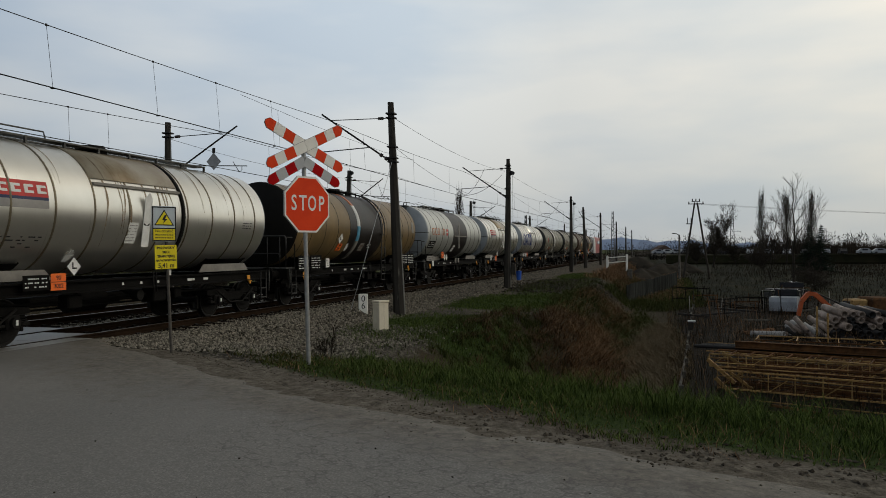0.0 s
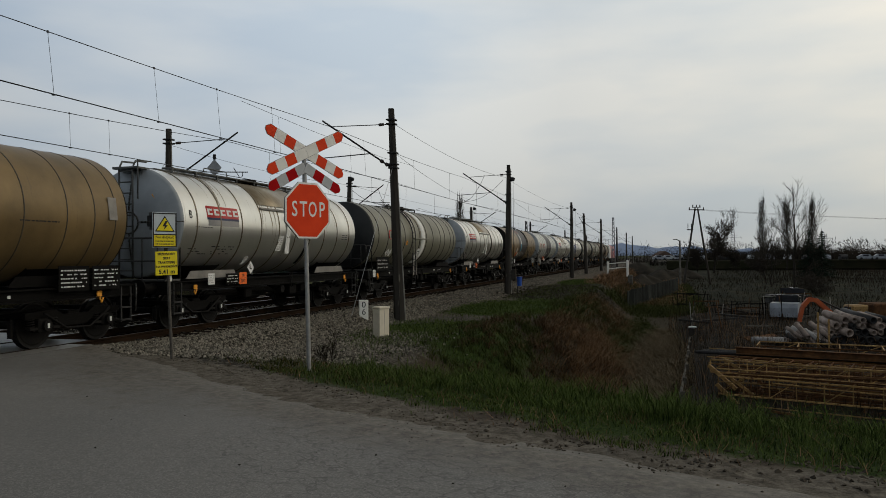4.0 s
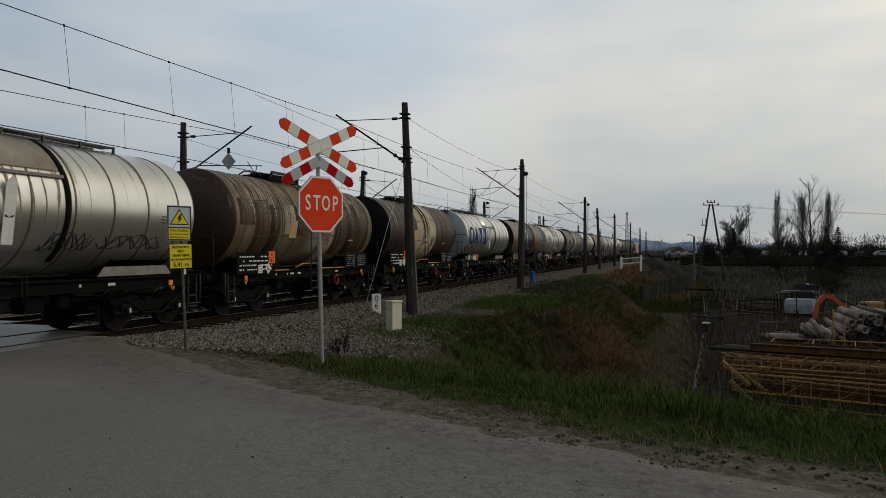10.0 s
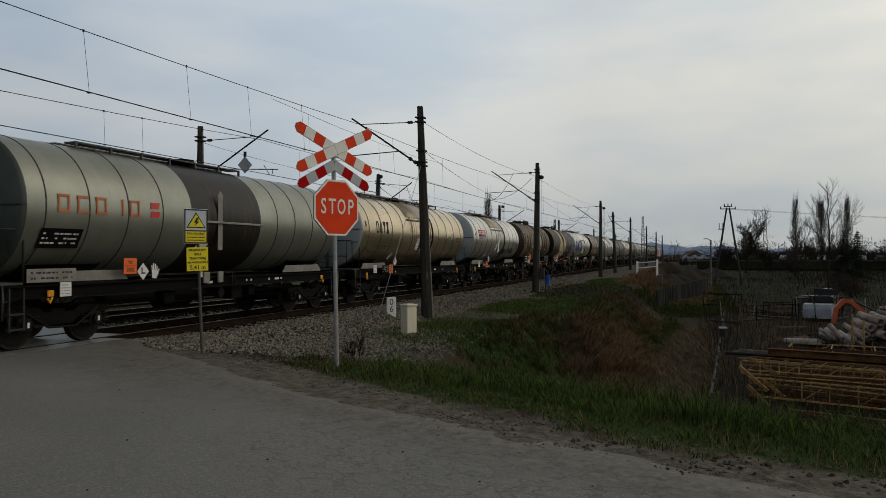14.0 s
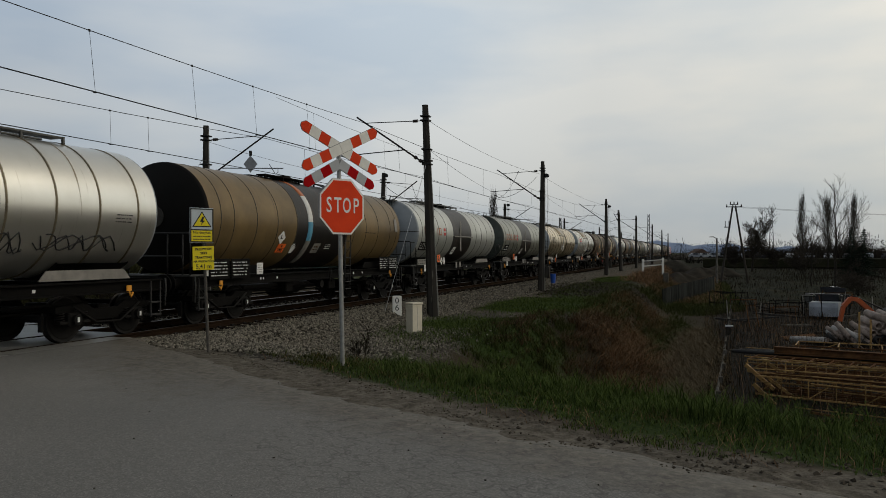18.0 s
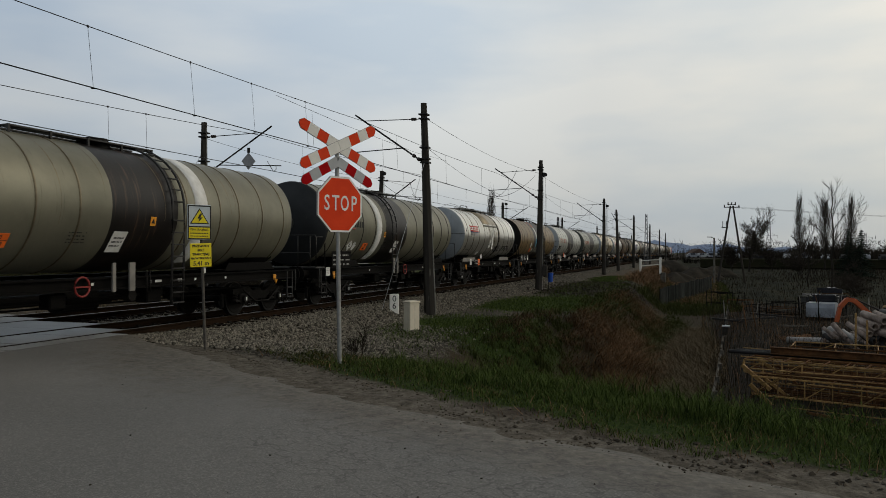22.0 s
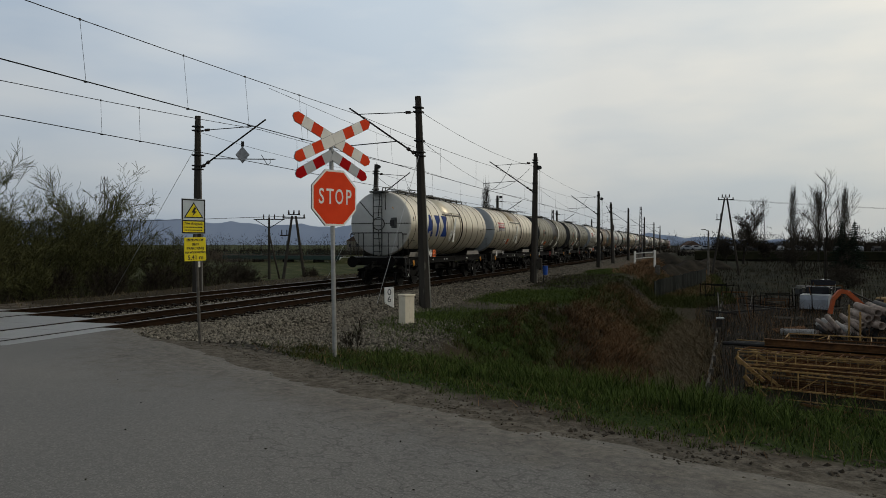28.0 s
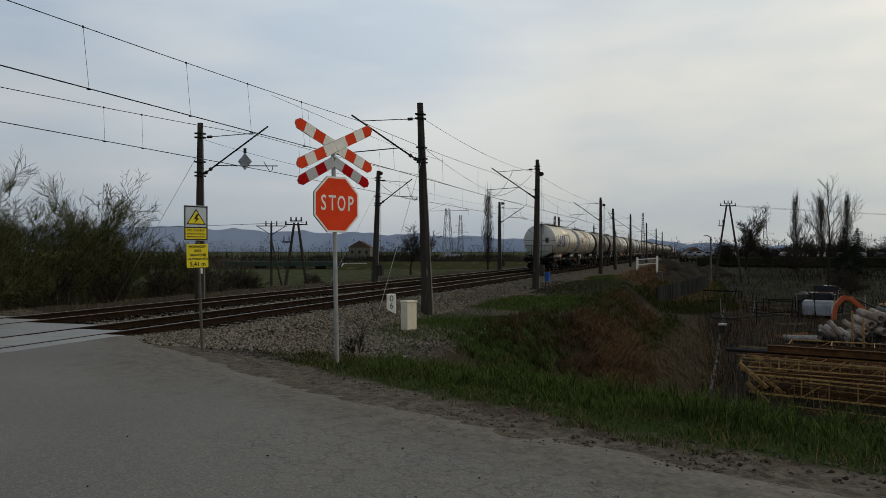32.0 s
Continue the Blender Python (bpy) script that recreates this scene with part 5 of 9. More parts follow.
def side_ladder(parent, y, w=0.42, z_low=0.55, mat_key="rail_black"):
    """A ladder that follows the tank's side from the top down to a step below the frame."""
    s = Shape()
    for dy in (-w / 2, w / 2):
        pts = [((TR + 0.09) * math.sin(radians(a)), y + dy, TZ + (TR + 0.09) * math.cos(radians(a))) for a in range(8, 96, 8)]
        pts += [(TR + 0.09, y + dy, 1.9), (TR + 0.05, y + dy, z_low)]
        s.tube(pts, 0.028, 6)
    part("ladder", s, M[mat_key], parent, "black side ladder")
    for a in range(16, 92, 11):
        p = ((TR + 0.09) * math.sin(radians(a)), TZ + (TR + 0.09) * math.cos(radians(a)))
        part("rung", shared(("rung", w, mat_key), lambda: Shape().tube([(0, -w / 2, 0), (0, w / 2, 0)], 0.02, 6).mesh("rung", M[mat_key])), None, parent, m=pose(p[0], y, p[1]))
    for z in (2.5, 2.22, 1.94, 1.66, 1.38, 1.10, 0.82, 0.58):
        part("rung", shared(("step", w, mat_key), lambda: Shape().box((0, 0, 0), (0.08, w, 0.03), 0.005).mesh("rung", M[mat_key])), None, parent, m=pose(TR + 0.07, y, z))


def end_platform(parent, y, out):
    """Railed platform over the buffers at one end."""
    top = Shape().tube([(-1.22, y, 1.28), (-1.22, y, 2.24), (-1.17, y, 2.31), (1.17, y, 2.31), (1.22, y, 2.24), (1.22, y, 1.28)], 0.026, 6)
    part("platform_railing", top, M["rail_black"], parent)
    part("middle_rail", Shape().tube([(-1.22, y, 1.74), (0.95, y, 1.74), (1.0, y, 1.66), (1.0, y, 1.28)], 0.021, 6), M["rail_black"], parent)
    for x in (-0.85, -0.62, 0.55, 1.0):
        part("rail_post", Shape().tube([(x, y, 1.28), (x, y, 2.30)], 0.019, 6), M["rail_black"], parent)
    for sx in (-1, 1):
        part("side_rail", Shape().tube([(sx * 1.22, y, 2.26), (sx * 1.24, y - out * 0.50, 2.26), (sx * 1.24, y - out * 0.58, 2.18), (sx * 1.24, y - out * 0.58, 1.28)], 0.024, 6), M["rail_black"], parent)
    part("platform", Shape().box((0, y - out * 0.28, 1.255), (2.5, 0.62, 0.05), 0.01), M["walk_grey"], parent)


def end_ladder(parent, y, out):
    s = Shape()
    for sx in (-0.2, 0.2):
        s.tube([(sx, y, 1.3), (sx, y, 4.1), (sx, y - out * 0.12, 4.28), (sx, y - out * 0.55, 4.3)], 0.026, 6)
    for i in range(10):
        s.tube([(-0.2, y, 1.5 + 0.28 * i), (0.2, y, 1.5 + 0.28 * i)], 0.018, 6)
    s.box((0, y - out * 0.2, 4.1), (0.75, 0.5, 0.06), 0.01)
    s.tube([(0.38, y + out * 0.03, 3.3), (0.38, y + out * 0.03, 4.28), (0.38, y - out * 0.5, 4.30)], 0.02, 6)
    part("end_ladder", s, M["walk_grey"], parent, "grey ladder up the tank's end")


def plate_sign(parent, y, z, w, h, back, rows, ink, x=1.36, name="data_panel", seed=1, tilt=0):
    p = part(name, Shape().prism(rect(w, h), flat_at(x, y, z), 0.012), M[back], parent)
    bars("lettering", p, flat_at(x + 0.013, y, z), w * 0.86, h * 0.8, rows, M[ink], seed=seed)
    return p


def orange_plate(parent, m, w=0.40, h=0.34, text=("90", "3082")):
    p = part("hazard_plate", Shape().prism(rect(w, h), m, 0.010), M["orange"], parent, "orange hazard plate")
    k = m @ Matrix.Translation((0, 0, 0.011))
    part("plate_line", Shape().prism(rect(w * 0.96, 0.012), k, 0.002), M["black_ink"], p)
    words(text[0], 0.13, M["black_ink"], p, k @ Matrix.Translation((0, h * 0.23, 0.001)))
    words(text[1], 0.13, M["black_ink"], p, k @ Matrix.Translation((0, -h * 0.25, 0.001)))


def diamond(parent, m, s=0.21, seed=1):
    p = part("placard", Shape().prism([(0, s), (s, 0), (0, -s), (-s, 0)], m, 0.008), M["white_paint"], parent, "white diamond placard")
    k = m @ Matrix.Translation((0, 0, 0.009))
    part("pictogram", Shape().prism([(-0.06, -0.05), (0.07, -0.05), (0.07, -0.02), (-0.02, -0.02), (-0.02, 0.09), (-0.06, 0.09)], k, 0.002), M["black_ink"], p)


def shield(parent, m):
    """A white placard: a palm with four upright bars."""
    s = Shape().prism([(-0.10, -0.15), (0.03, -0.17), (0.11, -0.05), (0.09, 0.03), (-0.12, 0.03)], m, 0.006)
    for i, (x, h) in enumerate(((-0.105, 0.14), (-0.055, 0.18), (-0.005, 0.17), (0.045, 0.12))):
        s.prism([(x - 0.018, 0.03), (x + 0.018, 0.03), (x + 0.018 + 0.012 * (i - 1), h), (x - 0.018 + 0.012 * (i - 1), h)], m, 0.006)
    s.prism([(0.09, -0.05), (0.15, 0.04), (0.12, 0.06), (0.07, 0.0)], m, 0.006)
    part("placard", s, M["white_paint"], parent, "white shunting placard")


def triangle_sticker(parent, m, s=0.2, back="white_paint", front="amber"):
    p = part("warning_sticker", Shape().prism(rect(2 * s, 2.3 * s), m, 0.004), M[back], parent)
    part("warning_triangle", Shape().prism([(-0.7 * s, -0.5 * s), (0.7 * s, -0.5 * s), (0, 0.75 * s)], m @ Matrix.Translation((0, 0, 0.005)), 0.003), M[front], p)


def logo_blocks(parent, y, z, w, h, material):
    """A company mark as a ring, a notched wedge, a funnel and an hourglass in its colour, wrapped on the tank."""
    g, rows = w / 4, 22

    def cut(i, f):
        if i == 0:
            c = 0.24 * max(0, 1 - 5 * min(f, 1 - f))
            return [(c, 0.30), (0.30, 0.72), (0.72, 1 - c)] if f < 0.20 or f > 0.80 else [(0.0, 0.30), None, (0.72, 1.0)]
        if i == 1:
            k = 0.15 + 0.37 * (1 - f)
            return [(0.5 - k, 0.5 + k)] if f > 0.27 else [(0.5 - k, 0.5 - k + 0.30), (0.5 + k - 0.30, 0.5 + k)]
        k = 0.15 + 0.33 * max(0, (f - 0.55) / 0.45) ** 0.7 if i == 2 else 0.17 + 0.33 * abs(2 * f - 1)
        return [(0.5 - k, 0.5 + k)]
    for i in range(4):
        s, index = Shape(), {}
        y0, wd = y + i * g + 0.06 * g, g * 0.82

        def vert(u, f):
            a = radians(ang(z - h / 2 + h * f))
            key = (round(u, 3), round(f, 4))
            if key not in index:
                index[key] = len(s.v)
                s.v.append(((TR + 0.006) * math.sin(a), y0 + u * wd, TZ + (TR + 0.006) * math.cos(a)))
            return index[key]
        for j in range(rows):
            f0, f1 = j / rows, (j + 1) / rows
            lo, hi = cut(i, f0 + 0.001), cut(i, f1 - 0.001)
            for p, q in zip(lo, hi):
                if p and q:
                    s.f.append((vert(p[0], f0), vert(p[1], f0), vert(q[1], f1), vert(q[0], f1)))
                    s.s.append(False)
                    s.k.append(0)
        part("mark_block", s, M[material], parent, "plain block mark in " + ("blue" if "blue" in material else "black"))


def plate_logo(parent, y0, y1, z0, z1, seed=1):
    """A two-colour company plate: red over navy with pale blocks, and a pale caption strip."""
    a_top, a_mid, a_bot = ang(z1), ang(z0 + (z1 - z0) * 0.16), ang(z0)
    p = part("company_plate", patch(y0, y1, a_top, a_mid, 0.004), M["logo_red"], parent, "red half of a company plate")
    part("plate_half", patch(y0, y1, a_mid, a_bot, 0.004), M["logo_navy"], p)
    s = Shape()
    g = (y1 - y0) / 5
    for i in range(5):
        aa, bb = ang(z1 - (z1 - z0) * 0.20), ang(z0 + (z1 - z0) * 0.34)
        am_, bm2 = aa + (bb - aa) * 0.30, aa + (bb - aa) * 0.70
        ya, yb = y0 + g * (i + 0.14), y0 + g * (i + 0.86)
        for q in (patch(ya, ya + 0.28 * g, aa, bb, 0.007, 3), patch(ya, yb, aa, am_, 0.007, 2), patch(ya, yb, bm2, bb, 0.007, 2)):
            s.add(q.v, q.f)
    part("plate_blocks", s, M["white_paint"], p)
    part("caption_strip", patch(y0 + 0.05, y1, a_bot, a_bot + 6.5, 0.004), M["logo_grey"], p)


def scrawl(parent, y0, y1, z, h, seed):
    """Sprayed squiggles without letters."""
    rnd = random.Random(seed)
    s = Shape()
    for k in range(3):
        pts = []
        n = 16
        for i in range(n + 1):
            f = i / n
            yy = y0 + (y1 - y0) * (f * 0.9 + 0.06 * math.sin(9 * f + k * 2 + seed))
            zz = z + h * 0.45 * math.sin(f * (10 + 5 * k) + k + seed) + rnd.uniform(-0.04, 0.04) * h
            a = radians(ang(zz))
            pts.append(((TR + 0.004) * math.sin(a), yy, TZ + (TR + 0.004) * math.cos(a)))
        s.tube(pts, 0.016, 4)
    part("sprayed_scrawl", s, M["black_ink"], parent, "black sprayed scrawl")


def streaks(parent, runs, material, label, seed=1, proud=0.003):
    """Run-off streaks: tapering wavy strips down the side from near the top."""
    rnd = random.Random(seed)
    s = Shape()
    for y, a0, a1, w in runs:
        n, pts = 12, []
        ph = rnd.uniform(0, 6)
        for i in range(n + 1):
            f = i / n
            a = radians(a0 + (a1 - a0) * f)
            k = w * (0.25 + 0.75 * math.sin(math.pi * min(1, f + 0.25)) ** 0.6) * rnd.uniform(0.6, 1.15) / 2
            c = y + 0.03 * math.sin(5 * f + ph)
            r = TR + proud
            pts.append(((r * math.sin(a), c - k, TZ + r * math.cos(a)), (r * math.sin(a), c + k, TZ + r * math.cos(a))))
        for i in range(n):
            s.add([pts[i][0], pts[i][1], pts[i + 1][1], pts[i + 1][0]], [(0, 1, 2, 3)])
    tagged(part("run_off_stain", s, M[material], parent, label), kind="stuff")


def underframe(t, L, skirt_mat, deep=False, dark_parts=True):
    hl = L / 2 + 0.52
    sole = Shape().prism([(-0.01, 0.96), (0.17, 0.96), (0.17, 0.99), (0.09, 1.0), (0.09, 1.18), (0.17, 1.19), (0.17, 1.22), (-0.01, 1.22)], Matrix.Translation((0, hl, 0)) @ pose(0, 0, 0, 90, 0, 0), 2 * hl)
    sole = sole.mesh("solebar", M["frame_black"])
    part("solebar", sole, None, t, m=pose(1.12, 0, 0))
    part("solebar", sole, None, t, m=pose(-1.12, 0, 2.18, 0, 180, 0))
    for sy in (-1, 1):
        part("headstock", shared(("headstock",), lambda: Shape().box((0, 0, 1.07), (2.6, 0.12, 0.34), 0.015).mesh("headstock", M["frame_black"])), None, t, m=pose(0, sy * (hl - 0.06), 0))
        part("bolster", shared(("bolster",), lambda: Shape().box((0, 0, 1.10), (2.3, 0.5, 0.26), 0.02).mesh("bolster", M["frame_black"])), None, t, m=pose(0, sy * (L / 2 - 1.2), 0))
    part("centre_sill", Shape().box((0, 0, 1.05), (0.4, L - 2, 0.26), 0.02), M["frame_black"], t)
    for sy in (-1, 1):
        part("saddle", Shape().lathe([(sy * (L / 2 - 0.35), TR + 0.01), (sy * (L / 2 - 0.35), TR + 0.05), (sy * (L / 2 - 2.35), TR + 0.05), (sy * (L / 2 - 2.35), TR + 0.01)], 12, TZ, 0, 140, 220), M["frame_black"], t, "saddle between tank and frame")
        for sx in (-1, 1):
            c = sy * (L / 2 - 1.75)
            part("skirt_sheet", Shape().prism([(c - 1.25, 1.26), (c + 1.25, 1.26), (c + 1.05, 1.47), (c - 1.05, 1.47)], Matrix.Translation((sx * 1.12 - 0.01, 0, 0)) @ FLAT, 0.02), M[skirt_mat], t)
        for sx in (-0.875, 0.875):
            part("buffer", BUFFER_ME, None, t, m=pose(sx, sy * (L / 2 + 0.48), 0, 0, 0, 0 if sy > 0 else 180))
        part("coupling", HOOK_ME, None, t, m=pose(0, sy * (L / 2 + 0.50), 0, 0, 0, 0 if sy > 0 else 180))
        st = Shape()
        for z in (0.42, 0.70):
            st.box((1.28, sy * (L / 2 + 0.12), z), (0.10, 0.36, 0.035), 0.006)
        st.box((1.30, sy * (L / 2 - 0.04), 0.78), (0.03, 0.03, 0.80)).box((1.30, sy * (L / 2 + 0.28), 0.78), (0.03, 0.03, 0.80))
        part("corner_step", st, M["rail_black"], t)
        part("handhold", Shape().tube([(1.31, sy * (L / 2 + 0.44), 0.60), (1.33, sy * (L / 2 + 0.44), 1.0), (1.31, sy * (L / 2 + 0.44), 1.24)], 0.018, 6), M["walk_grey"], t)
        part("lashing_hook", Shape().box((1.27, sy * (L / 2 - 0.7), 1.03), (0.03, 0.16, 0.16), 0.02).tube([(1.29, sy * (L / 2 - 0.72), 0.98), (1.29, sy * (L / 2 - 0.66), 0.86), (1.29, sy * (L / 2 - 0.60), 0.96)], 0.022, 6), M["amber"], t, "amber lashing hook")
    # brake cylinder, pipes and levers slung below
    part("brake_cylinder", shared(("bc",), lambda: Shape().cyl((0.35, -1.1, 0.72), (0.35, -0.2, 0.72), 0.21, n=18).cyl((0.35, -0.2, 0.72), (0.35, 0.35, 0.72), 0.10, n=12).mesh("brake_cylinder", M["frame_black"])), None, t)
    part("air_reservoir", shared(("ar",), lambda: Shape().cyl((-0.3, -0.6, 0.66), (-0.3, 0.5, 0.66), 0.26, n=18).mesh("air_reservoir", M["frame_black"])), None, t)
    part("air_pipe", Shape().tube([(0.9, -L / 2 + 1.5, 0.78), (0.9, L / 2 - 1.5, 0.78)], 0.03, 6), M["frame_black"], t)
    part("drain_gear", Shape().box((-0.15, 0, 0.74), (0.8, L - 6.6, 0.20), 0.03), M["frame_black"], t)
    part("brake_rod", Shape().tube([(0.6, -L / 2 + 1.4, 0.62), (0.55, L / 2 - 1.4, 0.62)], 0.025, 6), M["frame_black"], t)
    for yy, sz in ((0.9, (0.36, 0.5, 0.34)), (1.7, (0.28, 0.3, 0.26)), (-1.9, (0.30, 0.42, 0.30))):
        part("equipment_box", shared(("eb", yy), lambda: Shape().box((0.96, yy, 0.77), sz, 0.03).mesh("equipment_box", M["frame_black"])), None, t)
    v = Shape().cyl((0.6, 0.15, 1.0), (0.95, 0.15, 0.80), 0.10, n=12).cyl((0.95, 0.15, 0.80), (1.15, 0.15, 0.80), 0.13, n=14).tube([(1.05, 0.45, 1.2), (1.28, 0.45, 1.32), (1.28, 0.45, 1.02), (1.30, 0.45, 0.85)], 0.022, 6).tube([(1.05, 0.56, 1.2), (1.28, 0.56, 1.32), (1.28, 0.56, 1.02), (1.30, 0.56, 0.85)], 0.022, 6)
    part("outlet_valve", v, M["iron"], t)
    rnd = random.Random(int(L * 100))
    for i in range(6):
        y, wd = rnd.uniform(-L / 2 + 2.2, L / 2 - 2.4), rnd.choice((0.06, 0.07, 0.22))
        part("frame_mark", shared(("mark", wd), lambda: Shape().box((0, 0, 0), (0.006, wd, 0.06)).mesh("frame_mark", M["white_paint"])), None, t, m=pose(1.213, y, 1.09))
    bogie(t, -(L / 2 - 1.15))
    bogie(t, L / 2 - 1.15)


def hoop_mesh(mat_key, w=0.055, proud=0.014):
    return shared(("hoop", mat_key, w, proud), lambda: Shape().lathe([(-w / 2, TR - 0.004), (-w / 2 * 0.7, TR + proud), (w / 2 * 0.7, TR + proud), (w / 2, TR - 0.004)], 56, TZ).mesh("hoop", M[mat_key]))


def shell(t, pieces, L):
    """The barrel as butted sheets: pieces of (from, to, material) counted from the rear rim."""
    for y0, y1, mk in pieces:
        part("tank", Shape().lathe([(y0 - L / 2, TR), (y1 - L / 2, TR)], 64, TZ), M[mk], t)


def walkway(t, y0, y1, rails=True, mat_key="walk_grey", box=None):
    s = Shape().box((0.28, (y0 + y1) / 2, TZ + TR + 0.07), (0.34, y1 - y0, 0.04), 0.008).box((-0.28, (y0 + y1) / 2, TZ + TR + 0.07), (0.34, y1 - y0, 0.04), 0.008)
    k = int((y1 - y0) / 1.1) + 1
    for i in range(k + 1):
        y = y0 + (y1 - y0) * i / k
        s.box((0.44, y, TZ + TR - 0.02), (0.05, 0.05, 0.22)).box((-0.44, y, TZ + TR - 0.02), (0.05, 0.05, 0.22))
    part("walkway", s, M[mat_key], t, "narrow grating walkway along the tank top")


def dome_cover(t, y, mat_key="iron"):
    s = Shape().cyl((0, y, TZ + TR - 0.05), (0, y, TZ + TR + 0.12), 0.34, n=20).cyl((0, y, TZ + TR + 0.12), (0, y, TZ + TR + 0.18), 0.30, n=20).box((0, y - 0.4, TZ + TR + 0.1), (0.1, 0.2, 0.08), 0.01)
    part("manhole_cover", s, M[mat_key], t)


def tank_wagon(kind, front, rear, name_label, b_end=False, seed=0, end_mat=None):
    L = front - rear
    yc = (front + rear) / 2
    t = thing("tank_wagon", pose(0, yc, 0), name_label, "rail wagon", "train")
    h = L / 2
    R = lambda y: y - h           # lengths counted from the rear rim
    em = end_mat
    if kind in ("plate", "blue", "gold"):
        body = "silver_warm" if kind == "gold" else "silver_dull" if seed in (23, 24) else "silver"
        em = em or ("end_pale" if seed == 24 else "end_blue")
        shell(t, [(0, L, body)], L)
        n = 10 if L < 12 else 11
        for i in range(n):
            y = 0.58 + (L - 1.16) * i / (n - 1)
            part("hoop", hoop_mesh("hoop_gold"), None, t, m=pose(0, R(y), 0))
        c = L / 2 - 0.1
        part("stained_top", patch(R(c - 1.55), R(c + 1.45), -40, 62, 0.020), M[body if kind == "blue" else "top_stain"], t, "stained sheet round the filling dome")
        part("drip_ledge", Shape().box((1.31, R(c), TZ + 0.56), (0.10, 3.05, 0.07), 0.01), M["skirt"], t, "pale drip ledge")
        part("drip_band", Shape().lathe([(R(c + 1.5), TR), (R(c + 1.5), TR + 0.02), (R(c + 1.64), TR + 0.02), (R(c + 1.64), TR)], 20, TZ, 0, 20, 142), M["frame_black"], t, "black run-off band")
        part("gauge_strip", Shape().prism([(-0.13, -0.62), (0.13, -0.62), (0.13, 0.52), (0.0, 0.66), (-0.13, 0.52)], on_side(R(c + 0.15), 2.55), 0.006), M["white_paint"], t, "pale arrow-shaped strip")
        part("gauge_notch", Shape().prism([(-0.1, 0.0), (0, -0.05), (0.1, 0.0), (0.1, 0.04), (0, -0.01), (-0.1, 0.04)], on_side(R(c + 0.15), 2.45, 0, 0.013), 0.004), M["black_ink"], t)
        p = part("data_sticker", Shape().prism(rect(0.34, 0.5), on_side(R(c - 0.3), 2.25), 0.004), M["white_paint"], t)
        bars("lettering", p, on_side(R(c - 0.3), 2.25, 0, 0.011), 0.3, 0.44, 6, M["logo_grey"], seed=3)
        walkway(t, R(0.9) if b_end else R(2.2), R(L - 1.7))
        rn = random.Random(seed + 60)
        streaks(t, [(R(rn.uniform(0.6, L - 0.6)), rn.uniform(8, 25), rn.uniform(45, 100), rn.uniform(0.015, 0.05)) for _ in range(16)]
                + [(R(c + rn.uniform(-1.5, 1.6)), 62, rn.uniform(85, 130), rn.uniform(0.02, 0.08)) for _ in range(10)], "rust_streak", "brown run-off streaks", seed)
        dome_cover(t, R(c))
        part("top_rail", Shape().tube([(0.46, R(2.3), TZ + TR + 0.1), (0.46, R(2.35), TZ + TR + 0.22), (0.46, R(3.5), TZ + TR + 0.22), (0.46, R(3.55), TZ + TR + 0.08)], 0.018, 6), M["walk_grey"], t)
        if kind == "plate":
            plate_logo(t, R(1.04), R(2.62), 2.83, 3.20)
            bars("tank_writing", t, on_side(R(0.9), 2.62), 0.8, 0.05, 1, M["black_ink"], 1.0, 4)
        elif kind == "blue":
            logo_blocks(t, R(0.98 if seed == 24 else 0.64), 2.70, 4.30, 1.0, "logo_blue")
        else:
            logo_blocks(t, R(1.26), 2.86, 1.34, 0.46, "black_ink")
        words("B" if b_end else "A", 0.30, M["black_ink"], t, on_side(R(0.30), 2.92, 0, 0.006), "end_letter", squeeze=0.8)
        bars("tank_writing", t, on_side(R(L - 1.0), 2.55), 0.5, 0.22, 3, M["black_ink"], 0.8, 8)
        bars("tank_writing", t, on_side(R(1.5), 2.02), 2.2, 0.30, 4, M["black_ink"], 0.45, 5)
        # notice, number panel, orange plate and the two placards, from the rear rim, with their heights
        if kind == "blue":
            o_ = 1.43 if seed == 24 else 0.75
            spots, zs = (o_, o_ + 0.52, o_ + 1.84, o_ + 1.06, o_ + 1.40), (1.40, 1.40, 1.40, 1.40, 1.40)
        elif seed == 23:
            spots, zs = (0.75, 2.42, 4.01, 3.47, 3.01), (1.24, 1.30, 2.03, 2.03, 2.05)
        else:
            spots, zs = (1.32, 2.36, 2.93, 3.36, 3.56), (1.24, 1.22, 1.22, 1.52, 1.74)
        plate_sign(t, R(spots[1]), zs[1], 0.66, 0.30, "frame_black", 3, "white_paint", 1.34, seed=2)
        plate_sign(t, R(spots[0]), zs[0], 0.30, 0.30, "white_paint", 5, "logo_grey", 1.34, name="notice_plate", seed=4)
        orange_plate(t, on_side(R(spots[2]), zs[2], 0, 0.01) if zs[2] > 1.7 else flat_at(1.345, R(spots[2]), zs[2]))
        diamond(t, on_side(R(spots[3]), zs[3], 0, 0.01) if zs[3] > 1.7 else flat_at(1.345, R(spots[3]), zs[3]), 0.19)
        shield(t, on_side(R(spots[4]), zs[4], 0, 0.01) if zs[4] > 1.7 else flat_at(1.345, R(spots[4]), zs[4]))
        underframe(t, L, "skirt")
    elif kind == "olive":
        em = em or "end_dark"
        # where the stained section, the ladder and the white band stand, from the rear rim
        b0, b1, lad, w0, w1 = {21: (4.93, 7.23, 5.62, 4.07, 4.53), 22: (5.9, 8.05, 7.95, 8.72, 9.22)}.get(seed, (0, 0, 5.0, 6.42, 7.03))
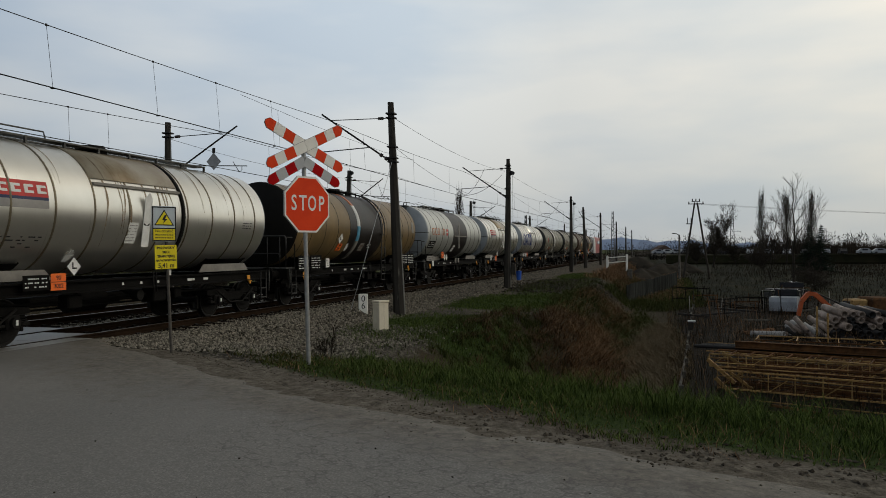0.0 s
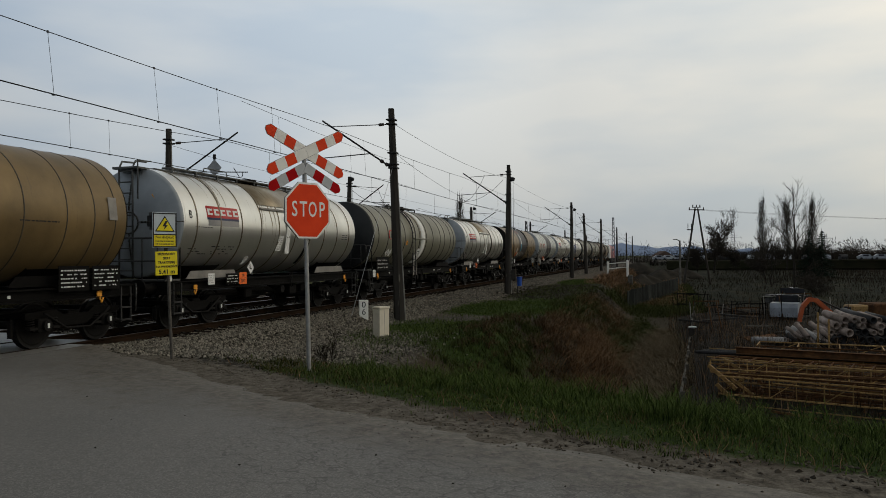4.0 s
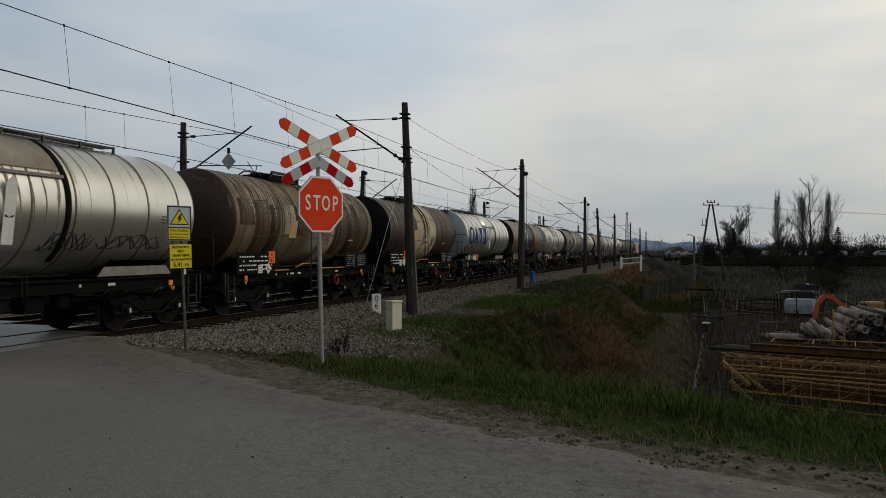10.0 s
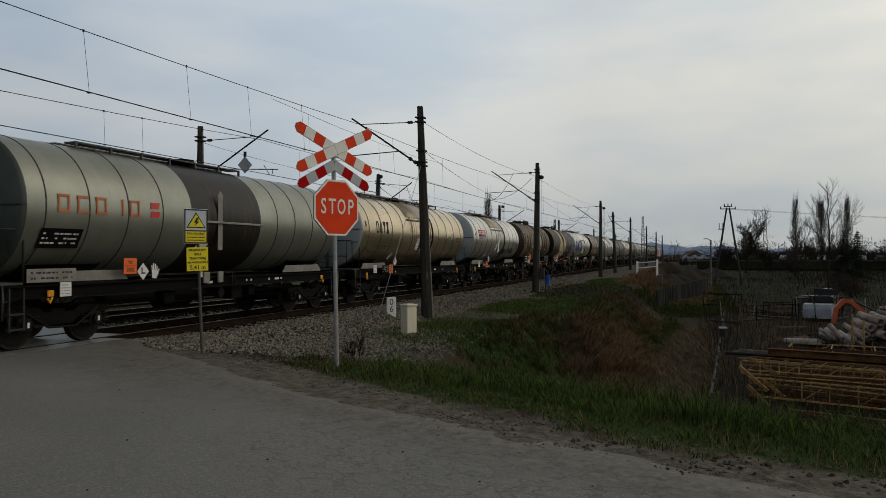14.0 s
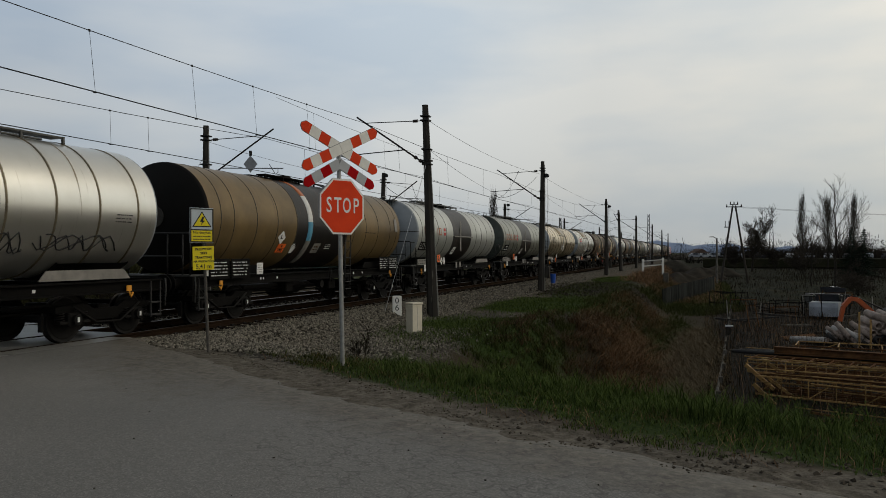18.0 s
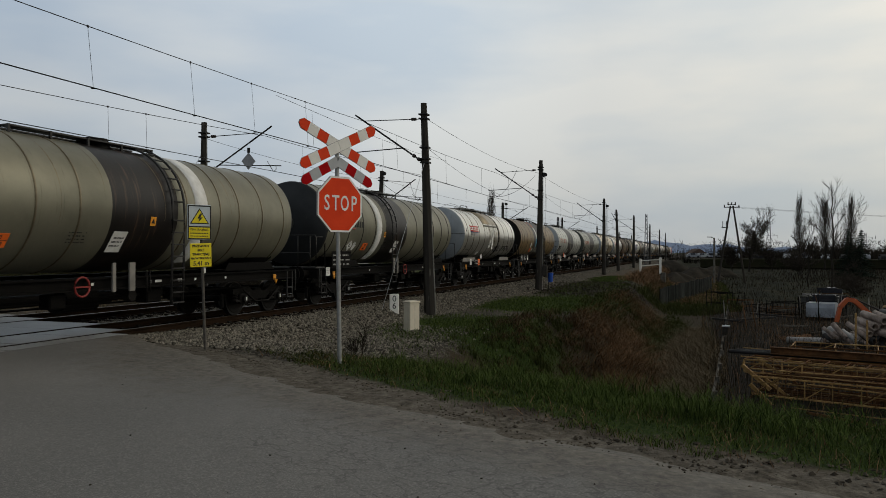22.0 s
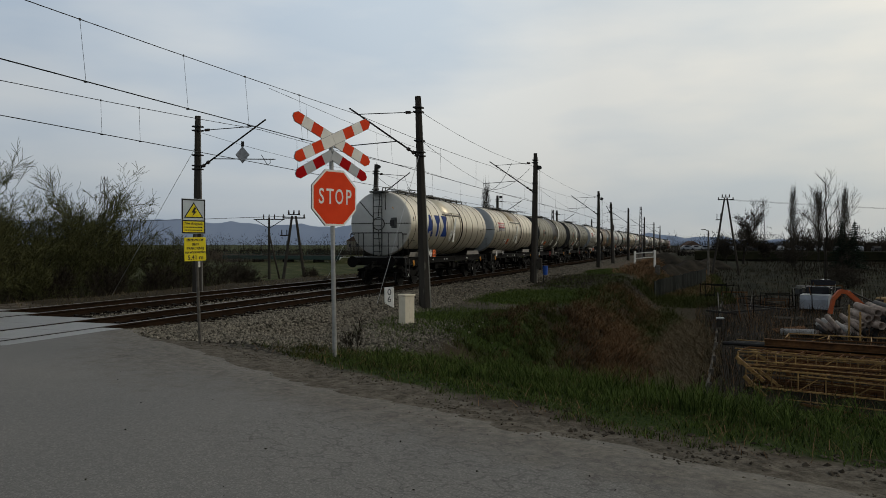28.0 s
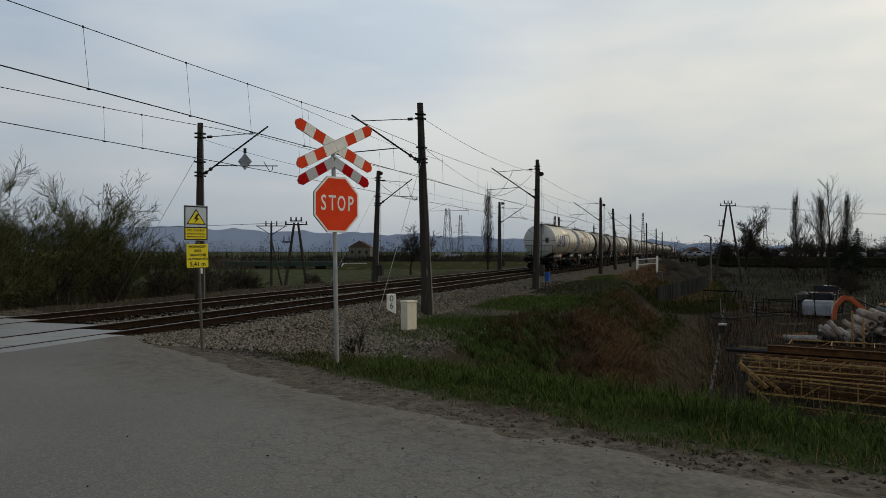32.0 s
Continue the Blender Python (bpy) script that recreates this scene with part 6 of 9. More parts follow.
        if b1:
            shell(t, [(0, b0, "green_grey"), (b0, b1, "bitumen"), (b1, L, "green_grey")], L)
        else:
            shell(t, [(0, L, "green_grey")], L)
            part("drip_ledge", Shape().box((TR + 0.03, R(6.45), 2.68), (0.08, 2.6, 0.06), 0.01), M["green_grey"], t, "olive drip ledge")
            rn = random.Random(seed + 5)
            streaks(t, [(R(w0 - rn.uniform(0.02, 0.45)), rn.uniform(6, 15), rn.uniform(60, 92), rn.uniform(0.04, 0.12)) for _ in range(8)], "rust_streak", "brown run-off beside the band", seed)
        rn = random.Random(seed + 70)
        streaks(t, [(R(rn.uniform(0.4, L - 0.4)), rn.uniform(8, 30), rn.uniform(50, 110), rn.uniform(0.012, 0.045)) for _ in range(18)], "hoop_gold", "faint dark run-off streaks", seed + 2)
        for y in (0.5, 1.64, 2.80, 3.93, 5.02, 6.15, 7.25, 8.4, 9.75, 10.6, 11.75, L - 0.45):
            if not b0 - 0.2 < y < b1 + 0.2 and not w0 - 0.1 < y < w1 + 0.1:
                part("hoop", hoop_mesh("seam" if seed < 22 else "hoop_gold", 0.05, 0.018), None, t, m=pose(0, R(y), 0))
        part("white_band", Shape().lathe([(R(w0), TR), (R(w0), TR + 0.006), (R(w1), TR + 0.006), (R(w1), TR)], 44, TZ, 0, 5, 150), M["white_paint"], t, "white painted band")
        side_ladder(t, R(lad))
        walkway(t, R(4.2), R(8.3), mat_key="rail_black")
        dome_cover(t, R(6.9))
        words_y = R(1.74)
        s = Shape().tube([(math.sin(radians(a)) * 0 + (TR + 0.006) * math.sin(radians(ang(2.78 + 0.2 * math.sin(radians(a))))), words_y + 0.22 + 0.22 * math.cos(radians(a)), 2.78 + 0.2 * math.sin(radians(a))) for a in range(60, 320, 20)], 0.022, 5)
        part("company_ring", s, M["logo_red"], t, "red ring of a company mark")
        q = Shape()
        for i in range(4):
            q.prism([(-0.07, -0.11), (0.05, -0.11), (0.09, 0.11), (-0.03, 0.11)], on_side(words_y + 0.36 + 0.2 * i, 2.76), 0.005)
        part("company_mark", q, M["black_ink"], t, "four plain black blocks")
        shield(t, on_side(R(2.36), 1.98))
        orange_plate(t, on_side(R(3.28), 1.97), 0.42, 0.30)
        diamond(t, on_side(R(1.98), 2.0))
        p = part("data_sticker", Shape().prism(rect(0.42, 0.52), on_side(R(6.25), 1.98), 0.006), M["white_paint"], t)
        bars("lettering", p, on_side(R(6.25), 1.98, 0, 0.012), 0.34, 0.3, 3, M["black_ink"], seed=6)
        bars("tank_writing", t, on_side(R(5.1), 2.05), 0.5, 0.3, 4, M["black_ink"], 0.7, 9)
        triangle_sticker(t, on_side(R(lad - 0.75), 2.45), 0.09, "amber", "black_ink")
        plate_sign(t, R(1.08), 1.50, 1.48, 0.58, "frame_black", 3, "logo_grey", 1.36, seed=7)
        plate_sign(t, R(0.06), 1.12, 0.28, 0.28, "white_paint", 4, "logo_grey", 1.36, name="notice_plate", seed=8)
        wheel_y = 7.3 if seed == 21 else 5.2
        if b1:
            part("hand_wheel", Shape().tube([(1.30, R(wheel_y) + 0.2 * math.cos(radians(a)), 1.05 + 0.2 * math.sin(radians(a))) for a in range(0, 361, 30)], 0.022, 6).beam((1.3, R(wheel_y - 0.2), 1.05), (1.3, R(wheel_y + 0.2), 1.05), 0.03, 0.03), M["loco_red"], t, "red brake hand wheel")
        part("step_post", Shape().box((1.33, R(6.6 if seed == 22 else lad + 0.36), 1.22), (0.05, 0.18, 0.62), 0.01), M["skirt"], t, "pale bracket")
        part("step_post", Shape().box((1.33, R(6.05 if seed == 22 else lad + 0.75), 1.22), (0.05, 0.10, 0.62), 0.01), M["skirt"], t)
        underframe(t, L, "frame_black")
    elif kind == "banded":
        em = em or ("end_green" if seed == 17 else "end_dark")
        coat = "steel_green" if seed == 17 else "silver_plain"
        shell(t, [(0, 4.88, coat), (4.88, 8.02, "bitumen"), (8.02, L, coat)], L)
        for y in (0.44, 1.55, 2.68, 3.82, 8.94, 9.98, 11.1, L - 0.55):
            part("hoop", hoop_mesh("seam", 0.035, 0.010), None, t, m=pose(0, R(y), 0))
        part("drip_ledge", Shape().box((TR + 0.03, R(6.45), 2.62), (0.08, 3.15, 0.06), 0.01), M["skirt"], t, "pale drip ledge")
        part("gauge_strip", Shape().prism([(-0.10, -0.80), (0.10, -0.80), (0.10, 0.62), (0.0, 0.72), (-0.10, 0.62)], on_side(R(6.05), 2.72), 0.007), M["skirt"], t, "pale arrow-shaped strip")
        p = part("data_sticker", Shape().prism(rect(0.44, 0.42), on_side(R(5.5), 1.92), 0.006), M["white_paint"], t)
        bars("lettering", p, on_side(R(5.5), 1.92, 0, 0.012), 0.36, 0.2, 2, M["black_ink"], seed=6)
        q = Shape()
        for i in range(5):
            y0 = R(0.72) + 0.5 * i
            for a, b, c, d in ((0, 0, 0.30, 0.05), (0, 0.30, 0.30, 0.35), (0, 0, 0.05, 0.35), (0.25, 0, 0.30, 0.35)):
                if (i + int(a * 10)) % 4 == 3:
                    continue
                q.prism([(a, b - 0.17), (c, b - 0.17), (c, d - 0.17), (a, d - 0.17)], on_side(y0, 2.80), 0.005)
        part("company_mark", q, M["orange_fade"], t, "row of outlined blocks in dull orange")
        q2 = Shape()
        for dz in (-0.10, 0.10):
            q2.prism([(-0.16, -0.07), (0.10, -0.07), (0.16, 0.07), (-0.16, 0.07)], on_side(R(3.55), 2.80 + dz), 0.005)
        part("company_flag", q2, M["logo_red"], t, "two red bars")
        plate = part("data_panel", Shape().prism(rect(1.05, 0.42), on_side(R(0.9), 2.12), 0.006), M["frame_black"], t)
        bars("lettering", plate, on_side(R(0.9), 2.12, 0, 0.013), 0.9, 0.3, 3, M["white_paint"], 0.8, 5)
        plate_sign(t, R(0.7), 1.40, 1.2, 0.26, "skirt", 2, "black_ink", 1.30, seed=9)
        diamond(t, flat_at(1.345, R(3.22), 1.42), 0.19)
        shield(t, flat_at(1.345, R(3.63), 1.42))
        orange_plate(t, flat_at(1.345, R(2.81), 1.55))
        plate_sign(t, R(0.99), 1.12, 0.28, 0.28, "white_paint", 4, "logo_grey", 1.345, name="notice_plate", seed=8)
        part("step_post", Shape().box((1.33, R(5.6), 1.22), (0.05, 0.26, 0.28), 0.01), M["skirt"], t)
        part("step_post", Shape().box((1.33, R(6.2), 1.22), (0.05, 0.22, 0.28), 0.01), M["skirt"], t)
        walkway(t, R(2.2), R(8.4))
        dome_cover(t, R(6.4))
        underframe(t, L, "skirt")
    elif kind == "tan":
        em = em or "end_black"
        shell(t, [(0, 4.45, "tan"), (4.45, 7.95, "bitumen"), (7.95, L, "tan")], L)
        for y in (0.5, 1.1, 2.2, 3.3, 4.42, 7.95, 8.5, 9.5, 10.6, L - 1.0, L - 0.35):
            part("hoop", hoop_mesh("seam", 0.03, 0.008), None, t, m=pose(0, R(y), 0))
        for a0, a1, mk, pr in ((15, 52, "orange_fade", 0.006), (52, 88, "white_paint", 0.006), (88, 112, "teal", 0.006), (112, 150, "skirt", 0.006)):
            part("painted_band", Shape().lathe([(R(5.12), TR), (R(5.12), TR + pr), (R(5.42), TR + pr), (R(5.42), TR)], 12, TZ, 0, a0, a1), M[mk], t, "band painted orange, white and blue")
        part("lengthwise_seam", Shape().box((TR + 0.004, R(6.7), 2.68), (0.012, 2.4, 0.03)), M["seam"], t)
        side_ladder(t, R(7.75))
        walkway(t, R(4.2), R(7.3), mat_key="frame_black")
        dome_cover(t, R(5.9))
        diamond(t, on_side(R(3.62), 2.27))
        orange_plate(t, on_side(R(3.78), 1.96), 0.42, 0.30)
        shield(t, on_side(R(4.5), 1.95))
        p = part("data_sticker", Shape().prism(rect(0.44, 0.36), on_side(R(5.95), 1.97), 0.006), M["skirt"], t)
        bars("lettering", p, on_side(R(5.95), 1.97, 0, 0.012), 0.3, 0.2, 2, M["rust_steel"], seed=6)
        bars("tank_writing", t, on_side(R(6.75), 2.02), 0.4, 0.2, 3, M["white_paint"], 0.8, 4)
        bars("tank_writing", t, on_side(R(9.9), 2.55), 1.0, 0.08, 1, M["black_ink"], 1, 4)
        part("grey_sticker", Shape().prism(rect(0.26, 0.5), on_side(R(L - 0.45), 2.9), 0.006), M["skirt"], t)
        for y in (1.0, L - 1.05):
            for dy in (-0.5, 0.45):
                plate_sign(t, R(y + dy), 1.40, 0.86, 0.52, "frame_black", 5, "white_paint", 1.36, seed=int(10 * y + 5 * dy))
        plate_sign(t, R(2.4), 1.38, 0.30, 0.32, "white_paint", 4, "logo_grey", 1.36, name="notice_plate", seed=8)
        underframe(t, L, "frame_black")
    else:
        em = em or ("end_black" if kind == "brown" else "rust_brown")
        if kind == "brown":
            shell(t, [(0, 3.45, "rust_brown"), (3.45, 6.4, "old_cream"), (6.4, L, "rust_brown")], L)
        else:
            shell(t, [(0, 5.6, "old_tan"), (5.6, 6.3, "old_cream"), (6.3, L, "old_tan")], L)
            # cladding sheets that have weathered apart
            for y0, y1, z1, z0, mk_ in ((0.15, 0.95, 3.3, 2.55, "rust_streaked"), (1.02, 1.80, 3.25, 1.75, "rust_streaked"), (1.88, 2.45, 3.2, 1.7, "rust_brown"), (2.75, 3.42, 3.3, 2.35, "old_cream"),
                                        (3.48, 4.25, 3.25, 2.3, "rust_streaked"), (4.35, 5.25, 3.75, 1.75, "lichen_grey"), (6.45, 7.35, 3.35, 1.7, "rust_streaked"), (7.45, 8.05, 3.5, 1.7, "rust_brown"), (8.15, 9.35, 3.6, 1.75, "rust_streaked")):
                part("cladding_sheet", patch(R(y0), R(y1), ang(z1), ang(z0), 0.0028), M[mk_], t)
            rw = random.Random(seed + 9)
            for mk_, n_run in (("rust_dark", 60), ("lime", 30), ("rust_brown", 26)):
                runs = []
                for _ in range(n_run):
                    c = rw.choice((0.5, 1.0, 1.9, 2.5, 3.3, 6.6, 7.2, 7.9, 8.6, 9.2)) + rw.gauss(0, 0.22)
                    a0 = rw.uniform(6, 58)
                    runs.append((R(max(0.05, min(L - 0.05, c))), a0, min(128, a0 + rw.uniform(22, 75)), rw.uniform(0.02, 0.11)))
                streaks(t, runs, mk_, "rust and lime run-off streaks", seed + n_run, 0.003 + 0.001 * (n_run % 3))
        for y in (0.45, 0.98, 1.85, 2.7, 3.45, 5.3, 6.4, 7.4, 8.1, L - 0.4):
            part("hoop", hoop_mesh("seam", 0.028, 0.010), None, t, m=pose(0, R(y), 0))
        # plate seams along the side
        sm = Shape()
        rnd = random.Random(seed)
        for y0, y1 in ((1.0, 1.8), (1.9, 2.7), (2.75, 3.4), (3.5, 4.3), (4.9, 5.3), (5.4, 6.3), (6.5, 7.3), (7.5, 8.0)):
            for zz in (rnd.uniform(2.2, 2.5), rnd.uniform(3.0, 3.4)):
                a = radians(ang(zz))
                sm.beam(((TR + 0.004) * math.sin(a), R(y0), zz), ((TR + 0.004) * math.sin(a), R(y1), zz + rnd.uniform(-0.03, 0.03)), 0.016, 0.022)
        part("plate_seam", sm, M["seam"], t)
        rn = random.Random(seed + 40)
        runs = []
        for c, n in ((0.75, 5), (1.5, 4), (2.3, 3), (7.0, 5), (7.8, 5), (8.9, 4)):
            for _ in range(n):
                a0 = rn.uniform(8, 30)
                runs.append((R(c + rn.gauss(0, 0.16)), a0, a0 + rn.uniform(22, 75), rn.uniform(0.02, 0.07)))
        streaks(t, runs, "lime", "pale run-off streaks", seed)
        runs = [(R(rn.uniform(3.5, 6.3)), rn.uniform(10, 60), rn.uniform(70, 120), rn.uniform(0.02, 0.09)) for _ in range(14)]
        streaks(t, runs, "rust_streak", "brown run-off streaks", seed + 1, 0.004)
        side_ladder(t, R(4.55), 0.44)
        dome_cover(t, R(3.6))
        part("top_platform", Shape().box((0.1, R(4.2), TZ + TR + 0.10), (1.0, 2.0, 0.05), 0.01).box((0.58, R(4.2), TZ + TR + 0.0), (0.05, 1.9, 0.2)), M["frame_black"], t, "dark platform round the filling dome")
        part("top_rail", Shape().tube([(0.62, R(3.2), TZ + TR - 0.05), (0.62, R(3.3), TZ + TR + 0.18), (0.62, R(4.7), TZ + TR + 0.18), (0.62, R(4.8), TZ + TR - 0.05)], 0.05, 8).tube([(0.3, R(1.9), TZ + TR - 0.02), (0.3, R(2.2), TZ + TR + 0.12), (0.3, R(3.0), TZ + TR + 0.14), (0.3, R(3.3), TZ + TR + 0.02)], 0.025, 6), M["rail_black"], t)
        triangle_sticker(t, on_side(R(3.28), 2.5), 0.24, "old_cream", "amber")
        triangle_sticker(t, on_side(R(5.85), 2.24), 0.2, "skirt", "logo_red")
        plate_sign(t, R(1.1), 1.46, 2.1, 0.62, "frame_black", 4, "white_paint", 1.36, seed=seed + 2)
        orange_plate(t, flat_at(1.38, R(1.95), 1.62), 0.36, 0.36, ("30", "1202"))
        diamond(t, flat_at(1.38, R(1.75), 1.30), 0.17)
        plate_sign(t, R(1.30), 1.28, 0.24, 0.24, "white_paint", 4, "logo_grey", 1.375, name="notice_plate", seed=8)
        for dy in (-0.5, 0.5):
            plate_sign(t, R(8.3 + dy), 1.46, 0.9, 0.56, "frame_black", 6, "logo_grey", 1.36, seed=int(seed + 4 * dy + 9))
        part("frame_step", Shape().tube([(1.3, R(3.6), 1.28), (1.36, R(4.0), 1.40), (1.36, R(5.1), 1.40), (1.3, R(5.5), 1.28)], 0.02, 6), M["amber"], t, "amber step rail")
        part("yellow_line", Shape().box((1.295, R(6.6), 1.22), (0.006, 2.2, 0.03)).box((1.295, R(2.6), 1.22), (0.006, 1.2, 0.03)), M["amber"], t)
        bars("tank_writing", t, on_side(R(7.9), 2.2), 0.5, 0.14, 1, M["white_paint"], 1, 4)
        part("hand_wheel", Shape().tube([(1.30, R(6.7) + 0.16 * math.cos(radians(a)), 0.78 + 0.16 * math.sin(radians(a))) for a in range(0, 361, 30)], 0.02, 6), M["logo_red"], t, "red brake hand wheel")
        underframe(t, L, "frame_black")
    for sy in (-1, 1):
        m = pose(0, sy * h, 0, 0, 0, 0 if sy > 0 else 180)
        part("tank_end", end_dome(M[em], sy, em), None, t, m=m)
        if kind in ("plate", "blue", "gold", "banded"):
            part("end_seam", seam_mesh("seam"), None, t, m=m)
        elif kind in ("olive", "tan"):
            part("end_seam", shared(("cross",), lambda: Shape().beam((0, 0.285, TZ + 0.1), (0, 0.03, TZ + 1.38), 0.03, 0.02).beam((0, 0.285, TZ - 0.1), (0, 0.03, TZ - 1.38), 0.03, 0.02).beam((0.1, 0.285, TZ), (1.38, 0.03, TZ), 0.03, 0.02).beam((-0.1, 0.285, TZ), (-1.38, 0.03, TZ), 0.03, 0.02).cyl((0, 0.27, TZ), (0, 0.30, TZ), 0.26, n=24).mesh("end_seam", M["seam"])), None, t, m=m)
    if b_end:
        end_ladder(t, -h - 0.40, -1)
        end_platform(t, -h - 0.50, -1)
        q = part("end_box", Shape().box((0.62, -h - 0.22, TZ + 0.02), (0.42, 0.06, 0.46), 0.02), M["walk_grey"], t, "grey document box")
        part("box_window", Shape().box((0.62, -h - 0.256, TZ + 0.02), (0.20, 0.02, 0.28), 0.01), M["black_ink"], q)
        part("warning_triangle", Shape().prism([(-0.1, -0.08), (0.1, -0.08), (0, 0.1)], Matrix.Translation((0.62, -h - 0.17, TZ + 0.62)) @ pose(0, 0, 0, 90, 0, 0), 0.02), M["amber"], t)
    elif kind in ("olive", "banded", "tan"):
        end_platform(t, -h - 0.50, -1)
        if kind == "banded":
            end_ladder(t, -h - 0.40, -1)
    else:
        part("end_rail", Shape().tube([(1.0, -h - 0.5, 1.25), (1.0, -h - 0.5, 2.2), (0.5, -h - 0.5, 2.25), (0.5, -h - 0.5, 1.25)], 0.022, 6), M["rail_black"], t)
    return t


SILVER = "silver ribbed tank wagon with a red and navy plate"
BLUE = "silver ribbed tank wagon with large blue block marks"
GOLD = "pale gold ribbed tank wagon with small black marks"
OLIVE = "olive-grey tank wagon with a white band and bitumen stains"
BANDED = "plain silver tank wagon with a black middle section"
TAN = "tan tank wagon with a dark middle and a coloured band"
BROWN = "old rust-brown and cream tank wagon with side ladder"
WORN = "weathered tan tank wagon with rust streaks and side ladder"
CONSIST = [
    ("brown", 131.0, 121.3, BROWN, False, None), ("worn", 119.0, 109.2, WORN, False, None), ("olive", 106.9, 93.6, OLIVE, False, None),
    ("olive", 91.4, 78.2, OLIVE, False, None), ("blue", 76.0, 64.9, BLUE, False, None), ("plate", 62.8, 51.6, SILVER, False, None),
    ("banded", 49.6, 37.9, BANDED, False, "end_blue"), ("tan", 35.74, 23.3, TAN, False, None),
    ("plate", 21.06, 9.91, SILVER, True, None), ("olive", 7.52, -5.36, OLIVE, False, None), ("plate", -7.5, -18.63, SILVER, True, None),
    ("tan", -20.8, -33.19, TAN, False, None), ("blue", -35.0, -46.18, BLUE, True, None), ("brown", -48.6, -58.38, BROWN, False, None),
    ("worn", -60.5, -70.22, WORN, False, None), ("plate", -72.23, -83.45, SILVER, False, None), ("gold", -85.51, -98.4, GOLD, True, None),
    ("banded", -100.7, -113.43, BANDED, False, None), ("banded", -115.79, -128.61, BANDED, False, "end_blue"), ("tan", -130.88, -143.66, TAN, False, None),
    ("plate", -145.65, -156.95, SILVER, False, None), ("olive", -159.34, -172.59, OLIVE, False, None), ("olive", -175.06, -188.43, OLIVE, False, None),
    ("plate", -190.6, -202.9, SILVER, False, None), ("blue", -205.05, -217.6, BLUE, True, None),
]
train = []
for i_, (kind, fr_, re_, lab, be, em_) in enumerate(CONSIST):
    w_ = tank_wagon(kind, fr_, re_, lab, be, i_, em_)
    if kind == "plate" and i_ in (15, 20):
        hh_ = (fr_ - re_) / 2
        scrawl(w_, 8.2 - hh_, 10.4 - hh_, 2.02, 0.34, i_)
        scrawl(w_, 6.6 - hh_, 8.0 - hh_, 2.0, 0.42, i_ + 1)
    train.append((w_, (fr_ + re_) / 2))


def engine(front, rear):
    L, yc = front - rear, (front + rear) / 2
    t = thing("locomotive", pose(0, yc, 0), "red and pale electric locomotive at the head of the train", "locomotive", "train")
    h = L / 2
    side = [(-1.48, 1.15), (1.48, 1.15), (1.48, 2.9), (1.32, 3.75), (0.9, 4.0), (-0.9, 4.0), (-1.32, 3.75), (-1.48, 2.9)]
    m = Matrix.Translation((0, h - 1.6, 0)) @ pose(0, 0, 0, 90, 0, 0)
    part("body", Shape().prism(side, m, L - 3.2), M["loco_red"], t)
    for sy in (-1, 1):
        c = Shape()
        y0, y1 = sy * (h - 1.6), sy * (h - 0.35)
        lo = [(x, y0, z) for x, z in side]
        hi = [(x * 0.93, y1 - (0.55 * sy if z > 2.5 else 0), z * (0.99 if z > 2 else 1)) for x, z in side]
        n = len(side)
        c.add(lo + hi, [(i, (i + 1) % n, n + (i + 1) % n, n + i) for i in range(n)] + [tuple(range(n, 2 * n))])
        part("cab", c, M["loco_white"], t, "pale driver's cab")
        part("windscreen", Shape().box((0, sy * (h - 0.78), 3.0), (2.2, 0.12, 0.7), 0.03), M["glass"], t)
        for sx in (-0.875, 0.875):
            part("buffer", BUFFER_ME, None, t, m=pose(sx, sy * (h - 0.5), 0, 0, 0, 0 if sy > 0 else 180))
        bogie(t, sy * (h - 3.4))
    part("underframe", Shape().box((0, 0, 1.0), (2.7, L - 0.9, 0.32), 0.03).box((0, 0, 0.65), (2.2, 4.0, 0.5), 0.05), M["frame_black"], t)
    for x in (-1.0, 1.0):
        part("window_band", Shape().box((x * 1.49, 0, 3.0), (0.03, 6.0, 0.5), 0.01), M["glass"], t)
    part("pantograph", Shape().tube([(0.5, 3.0, 4.05), (0.3, 4.2, 4.7), (0.3, 3.0, 5.4)], 0.03, 6).tube([(-0.5, 3.0, 4.05), (-0.3, 4.2, 4.7), (-0.3, 3.0, 5.4)], 0.03, 6).tube([(-0.9, 3.0, 5.36), (-0.6, 3.0, 5.44), (0.6, 3.0, 5.44), (0.9, 3.0, 5.36)], 0.03, 6), M["catenary"], t)
    return t, yc


train.append(engine(149.5, 133.2))

# ---- signs at the crossing ----
FACE = Matrix(((0.436, 0, 0.9, 0), (0.9, 0, -0.436, 0), (0, 1, 0, 0), (0, 0, 0, 1)))     # x right, y up, z towards the road


def facing(x, y, z, out=0.0):
    return Matrix.Translation((x, y, z)) @ FACE @ Matrix.Translation((0, 0, out))


def stripes(parent, m, half, width, spans, mats):
    """A pointed board in short coloured fields; spans run from the middle outwards."""
    for sgn in (-1, 1):
        for (a, b), mk in zip(spans, mats):
            poly = [(a, -width / 2), (b, -width / 2), (b, width / 2), (a, width / 2)]
            if b >= half - 1e-6:
                poly = [(a, -width / 2), (b - 0.07, -width / 2), (b, -width * 0.16), (b, width * 0.16), (b - 0.07, width / 2), (a, width / 2)]
            poly = [(sgn * x, y) for x, y in poly]
            if sgn < 0:
                poly = poly[::-1]
            k = 0.93
            cxm = sum(p[0] for p in poly) / len(poly)
            poly = [(cxm + (x - cxm) * 0.985, y * k) for x, y in poly]
            part("field", Shape().prism(poly, m @ Matrix.Translation((0, 0, 0.012)), 0.004), M[mk], parent)


